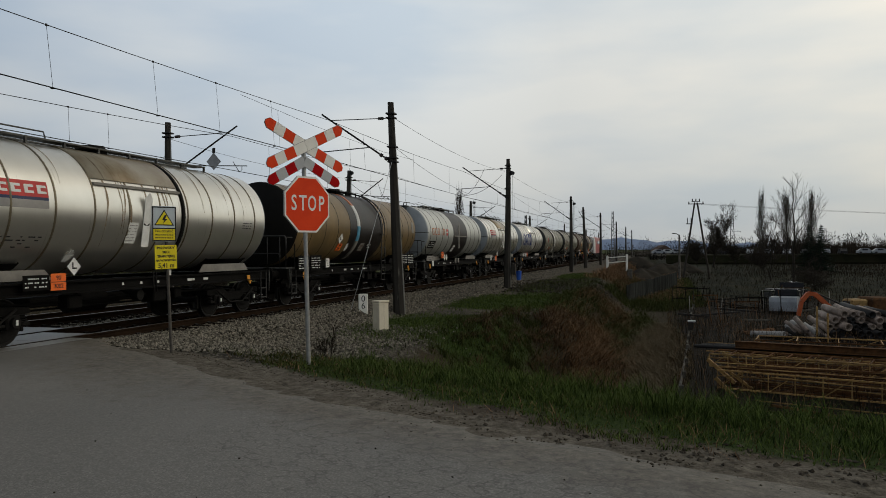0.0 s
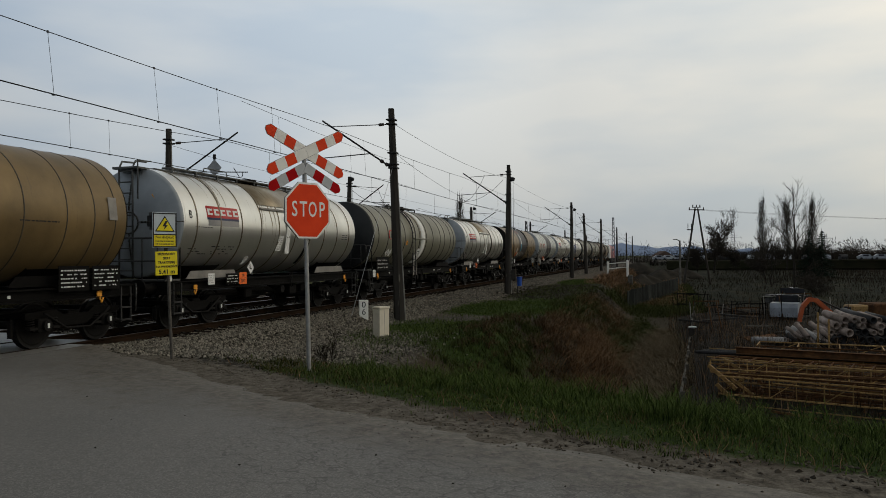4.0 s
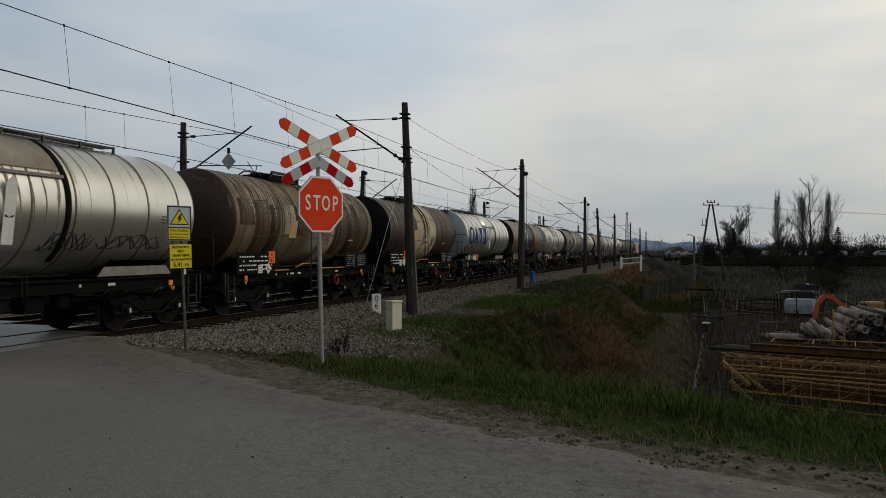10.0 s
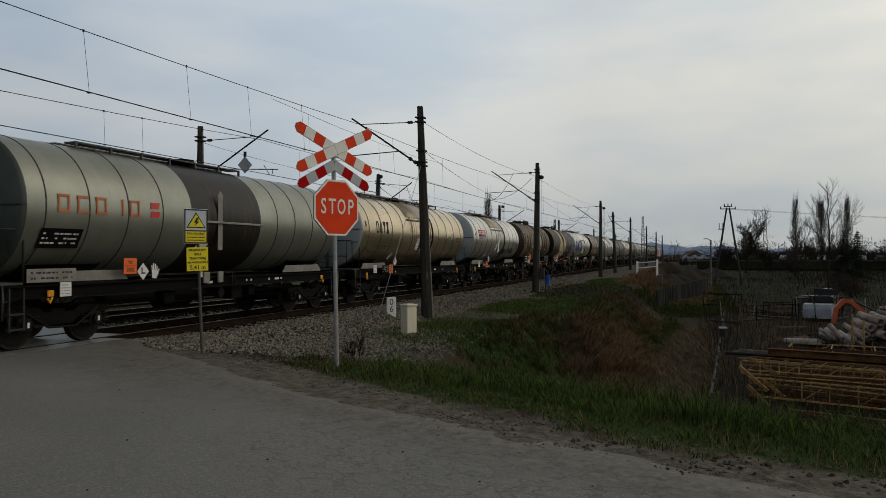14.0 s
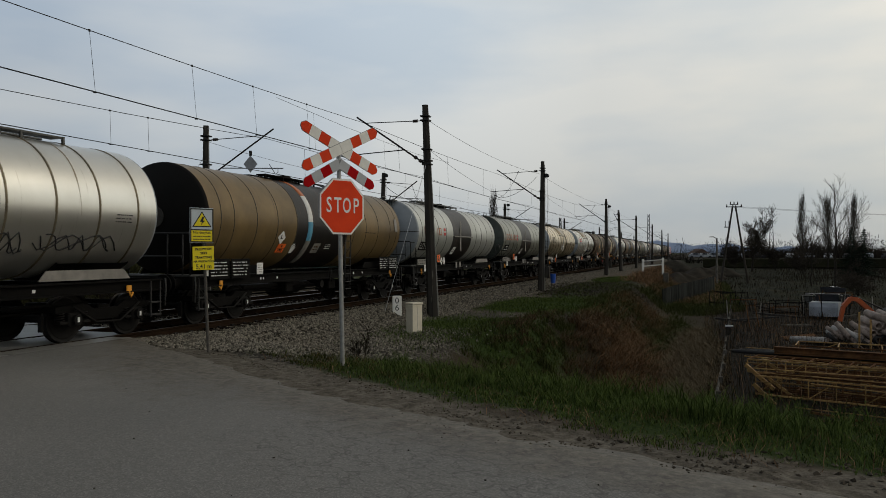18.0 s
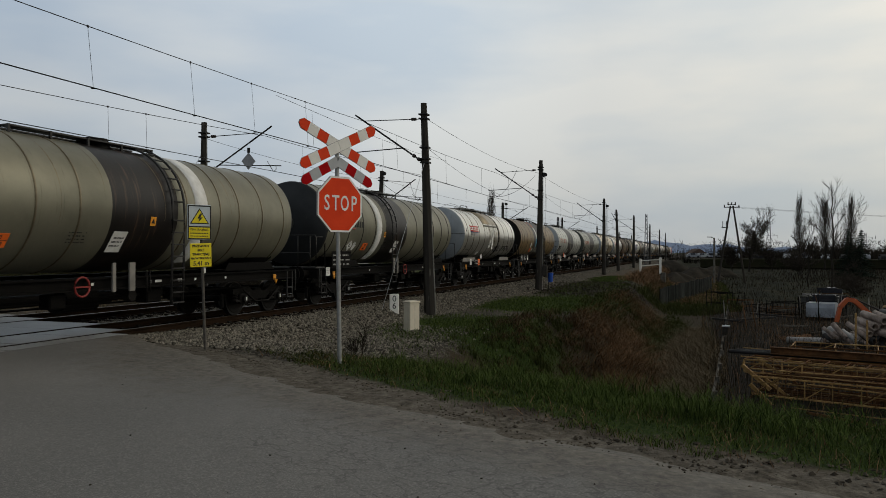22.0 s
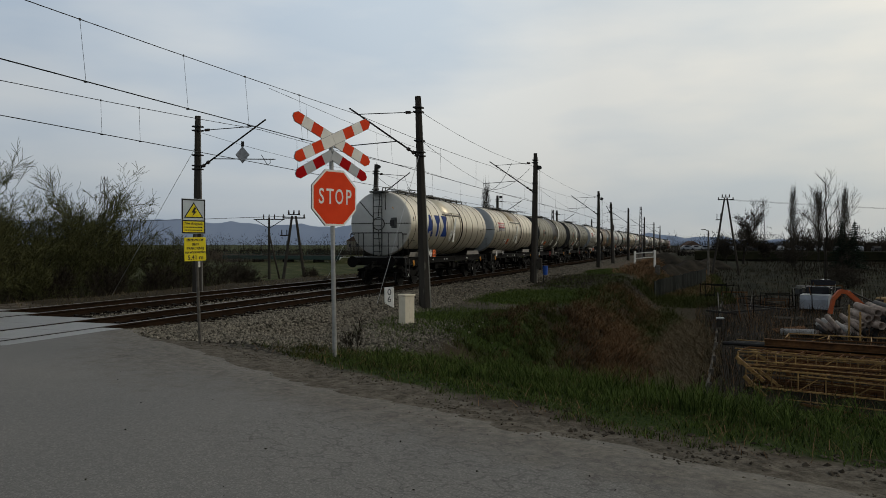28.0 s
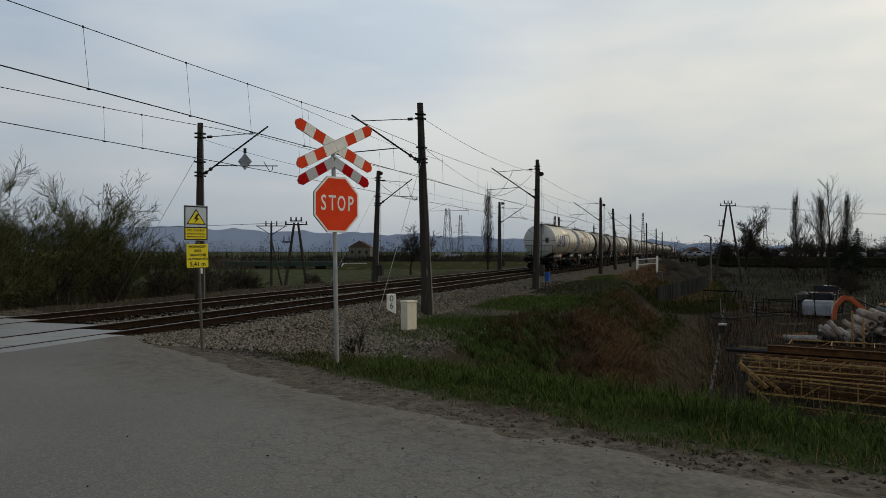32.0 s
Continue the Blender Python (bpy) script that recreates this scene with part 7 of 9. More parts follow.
sp = thing("level_crossing_sign", facing(7.13, 12.30, 0), "red and white crossbuck over a red stop sign on post", "road sign")
part("post", Shape().cyl((0, -0.3, 0), (-0.09, 3.72, 0), 0.038, n=16).cyl((-0.09, 3.72, 0), (-0.09, 3.74, 0), 0.042, n=16), M["zinc"], sp)
SPANS = ((0.0, 0.26), (0.26, 0.475), (0.475, 0.69), (0.69, 0.895))
for turn in (-22.6, 25.4):
    m = Matrix.Translation((-0.09, 3.62, 0.05 if turn < 0 else 0.066)) @ Matrix.Rotation(radians(turn), 4, "Z")
    arm = part("cross_arm", Shape().prism([(-0.83, -0.097), (0.83, -0.097), (0.90, -0.03), (0.90, 0.03), (0.83, 0.097), (-0.83, 0.097), (-0.90, 0.03), (-0.90, -0.03)], m, 0.012), M["sign_back"], sp)
    stripes(arm, m, 0.895, 0.195, SPANS, ("sign_white", "sign_red", "sign_white", "sign_red"))
for sgn in (-1, 1):
    m = Matrix.Translation((-0.11, 3.36, 0.05)) @ Matrix.Rotation(radians(-25.6 if sgn > 0 else 28.4), 4, "Z")
    poly = [(0, -0.09), (0.79, -0.09), (0.86, -0.03), (0.86, 0.03), (0.79, 0.09), (0, 0.09)]
    if sgn < 0:
        poly = [(-x, y) for x, y in poly][::-1]
    arm = part("chevron_arm", Shape().prism(poly, m, 0.012), M["sign_back"], sp)
    # shade on the lower arms is painted: darker red, and grey for white
    for (a, b), mk in zip(((0.0, 0.215), (0.215, 0.43), (0.43, 0.645), (0.645, 0.855)), ("sign_grey", "sign_red_shaded", "sign_grey", "sign_red_shaded")):
        q = [(a, -0.085), (b, -0.085), (b, 0.085), (a, 0.085)]
        if b > 0.7:
            q = [(a, -0.085), (b - 0.065, -0.085), (b, -0.03), (b, 0.03), (b - 0.065, 0.085), (a, 0.085)]
        q = [(sgn * x, y) for x, y in q]
        part("field", Shape().prism(q if sgn > 0 else q[::-1], m @ Matrix.Translation((0, 0, 0.012 + 0.002 * (sgn > 0))), 0.004), M[mk], arm)


def octagon(r):
    return [(r / math.cos(math.pi / 8) * math.cos(math.pi / 8 + i * math.pi / 4), r / math.cos(math.pi / 8) * math.sin(math.pi / 8 + i * math.pi / 4)) for i in range(8)]


om = Matrix.Translation((-0.07, 2.61, 0.05))
board = part("stop_board", Shape().prism(octagon(0.485), om, 0.03), M["sign_back"], sp, "octagonal stop board")
part("white_rim", Shape().prism(octagon(0.482), om @ Matrix.Translation((0, 0, 0.030)), 0.003), M["sign_white"], board)
part("red_field", Shape().prism(octagon(0.450), om @ Matrix.Translation((0, 0, 0.033)), 0.003), M["sign_red"], board)
for ch, dx in zip("STOP", (-0.290, -0.103, 0.096, 0.300)):
    words(ch, 0.372, M["sign_white"], board, om @ Matrix.Translation((dx, 0.010, 0.038)), "stop_letter", squeeze=0.63 if ch == "O" else 0.72, bold=0.0035)
for z in (2.35, 2.9):
    part("clamp", Shape().box((-0.06, z, 0.03), (0.16, 0.04, 0.05), 0.008), M["sign_back"], sp)

yp = thing("overhead_wire_warning_sign", facing(4.07, 12.68, 0), "two yellow warning plates on a thin grey post", "road sign")
part("post", Shape().cyl((0.03, -0.3, 0), (-0.10, 2.62, 0), 0.028, n=14), M["post_dull"], yp)
m = Matrix.Translation((-0.14, 2.335, 0.035))
b1 = part("upper_plate", Shape().box((0, 0, 0.008), (0.49, 0.67, 0.016), 0.006, None).mesh("upper_plate", M["sign_pale"]), None, yp, "white plate with a yellow lightning triangle", m=m)
rim = Shape()
for a in (-0.228, 0.228):
    rim.box((a, 0, 0.019), (0.022, 0.65, 0.004))
for b in (-0.313, 0.313, -0.085):
    rim.box((0, b, 0.019), (0.478, 0.022, 0.004))
part("black_rim", rim, M["black_ink"], b1)
part("yellow_field", Shape().box((0, -0.20, 0.0185), (0.43, 0.205, 0.003)), M["sign_yellow"], b1)
part("triangle_rim", Shape().prism([(-0.20, -0.03), (0.20, -0.03), (0, 0.27)], Matrix.Translation((0, 0, 0.017)), 0.003), M["black_ink"], b1)
part("triangle_field", Shape().prism([(-0.165, -0.010), (0.165, -0.010), (0, 0.235)], Matrix.Translation((0, 0, 0.020)), 0.003), M["sign_yellow"], b1)
part("lightning_bolt", Shape().prism([(0.01, 0.17), (0.055, 0.17), (0.015, 0.095), (0.06, 0.095), (-0.03, 0.0), (0.0, 0.07), (-0.045, 0.07)], Matrix.Translation((0, 0, 0.0235)), 0.003), M["black_ink"], b1)
words("Nie dotykać", 0.074, M["black_ink"], b1, Matrix.Translation((0, -0.135, 0.021)), "plate_lettering")
bars("small_print", b1, Matrix.Translation((0, -0.235, 0.020)), 0.37, 0.11, 2, M["black_ink"], 1.0, 3)
m = Matrix.Translation((-0.105, 1.71, 0.035)) @ Matrix.Rotation(radians(1.2), 4, "Z")
b2 = part("lower_plate", Shape().box((0, 0, 0.008), (0.445, 0.45, 0.016), 0.006).mesh("lower_plate", M["sign_yellow"]), None, yp, "yellow plate with the wire height", m=m)
for k, (tx, sz) in enumerate((("PRZEWODY", 0.064), ("SIECI", 0.064), ("TRAKCYJNEJ", 0.062), ("NA WYSOKOŚCI", 0.054), ("5,41 m", 0.118))):
    words(tx, sz, M["black_ink"], b2, Matrix.Translation((0, 0.172 - 0.078 * k - (0.02 if k == 4 else 0), 0.018)), "plate_lettering", bold=0.0016)
part("white_tag", Shape().box((0.0, 1.42, 0.0), (0.05, 0.11, 0.012), 0.003), M["sign_white"], yp)

# ---- trackside furniture ----
cb = thing("cable_cabinet", pose(4.25, 23.45, -0.80, 0, 0, 60), "cream plastic cable cabinet standing in the grass", "cabinet")
part("body", Shape().box((0, 0, 0.46), (0.40, 0.34, 0.94), 0.015), M["cabinet"], cb)
part("lid", Shape().box((0, 0, 0.965), (0.45, 0.39, 0.07), 0.02), M["cabinet"], cb, "overhanging cream lid")
part("door_seam", Shape().box((0.0, -0.173, 0.48), (0.006, 0.004, 0.80)).box((0.205, 0, 0.90), (0.004, 0.30, 0.008)), M["logo_grey"], cb)
kp = thing("distance_marker", pose(2.45, 26.4, -0.50, 0, 0, 30), "white concrete distance marker with black digits", "track marker")
part("slab", Shape().box((0, 0, 0.36), (0.34, 0.12, 0.74), 0.02), M["sign_white"], kp)
for tx, z in (("0", 0.55), ("6", 0.29)):
    words(tx, 0.32, M["black_ink"], kp, Matrix.Translation((0, -0.062, z)) @ pose(0, 0, 0, 90, 0, 0), "digit")
bn = thing("litter_bin", pose(3.45, 51.5, -0.78), "small blue plastic bin on a thin post", "bin")
part("post", Shape().cyl((0, 0, -0.1), (0, 0, 1.15), 0.03, n=10), M["catenary"], bn)
part("body", Shape().cyl((0.12, 0, 0.55), (0.12, 0, 1.12), 0.15, 0.19, 14).cyl((0.12, 0, 1.12), (0.12, 0, 1.17), 0.20, n=14), M["blue_plastic"], bn)
st_ = thing("stake", pose(6.5, 15.2, float(height(6.5, 15.2)), 0, 0, 20), "short dark leaning wooden stake", "stake")
part("stick", Shape().tube([(0, 0, -0.1), (0.10, 0.05, 0.25), (0.24, 0.08, 0.50)], 0.022, 6), M["old_wood"], st_)
bg = thing("plastic_scrap", pose(9.35, 14.2, float(height(9.35, 14.2)) + 0.10, 0, 0, 30), "torn white plastic scrap caught in the grass", "litter")
part("scrap", Shape().add([(0, 0, 0), (0.10, 0.02, 0.10), (0.06, 0.05, 0.24), (0.13, -0.02, 0.30), (0.02, 0.03, 0.16), (-0.04, 0.0, 0.06), (0.05, -0.04, 0.12)], [(0, 1, 6), (1, 2, 6), (2, 3, 6), (3, 4, 6), (4, 5, 6), (5, 0, 6), (0, 5, 4), (1, 0, 4), (2, 1, 4), (3, 2, 4)]), M["white_paint"], bg)

# parapet of the small bridge over the ditch
pp = thing("bridge_parapet", pose(6.1, 97.8, -0.75, 0, 0, 0), "white concrete bridge parapet with two rails", "parapet")
for x, z0, z1 in ((0.0, 0.2, 1.76), (2.35, -0.1, 1.92)):
    part("pillar", Shape().box((x, 0, (z0 + z1) / 2), (0.26, 0.26, z1 - z0), 0.03), M["sign_white"], pp)
for z in (1.0, 1.62):
    part("rail", Shape().beam((0.1, 0, z - 0.12), (2.3, 0, z + 0.08), 0.08, 0.10), M["sign_white"], pp)
part("abutment", Shape().box((2.7, -0.3, -0.5), (0.6, 0.8, 1.2), 0.05), M["post_concrete"], pp)


def lattice_mast(x, y, z0, h, w, name="lattice_mast", label="pale lattice steel mast beside the railway", arms=()):
    """Four tapering legs with crossed bracing; arms of (height, half width)."""
    t = thing(name, pose(x, y, z0), label, "pylon", "lattice masts")
    s = 0.035 + 0.014 * w
    n = max(4, int(h / (w * 1.1)))
    def leg(i, z):
        k = w / 2 * (1 - 0.62 * z / h)
        return Vector((k * (1 if i in (0, 3) else -1), k * (1 if i < 2 else -1), z))
    for i in range(4):
        part("leg", Shape().beam(leg(i, 0), leg(i, h), s * 1.5, s * 1.5), M["pylon"], t)
    br = Shape()
    for j in range(n):
        z0_, z1_ = h * j / n, h * (j + 1) / n
        for i in range(4):
            br.beam(leg(i, z0_), leg((i + 1) % 4, z1_), s, s)
            br.beam(leg((i + 1) % 4, z0_), leg(i, z1_), s, s)
    part("bracing", br, M["pylon"], t)
    for z, hw in arms:
        a = Shape().beam((-hw, 0, z), (hw, 0, z), s * 1.6, s * 1.6).beam((-hw, 0, z), (0, 0, z + hw * 0.35), s, s).beam((hw, 0, z), (0, 0, z + hw * 0.35), s, s)
        for k in (-1, 1):
            a.beam((k * hw * 0.96, 0, z), (k * hw * 0.96, 0, z - hw * 0.25), s, s)
        part("cross_arm", a, M["pylon"], t)
    return t


lattice_mast(3.4, 150, -0.8, 9.8, 0.7)
lattice_mast(-3.3 - 4.5, 119, -0.5, 7.7, 0.6)
PYLON = "grey lattice power pylon far beyond the fields"
lattice_mast(-88, 314, -1, 21, 4.0, "power_pylon", PYLON, ((20.0, 9.5),))
lattice_mast(-109, 402, -1, 22.5, 3.0, "power_pylon", PYLON, ((9.5, 6.5), (13.0, 4.5), (16.5, 3.0)))
lattice_mast(-253, 299, -1, 35, 5.0, "power_pylon", PYLON, ((25.0, 9.0), (30, 5.0)))
lattice_mast(51.5, 498, -1, 23, 3.0, "power_pylon", PYLON, ((9, 8.0), (13, 5.0)))
lattice_mast(137, 689, -1, 19, 3.5, "power_pylon", PYLON, ((12, 7.0), (15, 5.0)))


def a_pole(x, y, z0, h, spread, turn, label="timber A-frame power pole with insulators"):
    t = thing("power_pole", pose(x, y, z0, 0, 0, turn), label, "power pole", "power poles")
    for sx in (-1, 1):
        part("leg", Shape().cyl((sx * spread, 0, -0.2), (sx * 0.18, 0, h), 0.17, 0.11, 10), M["old_wood"] if sx > 0 else M["mast"], t)
    part("cross_bar", Shape().beam((-spread * 0.55, 0, h * 0.45), (spread * 0.55, 0, h * 0.45), 0.14, 0.12), M["old_wood"], t)
    part("cross_arm", Shape().beam((-1.1, 0, h - 0.2), (1.1, 0, h - 0.2), 0.12, 0.12).beam((-0.6, 0, h + 0.15), (0.6, 0, h + 0.15), 0.1, 0.1), M["catenary"], t)
    for x_ in (-1.0, -0.5, 0.0, 0.5, 1.0):
        part("insulator", Shape().cyl((x_, 0, h - 0.14 if abs(x_) > 0.7 else h + 0.2), (x_, 0, h + 0.16 if abs(x_) > 0.7 else h + 0.55), 0.09, 0.06, 8), M["porcelain"], t)
    part("switch_gear", Shape().box((-0.9, 0.1, h * 0.72), (0.9, 0.3, 0.12), 0.02).beam((-1.2, 0.1, h * 0.72), (-1.2, 0.1, h * 0.80), 0.08, 0.08).beam((-0.7, 0.1, h * 0.72), (-0.7, 0.1, h * 0.80), 0.08, 0.08), M["catenary"], t)
    return t


a_pole(17.3, 118, -2.5, 11.0, 1.9, 12)
a_pole(-24.2, 67.5, -2.2, 6.8, 1.15, 20)
tp = thing("power_pole", pose(-32.0, 76.0, -2.2, 0, 0, 20), "pale concrete power pole with a wide crossarm", "power pole", "power poles")
part("pole", Shape().cyl((0, 0, -0.2), (0, 0, 7.0), 0.17, 0.11, 10), M["mast"], tp)
part("cross_arm", Shape().beam((-1.7, 0, 6.8), (1.7, 0, 6.8), 0.12, 0.1).beam((-1.6, 0, 6.8), (0, 0, 5.8), 0.07, 0.07).beam((1.6, 0, 6.8), (0, 0, 5.8), 0.07, 0.07), M["catenary"], tp)
for x_ in (-0.6, 0.0, 0.6):
    part("insulator", Shape().cyl((x_, 0, 6.85), (x_, 0, 7.35), 0.08, 0.06, 8), M["porcelain"], tp)
part("stay", Shape().tube([(0.05, 0, 5.0), (1.3, -0.6, 0.0)], 0.10, 8), M["old_wood"], tp)
pl = thing("power_line", pose(0, 0, 0), "thin power cables strung between the field poles", "cable")
for k in (-1.0, 0.0, 1.0):
    part("cable", Shape().tube(sag(20, 67.5, 4.4, 4.6, 1.2, x0=-130 + k, x1=-24.2 + k), 0.007, 4), M["wire"], pl)
    part("cable", Shape().tube(sag(118, 210, 8.3, 9.0, 1.5, x0=17.3 + k, x1=140 + k), 0.010, 4), M["wire"], pl)

# ---- scrap yard below the bank ----
def frame_girder(x0, y0, x1, y1, z0, z1, depth, bays, mats=("yellow_steel", "rust_steel"), label="long rusty yellow lattice girder lying in the yard", open_end=True):
    """A box lattice girder: four chords, posts and diagonals."""
    L = math.hypot(x1 - x0, y1 - y0)
    t = thing("lattice_girder", pose(x0, y0, z0, 0, 0, math.degrees(math.atan2(y1 - y0, x1 - x0))), label, "steel girder", "girders in the yard")
    h = z1 - z0
    chord = Shape().box((L / 2, 0, 0), (L, 0.046, 0.046), 0.006)
    cm = [chord.mesh("chord", M[k]) for k in mats]
    for i, (dy, dz) in enumerate(((0, 0), (0, h), (depth, 0), (depth, h))):
        part("chord", cm[0 if i < 2 else 1], None, t, m=pose(0, dy, dz))
    post = Shape().box((0, 0, h / 2), (0.032, 0.032, h), 0.004)
    pm = [post.mesh("post", M[k]) for k in mats]
    for j in range(bays + 1):
        x = L * j / bays
        for i, dy in enumerate((0, depth)):
            part("post", pm[i], None, t, m=pose(x, dy, 0))
        part("tie", Shape().beam((x, 0, h), (x, depth, h), 0.03, 0.03), M[mats[1]], t)
        if j < bays and j % 2 == 0:
            for i, dy in enumerate((0, depth)):
                part("diagonal", Shape().beam((x, dy, 0), (x + L / bays, dy, h), 0.028, 0.028), M[mats[i]], t)
    if open_end:
        part("end_brace", Shape().beam((-0.05, -0.03, h * 0.55), (0.75, -0.03, -0.45), 0.10, 0.10), M[mats[0]], t, "pale slanting brace")
        part("end_brace", Shape().beam((0.1, depth, h * 0.7), (0.9, depth, -0.2), 0.08, 0.08), M[mats[0]], t)
    return t


frame_girder(14.55, 24.2, 22.6, 21.5, -2.30, -1.78, 0.9, 12)
frame_girder(14.35, 24.6, 22.4, 21.9, -1.72, -1.36, 1.1, 16)
frame_girder(15.0, 25.6, 23.0, 23.4, -2.35, -1.50, 1.3, 7, ("rust_steel", "yellow_steel"))
frame_girder(14.6, 25.0, 24.0, 22.4, -2.75, -2.40, 1.4, 10, ("rust_steel", "rust_steel"), "rusty lattice girder at the bottom of a stack")
frame_girder(16.3, 31.0, 24.5, 29.5, -2.2, -1.62, 1.6, 6, ("rust_steel", "yellow_steel"))
frame_girder(16.0, 29.0, 24.3, 27.2, -2.5, -1.85, 1.5, 6, ("yellow_steel", "rust_steel"), open_end=False)
bm_ = thing("steel_beam", pose(14.3, 25.9, -1.34, 0, 0, -16), "rusty orange steel beam on the girder stack", "steel beam")
part("flange", Shape().box((4.4, 0.5, 0.0), (7.2, 0.22, 0.02), 0.004).box((4.4, 0.5, 0.2), (7.2, 0.22, 0.02), 0.004), M["rust_steel"], bm_)
part("web", Shape().box((4.4, 0.5, 0.1), (7.2, 0.02, 0.19)), M["rust_steel"], bm_)
pb = thing("pipe_bundle", pose(14.0, 26.6, -1.42, 0, 0, -14), "bundle of thin black pipes on the girder stack", "pipes")
for k in range(4):
    part("pipe", Shape().cyl((0.2 * k, 0.12 * k, 0.05 + 0.02 * (k % 2)), (6.5 + 0.3 * k, 0.12 * k, 0.05), 0.06, n=10), M["pipe_black"], pb)
# loose timbers and low scrap along the fence foot
rs = random.Random(4)
for k in range(9):
    x, y = 15.0 + rs.uniform(0, 6), 19.4 + rs.uniform(0, 3.2)
    sc = thing("scrap_bar", pose(x, y, float(height(x, y)) + 0.06, rs.uniform(-3, 3), rs.uniform(-8, 8), rs.uniform(-40, 10)), "loose rusty bar lying in dry weeds", "scrap metal", "loose scrap bars")
    part("bar", Shape().box((0, 0, 0), (rs.uniform(1.2, 3.0), 0.07, 0.07), 0.01), M[rs.choice(("rust_steel", "old_wood", "yellow_steel"))], sc)


for k in range(46):
    x, y = 14.5 + rs.uniform(0, 1.2), 23.0 + rs.uniform(0, 8.5)
    lb = thing("long_bar", pose(x, y, -2.55 + rs.uniform(0.0, 1.2), 0, rs.uniform(-1.5, 1.5), -17 + rs.uniform(-7, 5)), "long thin rusty bar on the girder stack", "steel bar", "long bars")
    part("bar", Shape().box((4.2, 0, 0), (rs.uniform(6.5, 9.0), 0.032, 0.032), 0.006), M[rs.choice(("rust_steel", "rust_steel", "yellow_steel"))], lb)


def open_pipe(parent, a, b, r, mat_key, wall=0.04):
    """A hollow pipe with a visible wall."""
    a, b = Vector(a), Vector(b)
    n = 18
    q = (b - a).to_track_quat("Z", "Y").to_matrix()
    ring = [q @ Vector((math.cos(2 * math.pi * i / n), math.sin(2 * math.pi * i / n), 0)) for i in range(n)]
    s = Shape()
    vs = [a + r * p for p in ring] + [b + r * p for p in ring] + [a + (r - wall) * p for p in ring] + [b + (r - wall) * p for p in ring]
    f = []
    for i in range(n):
        j = (i + 1) % n
        f += [(i, j, n + j, n + i), (2 * n + j, 2 * n + i, 3 * n + i, 3 * n + j), (j, i, 2 * n + i, 2 * n + j), (n + i, n + j, 3 * n + j, 3 * n + i)]
    s.add(vs, f, True)
    part("pipe", s, M[mat_key], parent)


pk = thing("pipe_stack", pose(19.3, 38.6, -2.58, 0, 0, 4), "stack of pale and black plastic pipes between yellow stakes", "pipes")
for z, cnt, off, dark in ((0.17, 11, 0.85, 1.0), (0.48, 11, 0.75, 0.95), (0.79, 9, 0.95, 0.6), (1.08, 8, 1.2, 0.35), (1.35, 6, 1.6, 0.2)):
    for i in range(cnt):
        x, r = off + 0.37 * i + rs.uniform(-0.04, 0.04), rs.uniform(0.12, 0.18)
        y0 = rs.uniform(-0.35, 0.2) + 0.25 * z
        open_pipe(pk, (x, y0, z), (x - rs.uniform(0.2, 0.6), y0 + rs.uniform(1.6, 2.6), z + rs.uniform(0.05, 0.25)), r, "pipe_black" if rs.random() < dark else "pipe_white")
for i in range(15):
    x, z = rs.uniform(-0.5, 0.9), rs.uniform(0.10, 0.70)
    y0 = rs.uniform(-0.6, 0.1)
    open_pipe(pk, (x, y0, z), (x - rs.uniform(0.3, 0.9), y0 + rs.uniform(0.5, 1.4), z + rs.uniform(0.15, 0.6)), rs.uniform(0.08, 0.14), rs.choice(("pipe_white", "pipe_white", "pipe_black", "logo_grey")))
for x, h in ((0.25, 1.75), (0.70, 1.45), (4.0, 1.7), (4.5, 1.6)):
    part("stake", Shape().box((x, -0.62, h / 2), (0.075, 0.075, h), 0.01), M["yellow_steel"], pk, "rusty yellow stake")
part("cross_beam", Shape().box((4.6, -0.62, 0.9), (1.8, 0.08, 0.10), 0.01), M["yellow_steel"], pk)
ph = thing("pipe_heap", pose(18.2, 38.9, -2.52, 0, 0, 20), "loose heap of pale pipe ends in dark weeds", "pipes")
for k in range(9):
    a = rs.uniform(-0.9, 0.9)
    x, z = rs.uniform(-0.3, 1.4), rs.uniform(0.10, 0.42)
    open_pipe(ph, (x, rs.uniform(-0.5, 0.4), z), (x - 0.8 * math.sin(a) - 0.4, 0.5 + rs.uniform(0, 0.6), z * 0.7), rs.uniform(0.08, 0.16), rs.choice(("pipe_white", "logo_grey", "pipe_black")))
rp = thing("sheet_metal", pose(17.6, 41.5, -2.35, 8, -6, 10), "flat faded red panel lying on the scrap heap", "scrap metal")
part("sheet", Shape().box((0, 0, 0), (1.5, 0.7, 0.06), 0.01), M["rust_steel"], rp)

dg = thing("excavator", pose(21.5, 49.0, -2.60, 0, 0, 20), "old orange excavator with a bent boom behind the pipes", "excavator")
part("boom", Shape().beam((-1.15, 0, 0.50), (-0.95, 0, 1.35), 0.17, 0.20).beam((-0.95, 0, 1.35), (-0.55, 0, 1.78), 0.18, 0.24).beam((-0.55, 0, 1.78), (-0.15, 0, 1.72), 0.18, 0.24).beam((-0.15, 0, 1.72), (1.2, 0, 0.55), 0.18, 0.26), M["digger"], dg, "bent orange boom")
part("ram", Shape().cyl((-0.1, 0.2, 1.85), (1.9, 0.2, 0.95), 0.05, n=10), M["pipe_black"], dg)
part("bucket_link", Shape().cyl((-1.15, 0, 0.5), (-1.12, 0, 0.0), 0.04, n=8), M["skirt"], dg)
part("cab", Shape().box((2.5, 0.4, 1.0), (1.0, 1.0, 0.8), 0.08), M["yellow_steel"], dg, "dull yellow cab")
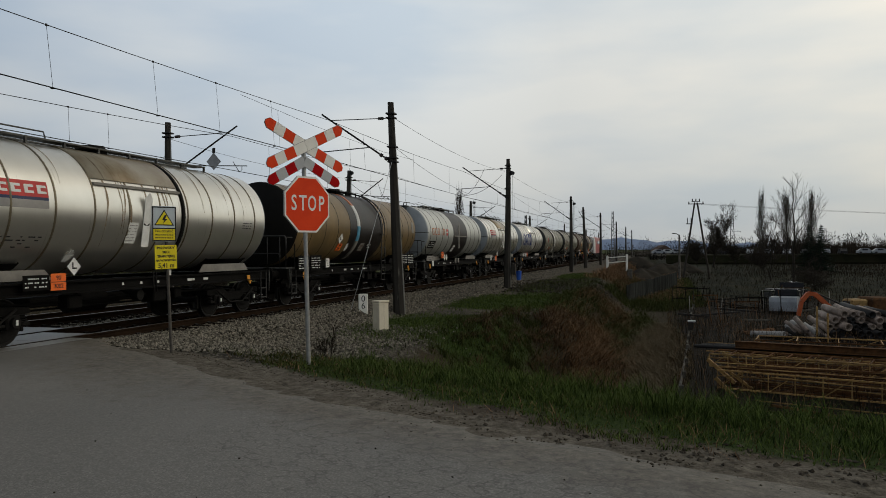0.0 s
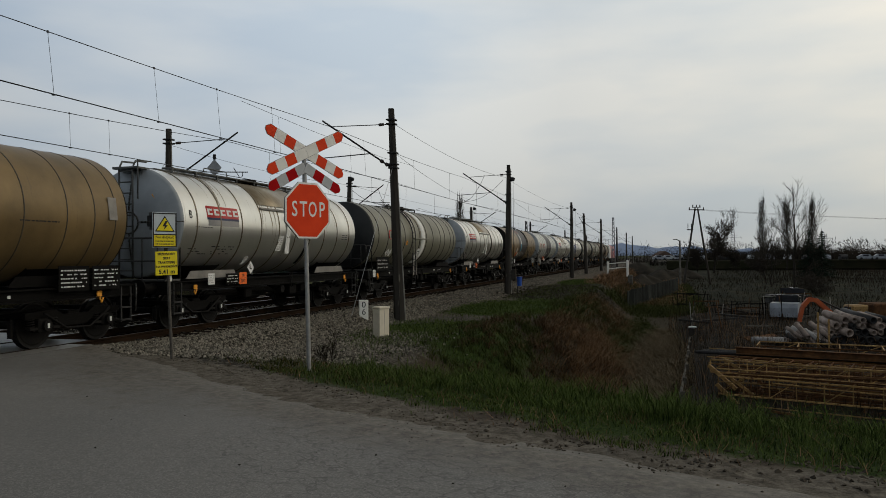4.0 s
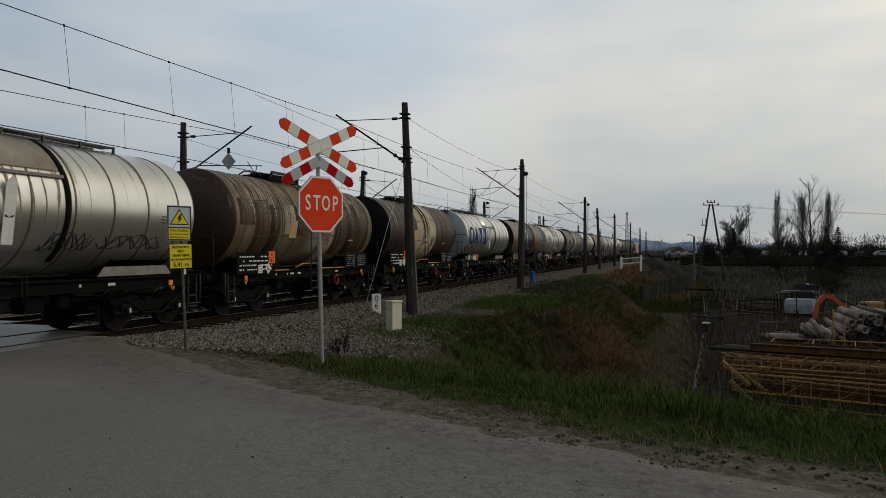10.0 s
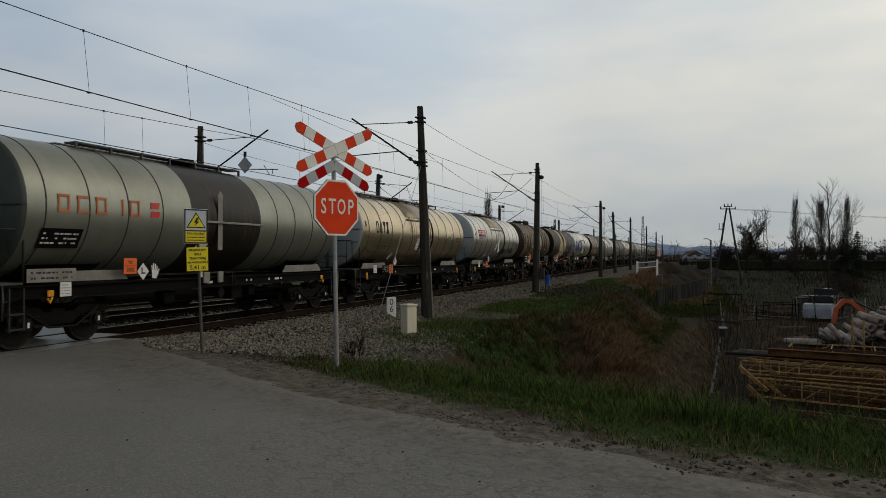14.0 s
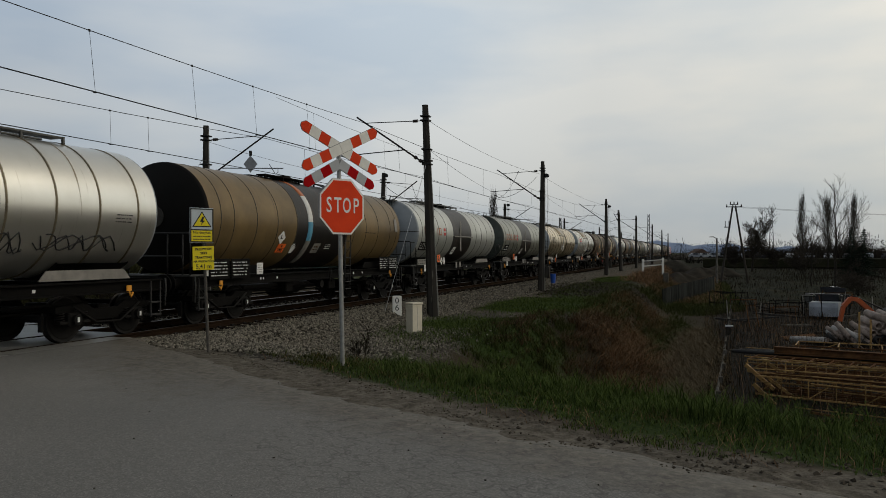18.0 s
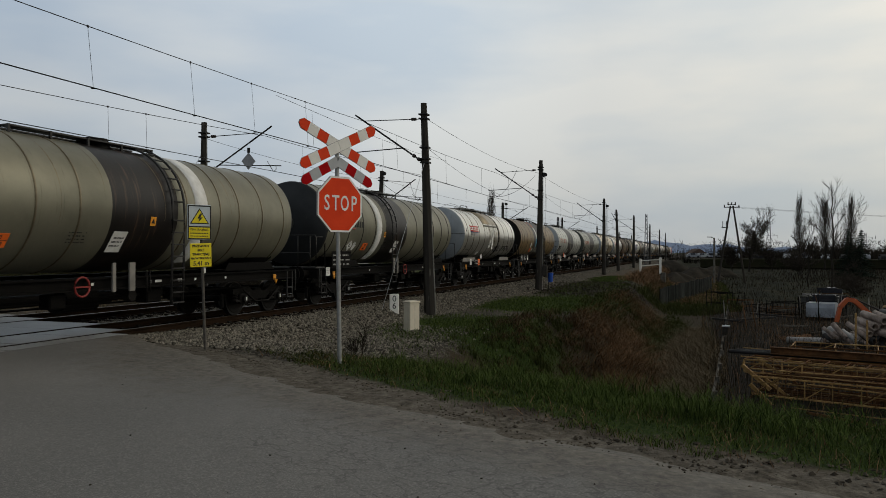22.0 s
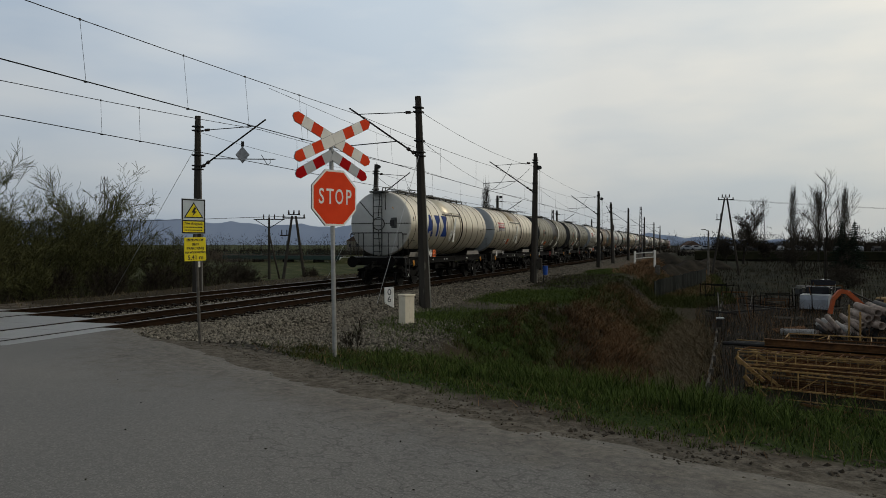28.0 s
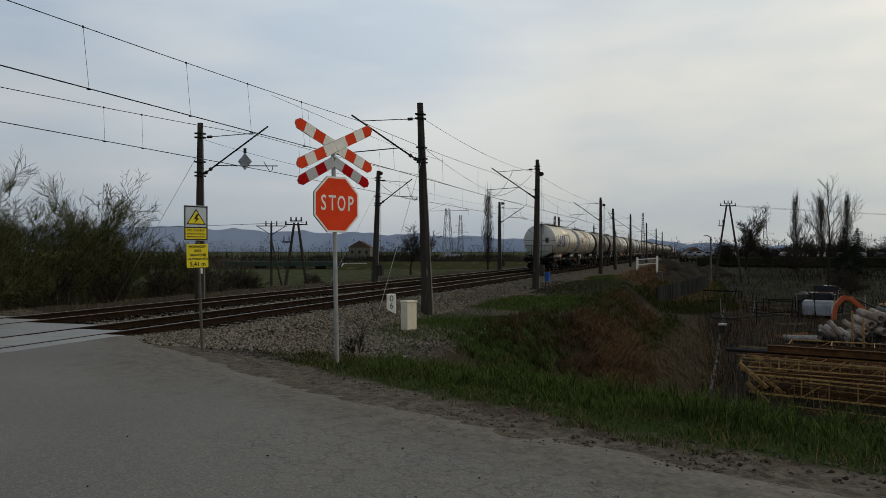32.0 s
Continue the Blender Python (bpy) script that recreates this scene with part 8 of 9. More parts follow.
part("cab_window", Shape().box((2.0, 0.4, 1.1), (0.06, 0.7, 0.36), 0.02), M["glass"], dg)
part("counterweight", Shape().box((3.8, 0.4, 1.1), (1.4, 1.7, 0.8), 0.1), M["rust_steel"], dg)
part("hose_cover", Shape().box((1.45, -0.2, 0.72), (0.42, 0.34, 0.30), 0.05), M["blue_plastic"], dg)
for y in (-0.6, 1.2):
    part("crawler", Shape().box((2.4, y, 0.35), (3.0, 0.45, 0.68), 0.18), M["pipe_black"], dg)


def van(x, y, z, turn, label, body="van_white", L=4.6, h=1.9):
    t = thing("van", pose(x, y, z, 0, 0, turn), label, "van", "parked vans")
    side = [(-L / 2, 0.35), (L / 2, 0.35), (L / 2, 1.0), (L / 2 - 0.9, 1.15), (L / 2 - 1.5, h), (-L / 2 + 0.1, h), (-L / 2, h - 0.3)]
    part("body", Shape().prism(side, Matrix.Translation((0, 0.85, 0)) @ pose(0, 0, 0, 90, 0, 0), 1.7), M[body], t)
    part("windscreen", Shape().box((L / 2 - 1.22, 0, 1.5), (0.5, 1.4, 0.45), 0.04), M["glass"], t)
    for sy in (-0.86, 0.86):
        part("side_window", Shape().box((0.3, sy, 1.45), (1.5, 0.03, 0.4), 0.01), M["glass"], t)
        for x_ in (-L / 2 + 0.9, L / 2 - 0.9):
            part("wheel", Shape().cyl((x_, sy - 0.08, 0.34), (x_, sy + 0.08, 0.34), 0.34, n=18), M["pipe_black"], t)
    return t


van(20.9, 57.0, -2.72, 76, "small white van standing in the yard", L=3.4, h=1.25)
rf = thing("dark_canopy", pose(21.0, 60.5, -2.7, 0, 0, -4), "flat dark canopy on thin legs behind the van", "shelter")
part("roof", Shape().box((0, 0, 1.40), (2.6, 1.6, 0.06), 0.01), M["fence_grey"], rf)
for a in (-1.2, 1.2):
    for b in (-0.7, 0.7):
        part("leg", Shape().box((a, b, 0.7), (0.06, 0.06, 1.4)), M["frame_black"], rf)
van(22.9, 70.5, -2.75, 5, "dark flatbed vehicle standing in the yard", "pipe_black", 3.4, 1.15)
rb = thing("timber_stack", pose(27.5, 52, -2.6, 0, 0, -20), "low stack of grey boards in the yard", "timber")
for k in range(4):
    part("board", Shape().box((0, 0.1 * k, 0.2 + 0.35 * k), (6.0, 1.6, 0.2), 0.02), M["old_wood"], rb)

# sheet fence across the ditch's far end, and the post fence beside the yard
sf = thing("sheet_fence", pose(9.9, 67.5, -3.0), "grey upright sheet-metal fence across the ditch end", "fence")
sh = Shape().box((0, 0, 1.0), (0.38, 0.04, 2.0), 0.01).mesh("sheet", M["fence_grey"])
sl_ = Shape().box((0, 0, 1.0), (0.14, 0.05, 2.04), 0.01).mesh("slat", M["slat_grey"])
for k in range(60):
    f = k / 59
    part("sheet", sh, None, sf, m=pose(4.3 * f, 24 * f, -0.25 + 0.35 * f + rs.uniform(-0.05, 0.05), 0, 0, 79 + rs.uniform(-3, 3)))
    part("slat", sl_, None, sf, m=pose(4.3 * f + 0.06, 24 * f - 0.03, -0.20 + 0.35 * f + rs.uniform(-0.08, 0.08), 0, 0, 79))
pf = thing("fence_footing", pose(13.5, 25.2, -2.80), "row of low pale concrete footing pieces beside the yard", "kerb")
fpost = Shape().box((0, 0, 0.10), (0.08, 1.75, 0.30), 0.015).mesh("footing_piece", M["post_concrete"])
stub = Shape().box((0, 0, 0.18), (0.14, 0.16, 0.46), 0.015).mesh("stub", M["post_concrete"])
for k in range(24):
    fx_ = 0.042 * 1.9 * k
    zz_ = float(height(13.5 + fx_, 25.2 + 1.9 * k)) + 2.80
    part("footing_piece", fpost, None, pf, m=pose(fx_, 1.9 * k, zz_ + rs.uniform(-0.04, 0.04), rs.uniform(-1, 1), rs.uniform(-4, 4), -2.4 + rs.uniform(-1, 1)))
    if k % 2 == 0:
        part("stub", stub, None, pf, m=pose(fx_ + 0.02, 1.9 * k - 0.93, zz_, 0, rs.uniform(-4, 4), 0))
mb_ = thing("meter_post", pose(14.35, 43.2, -2.85), "small post with a pale box beside the fence", "post")
part("post", Shape().box((0, 0, 0.35), (0.16, 0.14, 0.8), 0.01), M["post_concrete"], mb_)
part("box", Shape().box((0.0, 0, 0.55), (0.26, 0.22, 0.42), 0.01), M["mast"], mb_)
part("lid", Shape().box((0.04, 0, 0.80), (0.40, 0.3, 0.08), 0.01), M["sign_grey"], mb_)
for k in range(11):
    x, y = 14.6 + 0.85 * k + rs.uniform(-0.5, 0.5), 66 + rs.uniform(-7, 9) - 0.5 * k
    rk = thing("steel_rack", pose(x, y, -2.72, rs.uniform(-3, 3), rs.uniform(-3, 3), rs.uniform(-35, 35)), "dark empty steel rack among weeds", "rack", "steel racks")
    w2, d2, h2 = rs.uniform(0.5, 1.1), rs.uniform(0.3, 0.6), rs.uniform(0.7, 1.5)
    mk = rs.choice(("frame_black", "iron", "rust_steel", "old_wood"))
    for a in (-w2, w2):
        for b in (-d2, d2):
            part("upright", Shape().box((a, b, h2 / 2), (0.045, 0.045, h2 * rs.uniform(0.8, 1.15))), M[mk], rk)
    for z in (0.35 * h2, h2 * 0.97):
        part("shelf_rail", Shape().box((0, -d2, z), (2 * w2, 0.04, 0.05)), M[mk], rk)
        part("shelf_rail", Shape().box((0, d2, z), (2 * w2, 0.04, 0.05)), M[mk], rk)
for k in range(30):
    x, y = rs.uniform(14.4, 24.0), rs.uniform(44, 68)
    gz_ = float(height(x, y))
    if k % 3:
        sp_ = thing("scrap_pole", pose(x, y, gz_, rs.uniform(-14, 14), rs.uniform(-14, 14), 0), "thin dark pole stuck in the weedy yard", "pole", "scrap poles")
        part("pole", Shape().cyl((0, 0, -0.1), (0, 0, rs.uniform(0.7, 1.9)), 0.035, 0.025, 6), M[rs.choice(("old_wood", "frame_black", "rust_steel", "skirt"))], sp_)
    else:
        sp_ = thing("scrap_beam", pose(x, y, gz_ + 0.25, rs.uniform(-4, 4), rs.uniform(-8, 8), rs.uniform(-30, 40)), "grey beam lying across dark scrap", "scrap metal", "scrap beams")
        part("beam", Shape().box((0, 0, 0), (rs.uniform(1.6, 3.4), 0.16, 0.12), 0.02), M[rs.choice(("old_wood", "post_concrete", "pipe_black"))], sp_)
lp_ = thing("lamp_post", pose(14.8, 108, -2.5), "slim pale concrete lamp post", "street lamp")
part("pole", Shape().cyl((0, 0, 0), (0, 0, 6.2), 0.16, 0.10, 10), M["post_concrete"], lp_)
part("lamp_arm", Shape().tube([(0, 0, 6.1), (-0.4, 0, 6.35), (-0.9, 0, 6.35)], 0.06, 6), M["post_concrete"], lp_)

# ---- far road, bridge and houses ----
br_ = thing("road_bridge", pose(-97.2, 165, -2.9, 0, 0, 4), "dark green steel girder bridge across the meadow", "bridge")
part("girder", Shape().box((15, 0, 1.55), (31, 0.6, 0.95), 0.05), M["bridge_green"], br_)
part("deck", Shape().box((15, 3.0, 2.06), (33, 6, 0.12), 0.03), M["mast"], br_)
for k in range(16):
    part("railing_post", Shape().box((2.0 * k, -0.2, 2.5), (0.07, 0.07, 0.9)), M["bridge_green"], br_)
for z in (2.5, 2.95):
    part("railing", Shape().box((15, -0.2, z), (31, 0.05, 0.06)), M["bridge_green"], br_)
for x in (8, 16, 24):
    part("pier", Shape().box((x, 2, 0.4), (0.8, 5, 1.5), 0.1), M["frame_black"], br_)
part("abutment", Shape().prism([(0, 0.4), (6.5, 1.9), (0.3, 1.9)], Matrix.Translation((30.4, -0.4, -0.1)) @ pose(0, 0, 0, 90, 0, 0), 0.8), M["sign_white"], br_, "white wing wall")
part("abutment", Shape().box((3.0, -0.5, 0.75), (4.5, 0.5, 0.7), 0.1), M["post_concrete"], br_)
em_mesh = Shape()
em_mesh.add([(0, 0, 2.1), (53, 0, 2.3), (53, 7, 2.3), (0, 7, 2.1), (0, -7, -0.6), (53, -7, -0.6), (53, 14, -0.6), (0, 14, -0.6)], [(0, 1, 2, 3), (4, 5, 1, 0), (3, 2, 6, 7), (1, 5, 6, 2), (4, 0, 3, 7)])
eb = tagged(new("road_embankment", em_mesh.mesh("road_embankment", M["meadow"])), "grassy road embankment behind the meadow", "embankment", kind="structure")
eb.matrix_basis = pose(-66, 167, -2.9, 0, 0, 4)


def house(x, y, z, w, d, h, turn, wall="far_wall", label="distant pale house with a dark roof"):
    t = thing("house", pose(x, y, z, 0, 0, turn), label, "house", "distant houses")
    part("wall", Shape().box((0, 0, h / 2), (w, d, h), 0.05), M[wall], t)
    part("roof", Shape().prism([(-w / 2 - 0.4, h), (w / 2 + 0.4, h), (0, h + w * 0.32)], Matrix.Translation((0, d / 2 + 0.3, 0)) @ pose(0, 0, 0, 90, 0, 0), d + 0.6), M["far_roof"], t)
    for k in range(3):
        part("window", Shape().box((-w / 2 + (k + 0.5) * w / 3, -d / 2 - 0.02, h * 0.55), (w * 0.12, 0.06, h * 0.3)), M["glass"], t)
    return t


for x, y, w, d, h, tn, wl_ in ((11.5, 300, 6, 6, 2.2, 20, "far_wall"), 
                             (-122, 300, 9, 8, 4.2, 15, "far_wall")):
    house(x, y, -0.9, w, d, h, tn, wl_)


def car(x, y, z, turn, key):
    t = thing("car", pose(x, y, z, 0, 0, turn), "small parked car beyond the field", "car", "parked cars")
    side = [(-2.1, 0.3), (2.1, 0.3), (2.1, 0.75), (1.2, 0.9), (0.6, 1.45), (-1.1, 1.45), (-1.8, 0.95), (-2.1, 0.9)]
    part("body", Shape().prism(side, Matrix.Translation((0, 0.8, 0)) @ pose(0, 0, 0, 90, 0, 0), 1.6), M[key], t)
    for sy in (-0.82, 0.82):
        part("window", Shape().box((-0.25, sy, 1.15), (1.3, 0.03, 0.4)), M["glass"], t)
        for x_ in (-1.3, 1.3):
            part("wheel", Shape().cyl((x_, sy - 0.06, 0.32), (x_, sy + 0.06, 0.32), 0.32, n=12), M["pipe_black"], t)


for k in range(12):
    car(22 + 4.4 * k + rs.uniform(-1, 1), 226 - 0.4 * k, 0.15, rs.choice((0, 180, 90)), rs.choice(("van_white", "pipe_black", "sign_grey", "van_white", "logo_navy")))
for k in range(4):
    car(11 + 2.6 * k, 245 + 3 * k, 0.2, 10, rs.choice(("van_white", "sign_grey")))
van(-60, 232, -0.2, 20, "pale van on the far road", h=2.2)
pkg = tagged(new("parking_ground", Shape().box((48, 231, -1.1), (70, 16, 2.5), 0.3).mesh("parking_ground", mat("dark_rough_field", (0.014, 0.015, 0.008), (0.026, 0.024, 0.013), 0.3, rough=0.95, bump=0.4, bump_scale=3))), "raised parking strip beyond the field", "ground", kind="structure")

def soil_mound(x, y, r, h, seed):
    """A lumpy heap of dug earth."""
    a, q = np.meshgrid(np.linspace(0, 2 * np.pi, 33)[:-1], np.linspace(0, 1, 9))
    rr = r * q * (1 + 0.18 * np.sin(3 * a + seed) + 0.08 * np.sin(7 * a + 2 * seed))
    zz = h * (1 - q ** 1.4) * (1 + 0.2 * np.sin(4 * a + seed) * q) - 0.5 * (q > 0.95)
    v = np.stack([rr * np.cos(a), rr * np.sin(a) * 1.5, zz], 2).reshape(-1, 3)
    f = [(i * 32 + j, i * 32 + (j + 1) % 32, i * 32 + 32 + (j + 1) % 32, i * 32 + 32 + j) for i in range(8) for j in range(32)]
    t = tagged(new("soil_mound", raw("soil_mound", v, f, SOIL, True)), "dark heap of dug earth beside the bridge", "earth mound", "earth mounds")
    t.matrix_basis = pose(x, y, float(height(x, y)) - 0.1)


SOIL = mat("dug_earth", (0.034, 0.029, 0.022), (0.016, 0.014, 0.011), 0.8, rough=0.95, bump=0.6, bump_scale=5, c3=(0.075, 0.066, 0.052), spots=0.62)
for k, (x, y, r, h) in enumerate(((9.6, 118, 3.6, 2.0), (12.4, 136, 4.5, 2.4), (15.6, 150, 4.0, 2.0), (8.0, 142, 4.2, 2.0))):
    soil_mound(x, y, r, h, k + 1)

# hills on the horizon, so far off that they do not shift; blue haze painted in
hm = mat("painted_haze_hills", (0.24, 0.30, 0.42), (0.27, 0.33, 0.45), 0.003, rough=1.0, bump=0.0, spec=0.0)
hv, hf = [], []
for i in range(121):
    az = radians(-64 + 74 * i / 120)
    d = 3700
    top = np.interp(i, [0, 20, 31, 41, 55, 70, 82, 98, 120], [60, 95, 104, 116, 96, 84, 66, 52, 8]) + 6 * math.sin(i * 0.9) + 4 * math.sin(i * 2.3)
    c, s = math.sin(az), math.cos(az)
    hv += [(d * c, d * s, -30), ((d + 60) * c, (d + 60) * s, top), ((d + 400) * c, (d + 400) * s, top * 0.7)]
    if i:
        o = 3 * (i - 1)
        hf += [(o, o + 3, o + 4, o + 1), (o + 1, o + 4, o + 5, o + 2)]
hills = tagged(new("backdrop", raw("backdrop", hv, hf, hm, True)), "low hills on the horizon, blue haze in their colour", "hills", kind="structure")

# ---- plants ----
class Twigs:
    """Tapered sticks gathered as arrays: fast enough for whole trees."""

    def __init__(self):
        self.a, self.b, self.r, self.q = [], [], [], []

    def add(self, a, b, r0, r1):
        self.a.append(tuple(a))
        self.b.append(tuple(b))
        self.r.append((r0, r1))

    def mesh(self, name, material, sides=3):
        a, b, r = np.array(self.a), np.array(self.b), np.array(self.r)
        d = b - a
        ln = np.linalg.norm(d, axis=1, keepdims=True) + 1e-9
        d = d / ln
        ref = np.where(np.abs(d[:, 2:3]) < 0.9, np.array([[0, 0, 1.0]]), np.array([[1.0, 0, 0]]))
        u = np.cross(d, ref)
        u /= np.linalg.norm(u, axis=1, keepdims=True) + 1e-9
        v = np.cross(d, u)
        n = len(a)
        vs = np.zeros((n, 2 * sides, 3))
        for k in range(sides):
            c, s = math.cos(2 * math.pi * k / sides), math.sin(2 * math.pi * k / sides)
            vs[:, k] = a + r[:, :1] * (c * u + s * v)
            vs[:, sides + k] = b + r[:, 1:] * (c * u + s * v)
        f = np.array([(k, (k + 1) % sides, sides + (k + 1) % sides, sides + k) for k in range(sides)])
        fs = (f[None] + 2 * sides * np.arange(n)[:, None, None]).reshape(-1, 4)
        return raw(name, vs.reshape(-1, 3), fs, material)


def grow(tw, fine, p, d, length, r, level, rnd, spread, up, kids, shrink=0.62, bend=0.18):
    """One branch in a few bends, with side branches off its outer part."""
    seg = 4 if level > 0 else 2
    pos, dr = Vector(p), Vector(d).normalized()
    for i in range(seg):
        dr = (dr + Vector((rnd.gauss(0, bend), rnd.gauss(0, bend), rnd.gauss(0, bend * 0.6) + up))).normalized()
        q = pos + dr * (length / seg)
        r0, r1 = r * (1 - 0.75 * i / seg), r * (1 - 0.75 * (i + 1) / seg)
        (tw if level > 1 else fine).add(pos, q, r0, max(r1, 0.003))
        if level > 0 and i >= (1 if level < 3 else 0):
            for _ in range(kids[level] if i else max(1, kids[level] // 2)):
                ax = Vector((rnd.gauss(0, 1), rnd.gauss(0, 1), rnd.gauss(0, 0.35))).normalized()
                nd = (dr * (1 - spread) + ax * spread).normalized()
                grow(tw, fine, pos.lerp(q, rnd.random()), nd, length * shrink * rnd.uniform(0.7, 1.15), max(r1 * 0.55, 0.004), level - 1, rnd, spread, up, kids, shrink, bend)
        pos = q


def bare_tree(x, y, z, h, seed, label, spread=0.55, up=0.06, kids=(0, 3, 3, 2), stems=1, lean=0.05, bark="bark", fine_mat="crown_twigs", r=None, thick=0.012, levels=3, shrink=0.6, first=0.62, bend=0.12):
    rnd = random.Random(seed)
    t = thing("tree", pose(x, y, z), label, "tree", "bare trees")
    tw, fine = Twigs(), Twigs()
    for k in range(stems):
        a = rnd.uniform(0, 6.28)
        ln = lean if stems == 1 else lean * rnd.uniform(0.5, 1.6)
        d = (math.cos(a) * ln, math.sin(a) * ln, 1)
        grow(tw, fine, (rnd.gauss(0, 0.12 * (stems > 1)), rnd.gauss(0, 0.12 * (stems > 1)), -0.1), d, h * first * rnd.uniform(0.75, 1.1), (r or h * 0.016) * (1 if stems == 1 else rnd.uniform(0.4, 0.8)), levels, rnd, spread, up, kids, shrink, bend)
    fr = np.array(fine.r)
    fine.r = np.maximum(fr, thick).tolist()
    part("trunk", tw.mesh("trunk", M[bark], 5), None, t)
    part("crown", fine.mesh("crown", M[fine_mat], 3), None, t, "bare crown of fine twigs")
    return t


def poplar(x, y, z, h, seed):
    rnd = random.Random(seed)
    t = thing("tree", pose(x, y, z), "tall narrow bare poplar", "tree", "bare trees")
    tw, fine = Twigs(), Twigs()
    prev = Vector((0, 0, 0))
    for i in range(12):
        q = Vector((rnd.gauss(0, 0.08), rnd.gauss(0, 0.08), h * (i + 1) / 12))
        tw.add(prev, q, h * 0.016 * (1 - i / 12.5), h * 0.016 * (1 - (i + 1) / 12.5))
        prev = q
    for k in range(240):
        z0 = h * rnd.uniform(0.06, 0.93)
        a = rnd.uniform(0, 6.28)
        w = h * 0.155 * (1 - abs(z0 / h - 0.38) * 1.15) * rnd.uniform(0.45, 1.0)
        ln = rnd.uniform(1.5, 3.4) * h / 15
        b = Vector((w * 0.6 * math.cos(a), w * 0.6 * math.sin(a), z0 + ln * 0.6))
        c = b + Vector((w * 0.15 * math.cos(a), w * 0.15 * math.sin(a), ln * 0.7))
        fine.add((0, 0, z0), b, 0.020, 0.016)
        fine.add(b, c, 0.016, 0.008)
        for _ in range(4):
            p = Vector((0, 0, z0)).lerp(b, rnd.uniform(0.4, 1))
            e = p + Vector((rnd.gauss(0, 0.16), rnd.gauss(0, 0.16), rnd.uniform(0.5, 1.5)))
            fine.add(p, e, 0.012, 0.007)
    part("trunk", tw.mesh("trunk", M["bark"], 6), None, t)
    part("crown", fine.mesh("crown", M["crown_twigs"], 3), None, t, "upright bare twigs")
    return t


def spruce(x, y, z, h, seed):
    rnd = random.Random(seed)
    t = thing("tree", pose(x, y, z), "dark green spruce with drooping branches", "tree", "spruces")
    part("trunk", Shape().cyl((0, 0, 0), (0, 0, h), h * 0.018, 0.02, 8), M["bark"], t)
    tw = Twigs()
    tiers = int(h * 2.6)
    for k in range(tiers):
        f = k / tiers
        z0 = h * (0.05 + 0.93 * f)
        w = h * 0.30 * (1 - f) ** 0.9 + 0.10
        for b_ in range(max(5, int(15 * (1 - f)))):
            a, ln = rnd.uniform(0, 6.28), w * rnd.uniform(0.7, 1.12)
            c, s = math.cos(a), math.sin(a)
            mid = Vector((0.55 * ln * c, 0.55 * ln * s, z0 - 0.20 * ln))
            tip = Vector((ln * c, ln * s, z0 - 0.24 * ln))
            tw.add((0, 0, z0), mid, 0.07, 0.06)
            tw.add(mid, tip, 0.06, 0.02)
            for j in range(9):
                p = Vector((0, 0, z0)).lerp(mid, rnd.uniform(0.3, 1.0)) if j % 2 else mid.lerp(tip, rnd.random())
                tw.add(p, p + Vector((rnd.gauss(0, 0.12) - s * rnd.uniform(-0.25, 0.25), rnd.gauss(0, 0.12) + c * rnd.uniform(-0.25, 0.25), -rnd.uniform(0.05, 0.30))), 0.06, 0.02)
    part("crown", tw.mesh("crown", M["needles"], 3), None, t, "dark needle-clad branches")
    return t


def limb_tree(x, y, z, h, seed, label, limbs=16, thick=0.013):
    """A straight trunk to the top with limbs that rise steeply from it."""
    rnd = random.Random(seed)
    t = thing("tree", pose(x, y, z), label, "tree", "bare trees")
    tw, fine = Twigs(), Twigs()
    prev = Vector((0, 0, -0.1))
    for i in range(10):
        q = Vector((rnd.gauss(0, 0.10), rnd.gauss(0, 0.10), h * (i + 1) / 10))
        tw.add(prev, q, h * 0.014 * (1 - i / 10.5), h * 0.014 * (1 - (i + 1) / 10.5))
        prev = q
    for k in range(limbs):
        f = 0.20 + 0.72 * k / limbs
        a = k * 2.4 + rnd.uniform(-0.4, 0.4)
        d = (0.62 * math.cos(a), 0.62 * math.sin(a), 0.85)
        grow(tw, fine, (0, 0, h * f), d, h * (0.36 * (1 - f) + 0.07) * rnd.uniform(0.8, 1.15), h * 0.006 * (1.1 - f), 3 if f < 0.5 else 2, rnd, 0.36, 0.13, (0, 1, 2, 2), 0.55, 0.15)
    fine.r = np.maximum(np.array(fine.r), thick).tolist()
    part("trunk", tw.mesh("trunk", M["bark"], 5), None, t)
    part("crown", fine.mesh("crown", M["crown_twigs"], 3), None, t, "bare crown of fine twigs")
    return t


# budding willows and shrubs beyond the far track
BUSH = "budding willow thicket beyond the far track"
for k, (x, y, h, st) in enumerate(((-14.8, 23.4, 10.0, 3), (-18.4, 25.2, 9.8, 3), (-15.4, 25.4, 10.4, 3), (-15.2, 27.0, 8.8, 3), (-18.8, 28.6, 9.4, 3), (-17.4, 27.4, 8.4, 2), (-16.6, 29.6, 10.8, 3), (-17.6, 31.6, 9.0, 3), (-16.2, 33.0, 10.4, 3), (-16.8, 35.2, 9.0, 3), (-16.0, 36.6, 7.4, 3), (-20.0, 34.0, 8.6, 2))):
    bare_tree(x, y, float(height(x, y)), h, 20 + k, BUSH, 0.43, 0.075, (0, 2, 2, 2, 2), st, 0.26, "bark", "buds", h * 0.011, 0.0072, 4, 0.57, 0.42, 0.20)
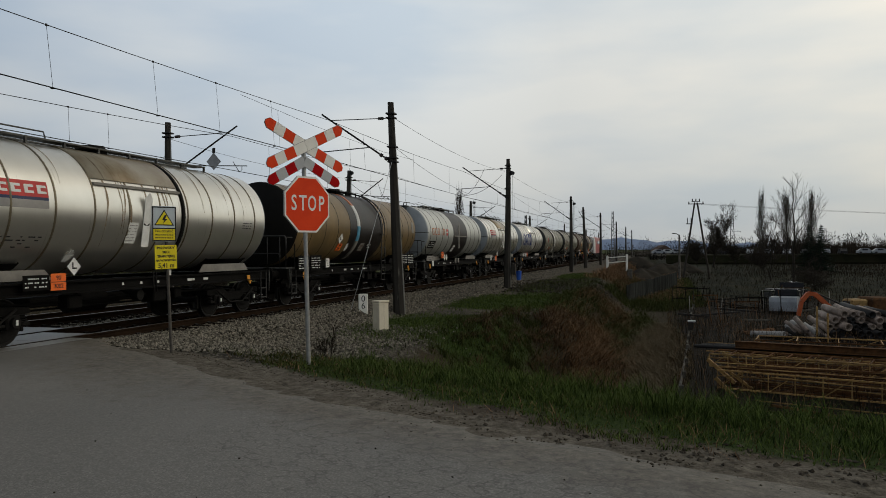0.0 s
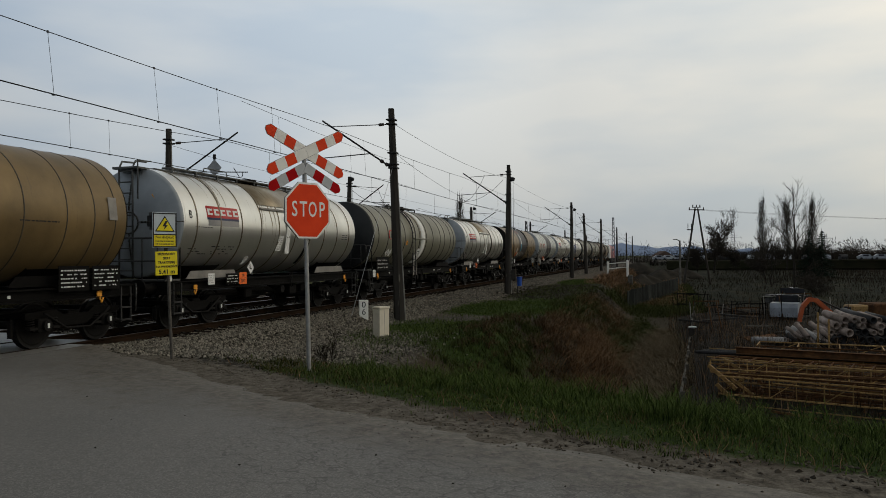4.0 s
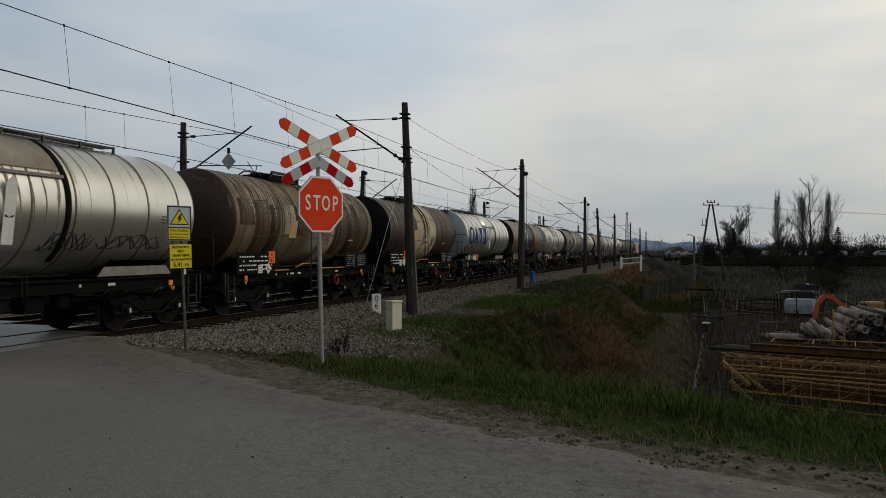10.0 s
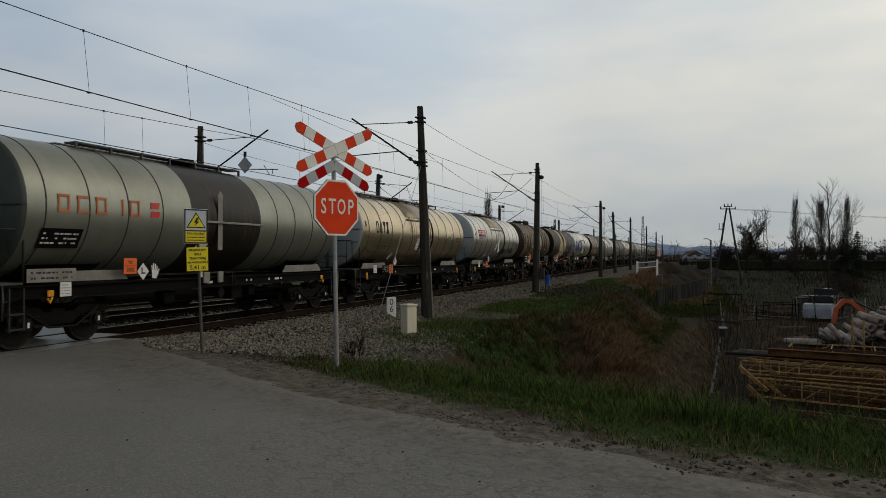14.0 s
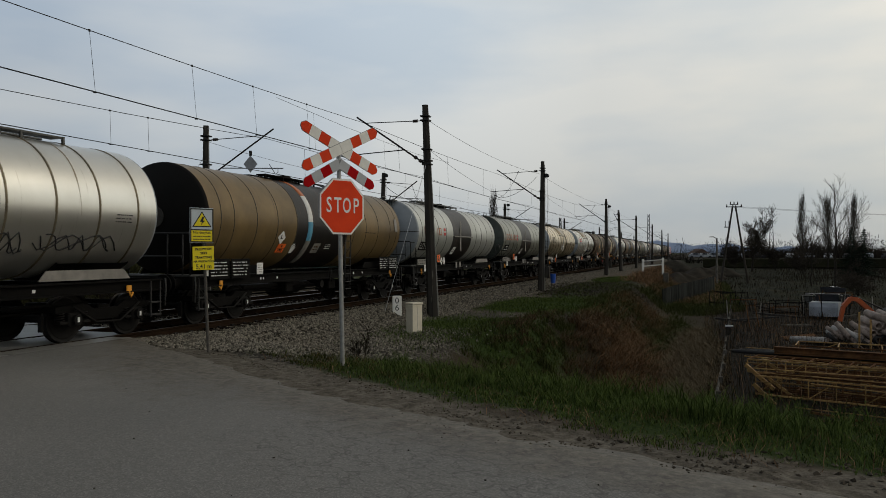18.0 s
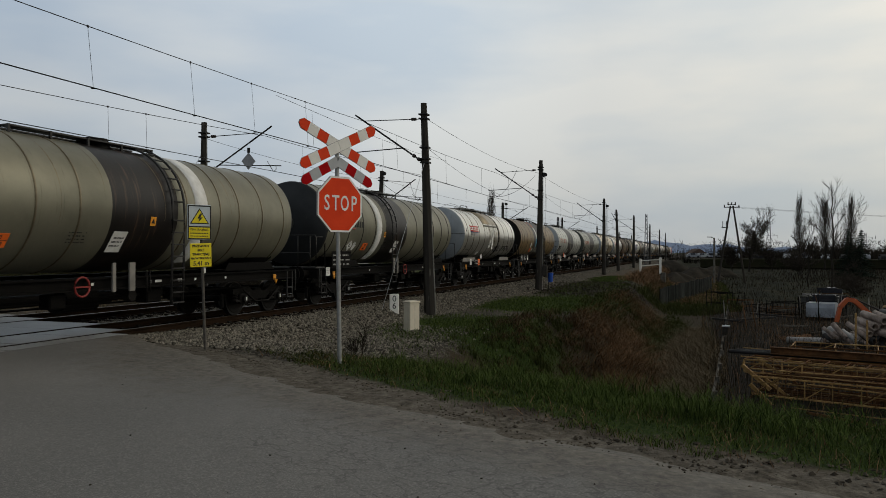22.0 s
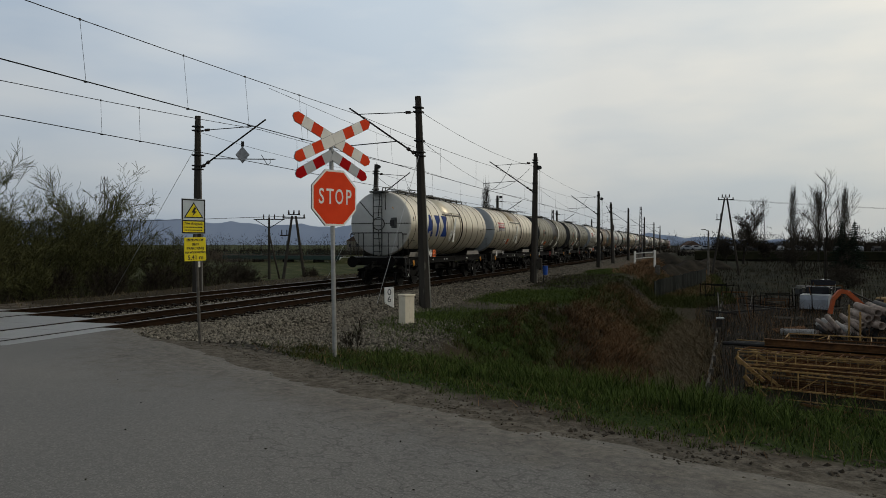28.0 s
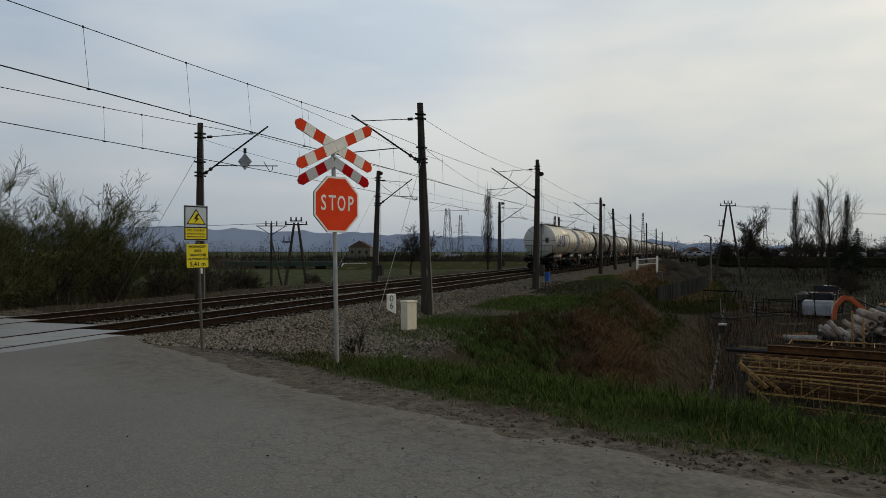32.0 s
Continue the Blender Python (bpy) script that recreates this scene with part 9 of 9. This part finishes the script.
for k, (x, y, h) in enumerate(((-14.8, 38.5, 3.6), (-15.2, 41.0, 4.2), (-15.6, 46.0, 2.6), (-14.6, 52.5, 2.0), (-14.6, 35.0, 3.2), (-15.0, 28.0, 3.2), (-14.6, 31.5, 3.0), (-14.9, 43.4, 3.0))):
    bare_tree(x, y, float(height(x, y)), h, 60 + k, "low bare shrub beside the railway", 0.45, 0.05, (0, 2, 3, 2), 6, 0.5, "bark", "crown_twigs", 0.022, 0.006, 3, 0.58, 0.5, 0.2)
bare_tree(-32.6, 121.7, -2.2, 13.2, 3, "broad bare tree beyond the railway", 0.46, 0.05, (0, 2, 2, 3, 3), 1, 0.05, thick=0.012, levels=4, shrink=0.60, first=0.42, bend=0.16)
poplar(-25.4, 145.0, -2.0, 14.4, 4)
poplar(32.9, 179, -1.5, 14.2, 5)
poplar(37.7, 178.4, -1.5, 13.2, 15)
poplar(42.5, 177.6, -1.5, 13.8, 6)
limb_tree(29.0, 109.0, -2.5, 13.6, 7, "tall bare tree in the meadow", 18, 0.009)
limb_tree(26.6, 112.0, -2.5, 8.8, 17, "slender bare tree in the meadow", 12, 0.012)
bare_tree(22.5, 169.7, -2.0, 15.5, 8, "round-crowned bare tree beyond the yard", 0.42, 0.08, (0, 2, 2, 3, 3), 1, 0.04, thick=0.018, levels=4, shrink=0.60, first=0.42, bend=0.13)
bare_tree(27.5, 176, -2.0, 8.0, 18, "small bare tree beyond the yard", 0.46, 0.05, (0, 1, 2, 3, 3), 1, 0.05, thick=0.018, levels=4, shrink=0.6, first=0.45, bend=0.15)
bare_tree(19.4, 172, -2.0, 7.4, 38, "small bare tree beyond the yard", 0.46, 0.05, (0, 1, 2, 3, 2), 2, 0.10, thick=0.018, levels=4, shrink=0.6, first=0.45, bend=0.15)
bare_tree(30, 150, -2.2, 6.0, 9, "leaning bare shrub in the meadow", 0.5, 0.02, (0, 2, 3, 2), 5, 0.5, thick=0.016, bend=0.18)
bare_tree(28.2, 88, -2.6, 3.6, 19, "spreading bare shrub above the yard", 0.5, 0.0, (0, 2, 3, 2), 7, 0.8, thick=0.008, bend=0.18)
spruce(37.1, 148, -2.0, 8.5, 1)
spruce(38.9, 147, -2.0, 8.2, 2)
bare_tree(-7.6, 190, -1.0, 11.0, 29, "bare tree behind the overhead masts", 0.46, 0.05, (0, 1, 2, 3, 3), 1, 0.05, thick=0.014, levels=4, shrink=0.6, first=0.42, bend=0.15)
# thin weeds near the sign
for k, (x, y, h) in enumerate(((8.5, 15.3, 0.75), (8.9, 15.0, 0.9), (8.2, 14.8, 0.7), (6.9, 13.6, 0.55), (10.2, 14.2, 0.5))):
    bare_tree(x, y, float(height(x, y)), h, 90 + k, "thin bare weed stems by the ditch", 0.35, 0.05, (0, 2, 2, 1), 5, 0.25, "bark", "twigs", 0.007, 0.004, 2, 0.5, 0.8)

# far woods all round the plain
rng = np.random.default_rng(21)
fw = Twigs()


def wood_strip(az0, az1, d0, d1, n, h0, h1, z=-1.5, k=1.0):
    for _ in range(n):
        az, d = radians(rng.uniform(az0, az1)), rng.uniform(d0, d1)
        x, y, h = 13.1 + d * math.sin(az), d * math.cos(az), rng.uniform(h0, h1) * (0.7 if rng.uniform() < 0.5 else 1)
        w = h * rng.uniform(0.22, 0.40)
        fw.add((x, y, z), (x, y, z + h * 0.6), h * 0.016, h * 0.008)
        p = rng.normal(0, 1, (34, 3))
        p = p / np.linalg.norm(p, axis=1, keepdims=True) * rng.uniform(0.3, 1, (34, 1)) ** 0.5
        q = p + p * 0.12 + rng.normal(0, 0.10, (34, 3)) + (0, 0, 0.08)
        for a, b in zip(p, q):
            fw.add((x + w * a[0], y + w * a[1], z + h * (0.60 + 0.38 * a[2])), (x + w * b[0], y + w * b[1], z + h * (0.60 + 0.38 * b[2])), h * 0.013 * k, h * 0.006 * k)
        for j in range(5):
            a = rng.uniform(0, 6.28)
            fw.add((x + 1.5 * math.cos(a), y + 1.5 * math.sin(a), z), (x + 2.6 * math.cos(a), y + 2.6 * math.sin(a), z + rng.uniform(0.8, 1.8)), 0.20, 0.06)


wood_strip(-66, -20, 240, 420, 420, 4.5, 8.5, k=0.55)
wood_strip(-24, 2, 300, 480, 260, 4.5, 8.5, k=0.6)
wood_strip(0.8, 40, 236, 290, 520, 4.5, 8.0, k=0.75)
wood_strip(-4, 1.5, 250, 320, 70, 3, 5, k=0.8)
wood_strip(10, 60, 320, 520, 300, 7, 12)
wood_strip(-58, -36, 150, 220, 80, 3, 5, k=0.6)
tagged(new("far_woods", fw.mesh("far_woods", M["far_woods"], 3)), "bare woods and hedges along the horizon", "woods", kind="stuff")

# ---- grass and weeds ----
def blades(name, xs, ys, hts, width, lean, material, label, dirs=None, seed=1):
    """Bent two-part blades, joined."""
    g = np.random.default_rng(seed)
    n = len(xs)
    z = height(xs, ys) - 0.01
    a = g.uniform(0, 2 * np.pi, n) if dirs is None else dirs + g.normal(0, 0.9, n)
    c, s = np.cos(a), np.sin(a)
    w = width * g.uniform(0.6, 1.4, n)
    t = a + g.uniform(0.8, 2.2, n)
    wx, wy = np.cos(t) * w / 2, np.sin(t) * w / 2
    l1, l2 = lean * hts * g.uniform(0.1, 0.6, n), lean * hts * g.uniform(0.5, 1.6, n)
    v = np.zeros((n, 5, 3))
    v[:, 0] = np.stack([xs - wx, ys - wy, z], 1)
    v[:, 1] = np.stack([xs + wx, ys + wy, z], 1)
    v[:, 2] = np.stack([xs + c * l1 - wx * 0.8, ys + s * l1 - wy * 0.8, z + hts * 0.55], 1)
    v[:, 3] = np.stack([xs + c * l1 + wx * 0.8, ys + s * l1 + wy * 0.8, z + hts * 0.55], 1)
    v[:, 4] = np.stack([xs + c * l2, ys + s * l2, z + hts], 1)
    o = 5 * np.arange(n)
    f = np.concatenate([np.stack([o, o + 1, o + 3], 1), np.stack([o, o + 3, o + 2], 1), np.stack([o + 2, o + 3, o + 4], 1)])
    return tagged(new(name, raw(name, v.reshape(-1, 3), f, material)), label, "grass", kind="stuff")


def tufts(name, cx, cy, each, length, width, spread, material, label, dirs=None, seed=1, rise=0.8, droop=0.5):
    """Clumps of arching blades that spring from one root each."""
    g = np.random.default_rng(seed)
    n = len(cx) * each
    L = np.repeat(g.uniform(0.6, 1.25, len(cx)), each) * length * g.uniform(0.5, 1.2, n)
    bx, by = np.repeat(cx, each) + g.normal(0, 0.05, n), np.repeat(cy, each) + g.normal(0, 0.05, n)
    bz = height(bx, by) - 0.02
    a = g.uniform(0, 2 * np.pi, n) if dirs is None else dirs + np.repeat(g.normal(0, 0.35, len(cx)), each) + g.normal(0, spread, n)
    c, s = np.cos(a), np.sin(a)
    wx, wy = -s * width / 2, c * width / 2
    v = np.zeros((n, 7, 3))
    out = g.uniform(0.5, 1.15, n)
    for i, (o, u, w) in enumerate(((0, 0, 1.0), (0.22, 0.62, 0.9), (0.60, 1.0, 0.6))):
        x, y, z = bx + c * L * o * out, by + s * L * o * out, bz + L * rise * u
        v[:, 2 * i] = np.stack([x - wx * w, y - wy * w, z], 1)
        v[:, 2 * i + 1] = np.stack([x + wx * w, y + wy * w, z], 1)
    v[:, 6] = np.stack([bx + c * L * out, by + s * L * out, bz + L * rise * (1 - droop)], 1)
    o = 7 * np.arange(n)
    f = np.concatenate([np.stack([o + p, o + q, o + r], 1) for p, q, r in ((0, 1, 3), (0, 3, 2), (2, 3, 5), (2, 5, 4), (4, 5, 6))])
    return tagged(new(name, raw(name, v.reshape(-1, 3), f, material)), label, "grass", kind="stuff")


def scatter(n, x0, x1, y0, y1, test, seed):
    g = np.random.default_rng(seed)
    x, y = g.uniform(x0, x1, n), g.uniform(y0, y1, n)
    k = g.uniform(0, 1, n) < np.clip(test(x, y), 0, 1)
    return x[k], y[k]


def n_of(x, y):
    return 0.436 * x + 0.9 * y


clump = lambda x, y, s=0.5: 0.5 + 0.5 * wob(x, y, s, 1.0)
g_ = np.random.default_rng(8)
m_of = lambda x, y: 0.9 * x - 0.436 * y
x, y = scatter(330000, 5.6, 22, 1, 16, lambda x, y: step(n_of(x, y) - grass_edge(m_of(x, y)) + 0.35 * wob(x, y, 0.5, 2.0) + 0.2 * wob(x, y, 0.17, 5.0), 0.0, 0.45) * (1 - step(n_of(x, y), 15.4, 16.6)) * step(m_of(x, y), 0.2, 3.2) * (0.10 + 0.5 * clump(x, y, 0.3) + 0.5 * clump(x, y, 1.1)), 1)
blades("verge_grass", x, y, g_.uniform(0.05, 0.15, len(x)) * (0.45 + 0.8 * step(n_of(x, y), 12.9, 14.6)) * (0.45 + 1.0 * clump(x, y, 0.45)), 0.009, 0.75, M["grass"], "fresh green grass along the road verge")
x, y = scatter(26000, 5.2, 22, 1, 17, lambda x, y: step(n_of(x, y) - grass_edge(m_of(x, y)), -0.1, 0.3) * (1 - step(n_of(x, y), 16.5, 18)) * step(x, 5.2, 6.8) * clump(x, y, 0.6), 2)
blades("verge_straw", x, y, g_.uniform(0.04, 0.18, len(x)), 0.006, 1.3, M["hay"], "dry straw among the verge grass", seed=2)
x, y = scatter(30000, 4.6, 10, 9, 16, lambda x, y: step(n_of(x, y) - grass_edge(m_of(x, y)) + 0.3 * wob(x, y, 0.4, 2.0), 0.1, 0.5) * (1 - step(n_of(x, y), 15.0, 16.2)) * step(m_of(x, y), -1.6, 0.0) * (1 - step(m_of(x, y), 2.6, 4.2)) * (0.1 + clump(x, y, 0.35) ** 2), 31)
blades("verge_weeds", x, y, g_.uniform(0.03, 0.14, len(x)), 0.012, 1.0, M["dull_green"], "low dull weeds round the foot of the sign", seed=31)
x, y = scatter(2600, 6.6, 22, 1, 16, lambda x, y: step(n_of(x, y), 13.6, 14.2) * (1 - step(n_of(x, y), 15.6, 16.4)) * step(m_of(x, y), 0.5, 2.0) * (0.2 + clump(x, y, 0.5)), 32)
tufts("verge_clumps", x, y, 26, 0.30, 0.009, 1.0, M["grass"], "taller clumps of grass above the ditch", seed=32, rise=0.9, droop=0.25)
x, y = scatter(230000, 2.8, 10.5, 19, 86, lambda x, y: np.maximum(green_patch(x, y), 0.10 * (1 - step(x, bank_edge(y), bank_edge(y) + 1.5)) * step(x, 3.0, 4.0)) * (0.40 + 1.1 * clump(x, y, 0.7) ** 2), 3)
blades("bank_top_grass", x, y, g_.uniform(0.04, 0.15, len(x)), 0.017, 0.8, M["grass"], "short green grass beside the track", seed=3)
x, y = scatter(30000, 5.0, 12, 17, 60, lambda x, y: step(n_of(x, y), 16.4, 17.6) * np.maximum(0.6 * brambly(x, y), 0.18 * straw_slope(x, y)) * (0.2 + clump(x, y, 0.9)), 6)
blades("brambles", x, y, g_.uniform(0.08, 0.34, len(x)), 0.011, 1.2, M["twigs"], "dark brambles on the bank", seed=6)
x, y = scatter(150000, 5.4, 13, 19, 98, lambda x, y: step(n_of(x, y), 16.4, 17.6) * straw_slope(x, y) * (0.10 + 1.1 * clump(x, y, 0.55) ** 2), 4)
blades("bank_straw", x, y, g_.uniform(0.15, 0.50, len(x)), 0.017, 1.9, M["hay"], "flattened dry grass on the bank", dirs=np.full(len(x), -0.5), seed=4)
x, y = scatter(60000, 11.2, 15, 22, 52, lambda x, y: step(n_of(x, y), 17.4, 18.4) * pale_slope(x, y) * (0.12 + clump(x, y, 0.6) ** 2), 14)
blades("pale_straw", x, y, g_.uniform(0.15, 0.60, len(x)), 0.015, 1.7, M["pale_hay"], "bleached dry grass beside the yard", dirs=np.full(len(x), 3.6), seed=14)
x, y = scatter(70000, 4.0, 14, 19, 62, lambda x, y: step(n_of(x, y), 16.4, 17.6) * step(x, bank_edge(y) - 1.5, bank_edge(y)) * (0.15 + 0.8 * ditch_green(x, y)) * clump(x, y, 0.8), 15)
blades("ditch_grass", x, y, g_.uniform(0.08, 0.32, len(x)), 0.017, 1.0, M["dull_green"], "dull green grass and weeds in the ditch", seed=15)
x, y = scatter(26000, 13.2, 27, 14, 66, lambda x, y: step(n_of(x, y), 16.0, 18.0) * (1 - step(n_of(x, y), 45, 75)) * (0.08 + 0.9 * clump(x, y, 1.3) ** 2), 5)
blades("yard_weeds", x, y, g_.uniform(0.25, 0.95, len(x)), 0.013, 0.45, M["twigs"], "dry brown weeds and stalks round the yard", seed=5)
x, y = scatter(12000, 13.2, 27, 14, 66, lambda x, y: step(n_of(x, y), 16.0, 18.0) * (1 - step(n_of(x, y), 45, 75)) * (0.05 + clump(x, y, 1.1) ** 2), 16)
blades("yard_reeds", x, y, g_.uniform(0.25, 0.95, len(x)), 0.012, 0.5, M["hay"], "rust-brown dry reeds round the yard", seed=16)
x, y = scatter(26000, 14, 70, 60, 150, lambda x, y: 0.05 + 0.6 * clump(x, y, 4.0), 7)
blades("meadow_reeds", x, y, g_.uniform(0.2, 0.7, len(x)), 0.04, 0.6, M["twigs"], "dark reeds in the wet meadow", seed=7)
x, y = scatter(13000, -13, -6.6, 14, 60, lambda x, y: 0.10 + 0.7 * clump(x, y, 0.9) ** 2, 8)
blades("far_side_straw", x, y, g_.uniform(0.04, 0.20, len(x)), 0.018, 1.0, M["pale_hay"], "thin dry grass beyond the far track", seed=8)
x, y = scatter(13000, -21, -14.2, 20, 41, lambda x, y: 0.15 + 0.8 * clump(x, y, 1.1) ** 2, 29)
blades("willow_shoots", x, y, g_.uniform(0.5, 2.6, len(x)), 0.017, 0.55, M["buds"], "budding shoots under the willows", seed=29)
x, y = scatter(12000, -21, -13, 18, 41, lambda x, y: 0.3 + 0.7 * clump(x, y, 2.0), 9)
blades("thicket_weeds", x, y, g_.uniform(0.3, 1.2, len(x)), 0.014, 0.5, M["crown_twigs"], "brown weeds under the willows", seed=9)
x, y = scatter(40000, 4.0, 15, 70, 150, lambda x, y: step(x, bank_edge(y) - 1.5, bank_edge(y) + 0.5) * (0.2 + clump(x, y, 1.5)), 12)
blades("far_bank_straw", x, y, g_.uniform(0.2, 0.7, len(x)), 0.04, 1.2, M["hay"], "dry grass on the far bank", seed=12)
x, y = scatter(30000, 8.5, 16, 60, 110, lambda x, y: 0.15 + clump(x, y, 1.8), 13)
blades("ditch_weeds", x, y, g_.uniform(0.2, 0.7, len(x)), 0.03, 0.6, M["dull_green"], "dull weeds in the ditch", seed=13)
# hedges and undergrowth far off, as fine upright stems
def hedge(name, az0, az1, d0, d1, n, h0, h1, width, material, label, seed):
    g = np.random.default_rng(seed)
    az, d = np.radians(g.uniform(az0, az1, n)), g.uniform(d0, d1, n)
    x, y = 13.1 + d * np.sin(az), d * np.cos(az)
    k = 0.55 + 0.45 * np.sin(az * 90 + d * 0.05) * np.sin(az * 41 + 1.0)
    blades(name, x, y, (h0 + (h1 - h0) * g.uniform(0, 1, n) ** 1.5 * k), width, 0.28, material, label, seed=seed)


hedge("far_hedge", 1.0, 40, 240, 264, 26000, 5.0, 9.8, 0.10, M["twigs"], "dark bare hedge behind the parked cars", 51)
hedge("meadow_scrub", 3.0, 40, 125, 215, 12000, 0.3, 1.3, 0.07, M["twigs"], "dark scrub across the wet meadow", 52)
hedge("plain_hedge", -56, -8, 185, 300, 34000, 1.0, 4.6, 0.070, M["crown_twigs"], "brown bare hedges beyond the meadow", 53)
# crumbs of soil and loose chippings along the road's edge
x, y = scatter(80000, 1.8, 22, 1, 15, lambda x, y: step(n_of(x, y) - grass_edge(m_of(x, y)), -1.8, -0.2) * (1 - step(n_of(x, y) - grass_edge(m_of(x, y)), 0.3, 0.8)) * (0.05 + clump(x, y, 0.4) ** 2), 10)
tagged(new("soil_crumbs", lumps("soil_crumbs", np.stack([x, y, np.maximum(height(x, y), np.where(n_of(x, y) < 12.0, -0.06, -9)) + 0.004], 1), g_.uniform(0.006, 0.030, len(x)) * (0.6 + 0.45 * step(m_of(x, y), 4.5, 7.5)) * (0.6 + 0.8 * step(n_of(x, y) - grass_edge(m_of(x, y)), -0.6, 0.1)), M["clods"], 0.6)),
       "crumbled soil and chippings at the road edge", "soil", kind="stuff")

# scraps of pale straw that catch the light on the bank
x, y = scatter(16000, 6.5, 12.5, 20, 52, lambda x, y: step(n_of(x, y), 16.6, 17.8) * straw_slope(x, y) * step(wob(x, y, 0.5, 9.0), 0.1, 0.5), 21)
blades("light_straw", x, y, g_.uniform(0.12, 0.42, len(x)), 0.016, 2.0, M["pale_hay"], "pale straw tufts on the bank", dirs=np.full(len(x), -0.5), seed=21)
x, y = scatter(30000, 7.4, 22, 1, 16, lambda x, y: step(n_of(x, y), 13.6, 14.4) * (1 - step(n_of(x, y), 15.8, 16.6)) * step(wob(x, y, 0.45, 5.0), 0.0, 0.5), 22)
blades("verge_tufts", x, y, g_.uniform(0.10, 0.24, len(x)), 0.009, 0.6, M["grass"], "taller grass tufts along the verge", seed=22)
# hanging clumps on the slopes of the ditch
x, y = scatter(3000, 7.5, 12.5, 22, 42, lambda x, y: step(n_of(x, y), 16.6, 17.8) * blob(x, y, 10.4, 31.5, 1.7, 6.5) * (0.05 + clump(x, y, 0.45) ** 3), 33)
tufts("slope_clumps", x, y, 22, 0.62, 0.013, 0.6, M["hay"], "hanging clumps of rust-brown dry grass on the bank", dirs=np.full(len(x) * 22, -0.45), seed=33, rise=0.50, droop=0.85)
x, y = scatter(4200, 6.5, 12.5, 20, 58, lambda x, y: step(n_of(x, y), 16.6, 17.8) * np.maximum(blob(x, y, 9.6, 30.5, 1.6, 7.0), 0.25 * brambly(x, y)) * (0.1 + clump(x, y, 0.6)), 37)
tufts("dead_clumps", x, y, 20, 0.50, 0.013, 0.8, M["brown_hay"], "dark dead grass clumps on the bank", dirs=np.full(len(x) * 20, -0.45), seed=37, rise=0.55, droop=0.7)
x, y = scatter(3600, 11.2, 15, 22, 52, lambda x, y: step(n_of(x, y), 17.4, 18.4) * pale_slope(x, y) * (0.15 + clump(x, y, 0.7)), 34)
tufts("pale_clumps", x, y, 22, 0.60, 0.011, 0.6, M["pale_hay"], "bleached clumps of dry grass beside the yard", dirs=np.full(len(x) * 22, 3.5), seed=34, rise=0.55, droop=0.7)
x, y = scatter(6500, 6.0, 12.6, 19, 66, lambda x, y: step(n_of(x, y), 16.4, 17.4) * np.maximum(0.8 * ditch_green(x, y), np.maximum(0.9 * blob(x, y, 7.6, 26.0, 1.9, 6.0), 0.8 * blob(x, y, 9.0, 42.0, 1.8, 9.0))) * (0.1 + clump(x, y, 0.7)), 35)
tufts("ditch_clumps", x, y, 18, 0.34, 0.014, 1.0, M["dull_green"], "dull green clumps in the ditch", seed=35, rise=0.7, droop=0.4)
# pebbles strewn on the asphalt
x, y = scatter(130, 3, 20, 1.5, 12, lambda x, y: (n_of(x, y) < 11.0) * (n_of(x, y) > 3.0) * 1.0, 36)
tagged(new("road_pebbles", lumps("road_pebbles", np.stack([x, y, np.full(len(x), -0.036)], 1), g_.uniform(0.006, 0.016, len(x)), M["dark_clods"], 0.6)), "small dark pebbles strewn on the asphalt", "gravel", kind="stuff")
# clods and weeds on the dug-over soil
x, y = scatter(9000, 2.6, 11, 40, 74, lambda x, y: dark_soil(x, y) * (0.1 + clump(x, y, 0.8)), 18)
tagged(new("soil_clods", lumps("soil_clods", np.stack([x, y, height(x, y) + 0.01], 1), g_.uniform(0.03, 0.13, len(x)), M["dark_clods"], 0.6)), "dark turned soil on the bank", "soil", kind="stuff")
x, y = scatter(20000, 2.6, 11, 40, 74, lambda x, y: dark_soil(x, y) * clump(x, y, 1.2) ** 3, 19)
blades("soil_weeds", x, y, g_.uniform(0.05, 0.3, len(x)), 0.02, 1.0, M["dull_green"], "sparse weeds on turned soil", seed=19)


# ---- what moves ----
def motions():
    ts = [0, 4, 8, 12, 16, 20, 24, 28, 32]
    for t_, y_ in train:
        walk(t_, [(s, pose(0, y_ + SPEED * s, 0)) for s in ts])
    # the wheelsets roll without slip; alike ones share one turning action
    spin = math.degrees(SPEED / 0.46)
    for dy, sets in wheelsets.items():
        walk(sets[0], [(0.07 * k, pose(0, dy, 0.46, -spin * 0.07 * k, 0, 0)) for k in range(459)])
        source = sets[0].animation_data
        for w_ in sets[1:]:
            w_.rotation_mode = "QUATERNION"
            turning = w_.animation_data_create()
            turning.action = source.action
            turning.action_slot = source.action_slot


motions()
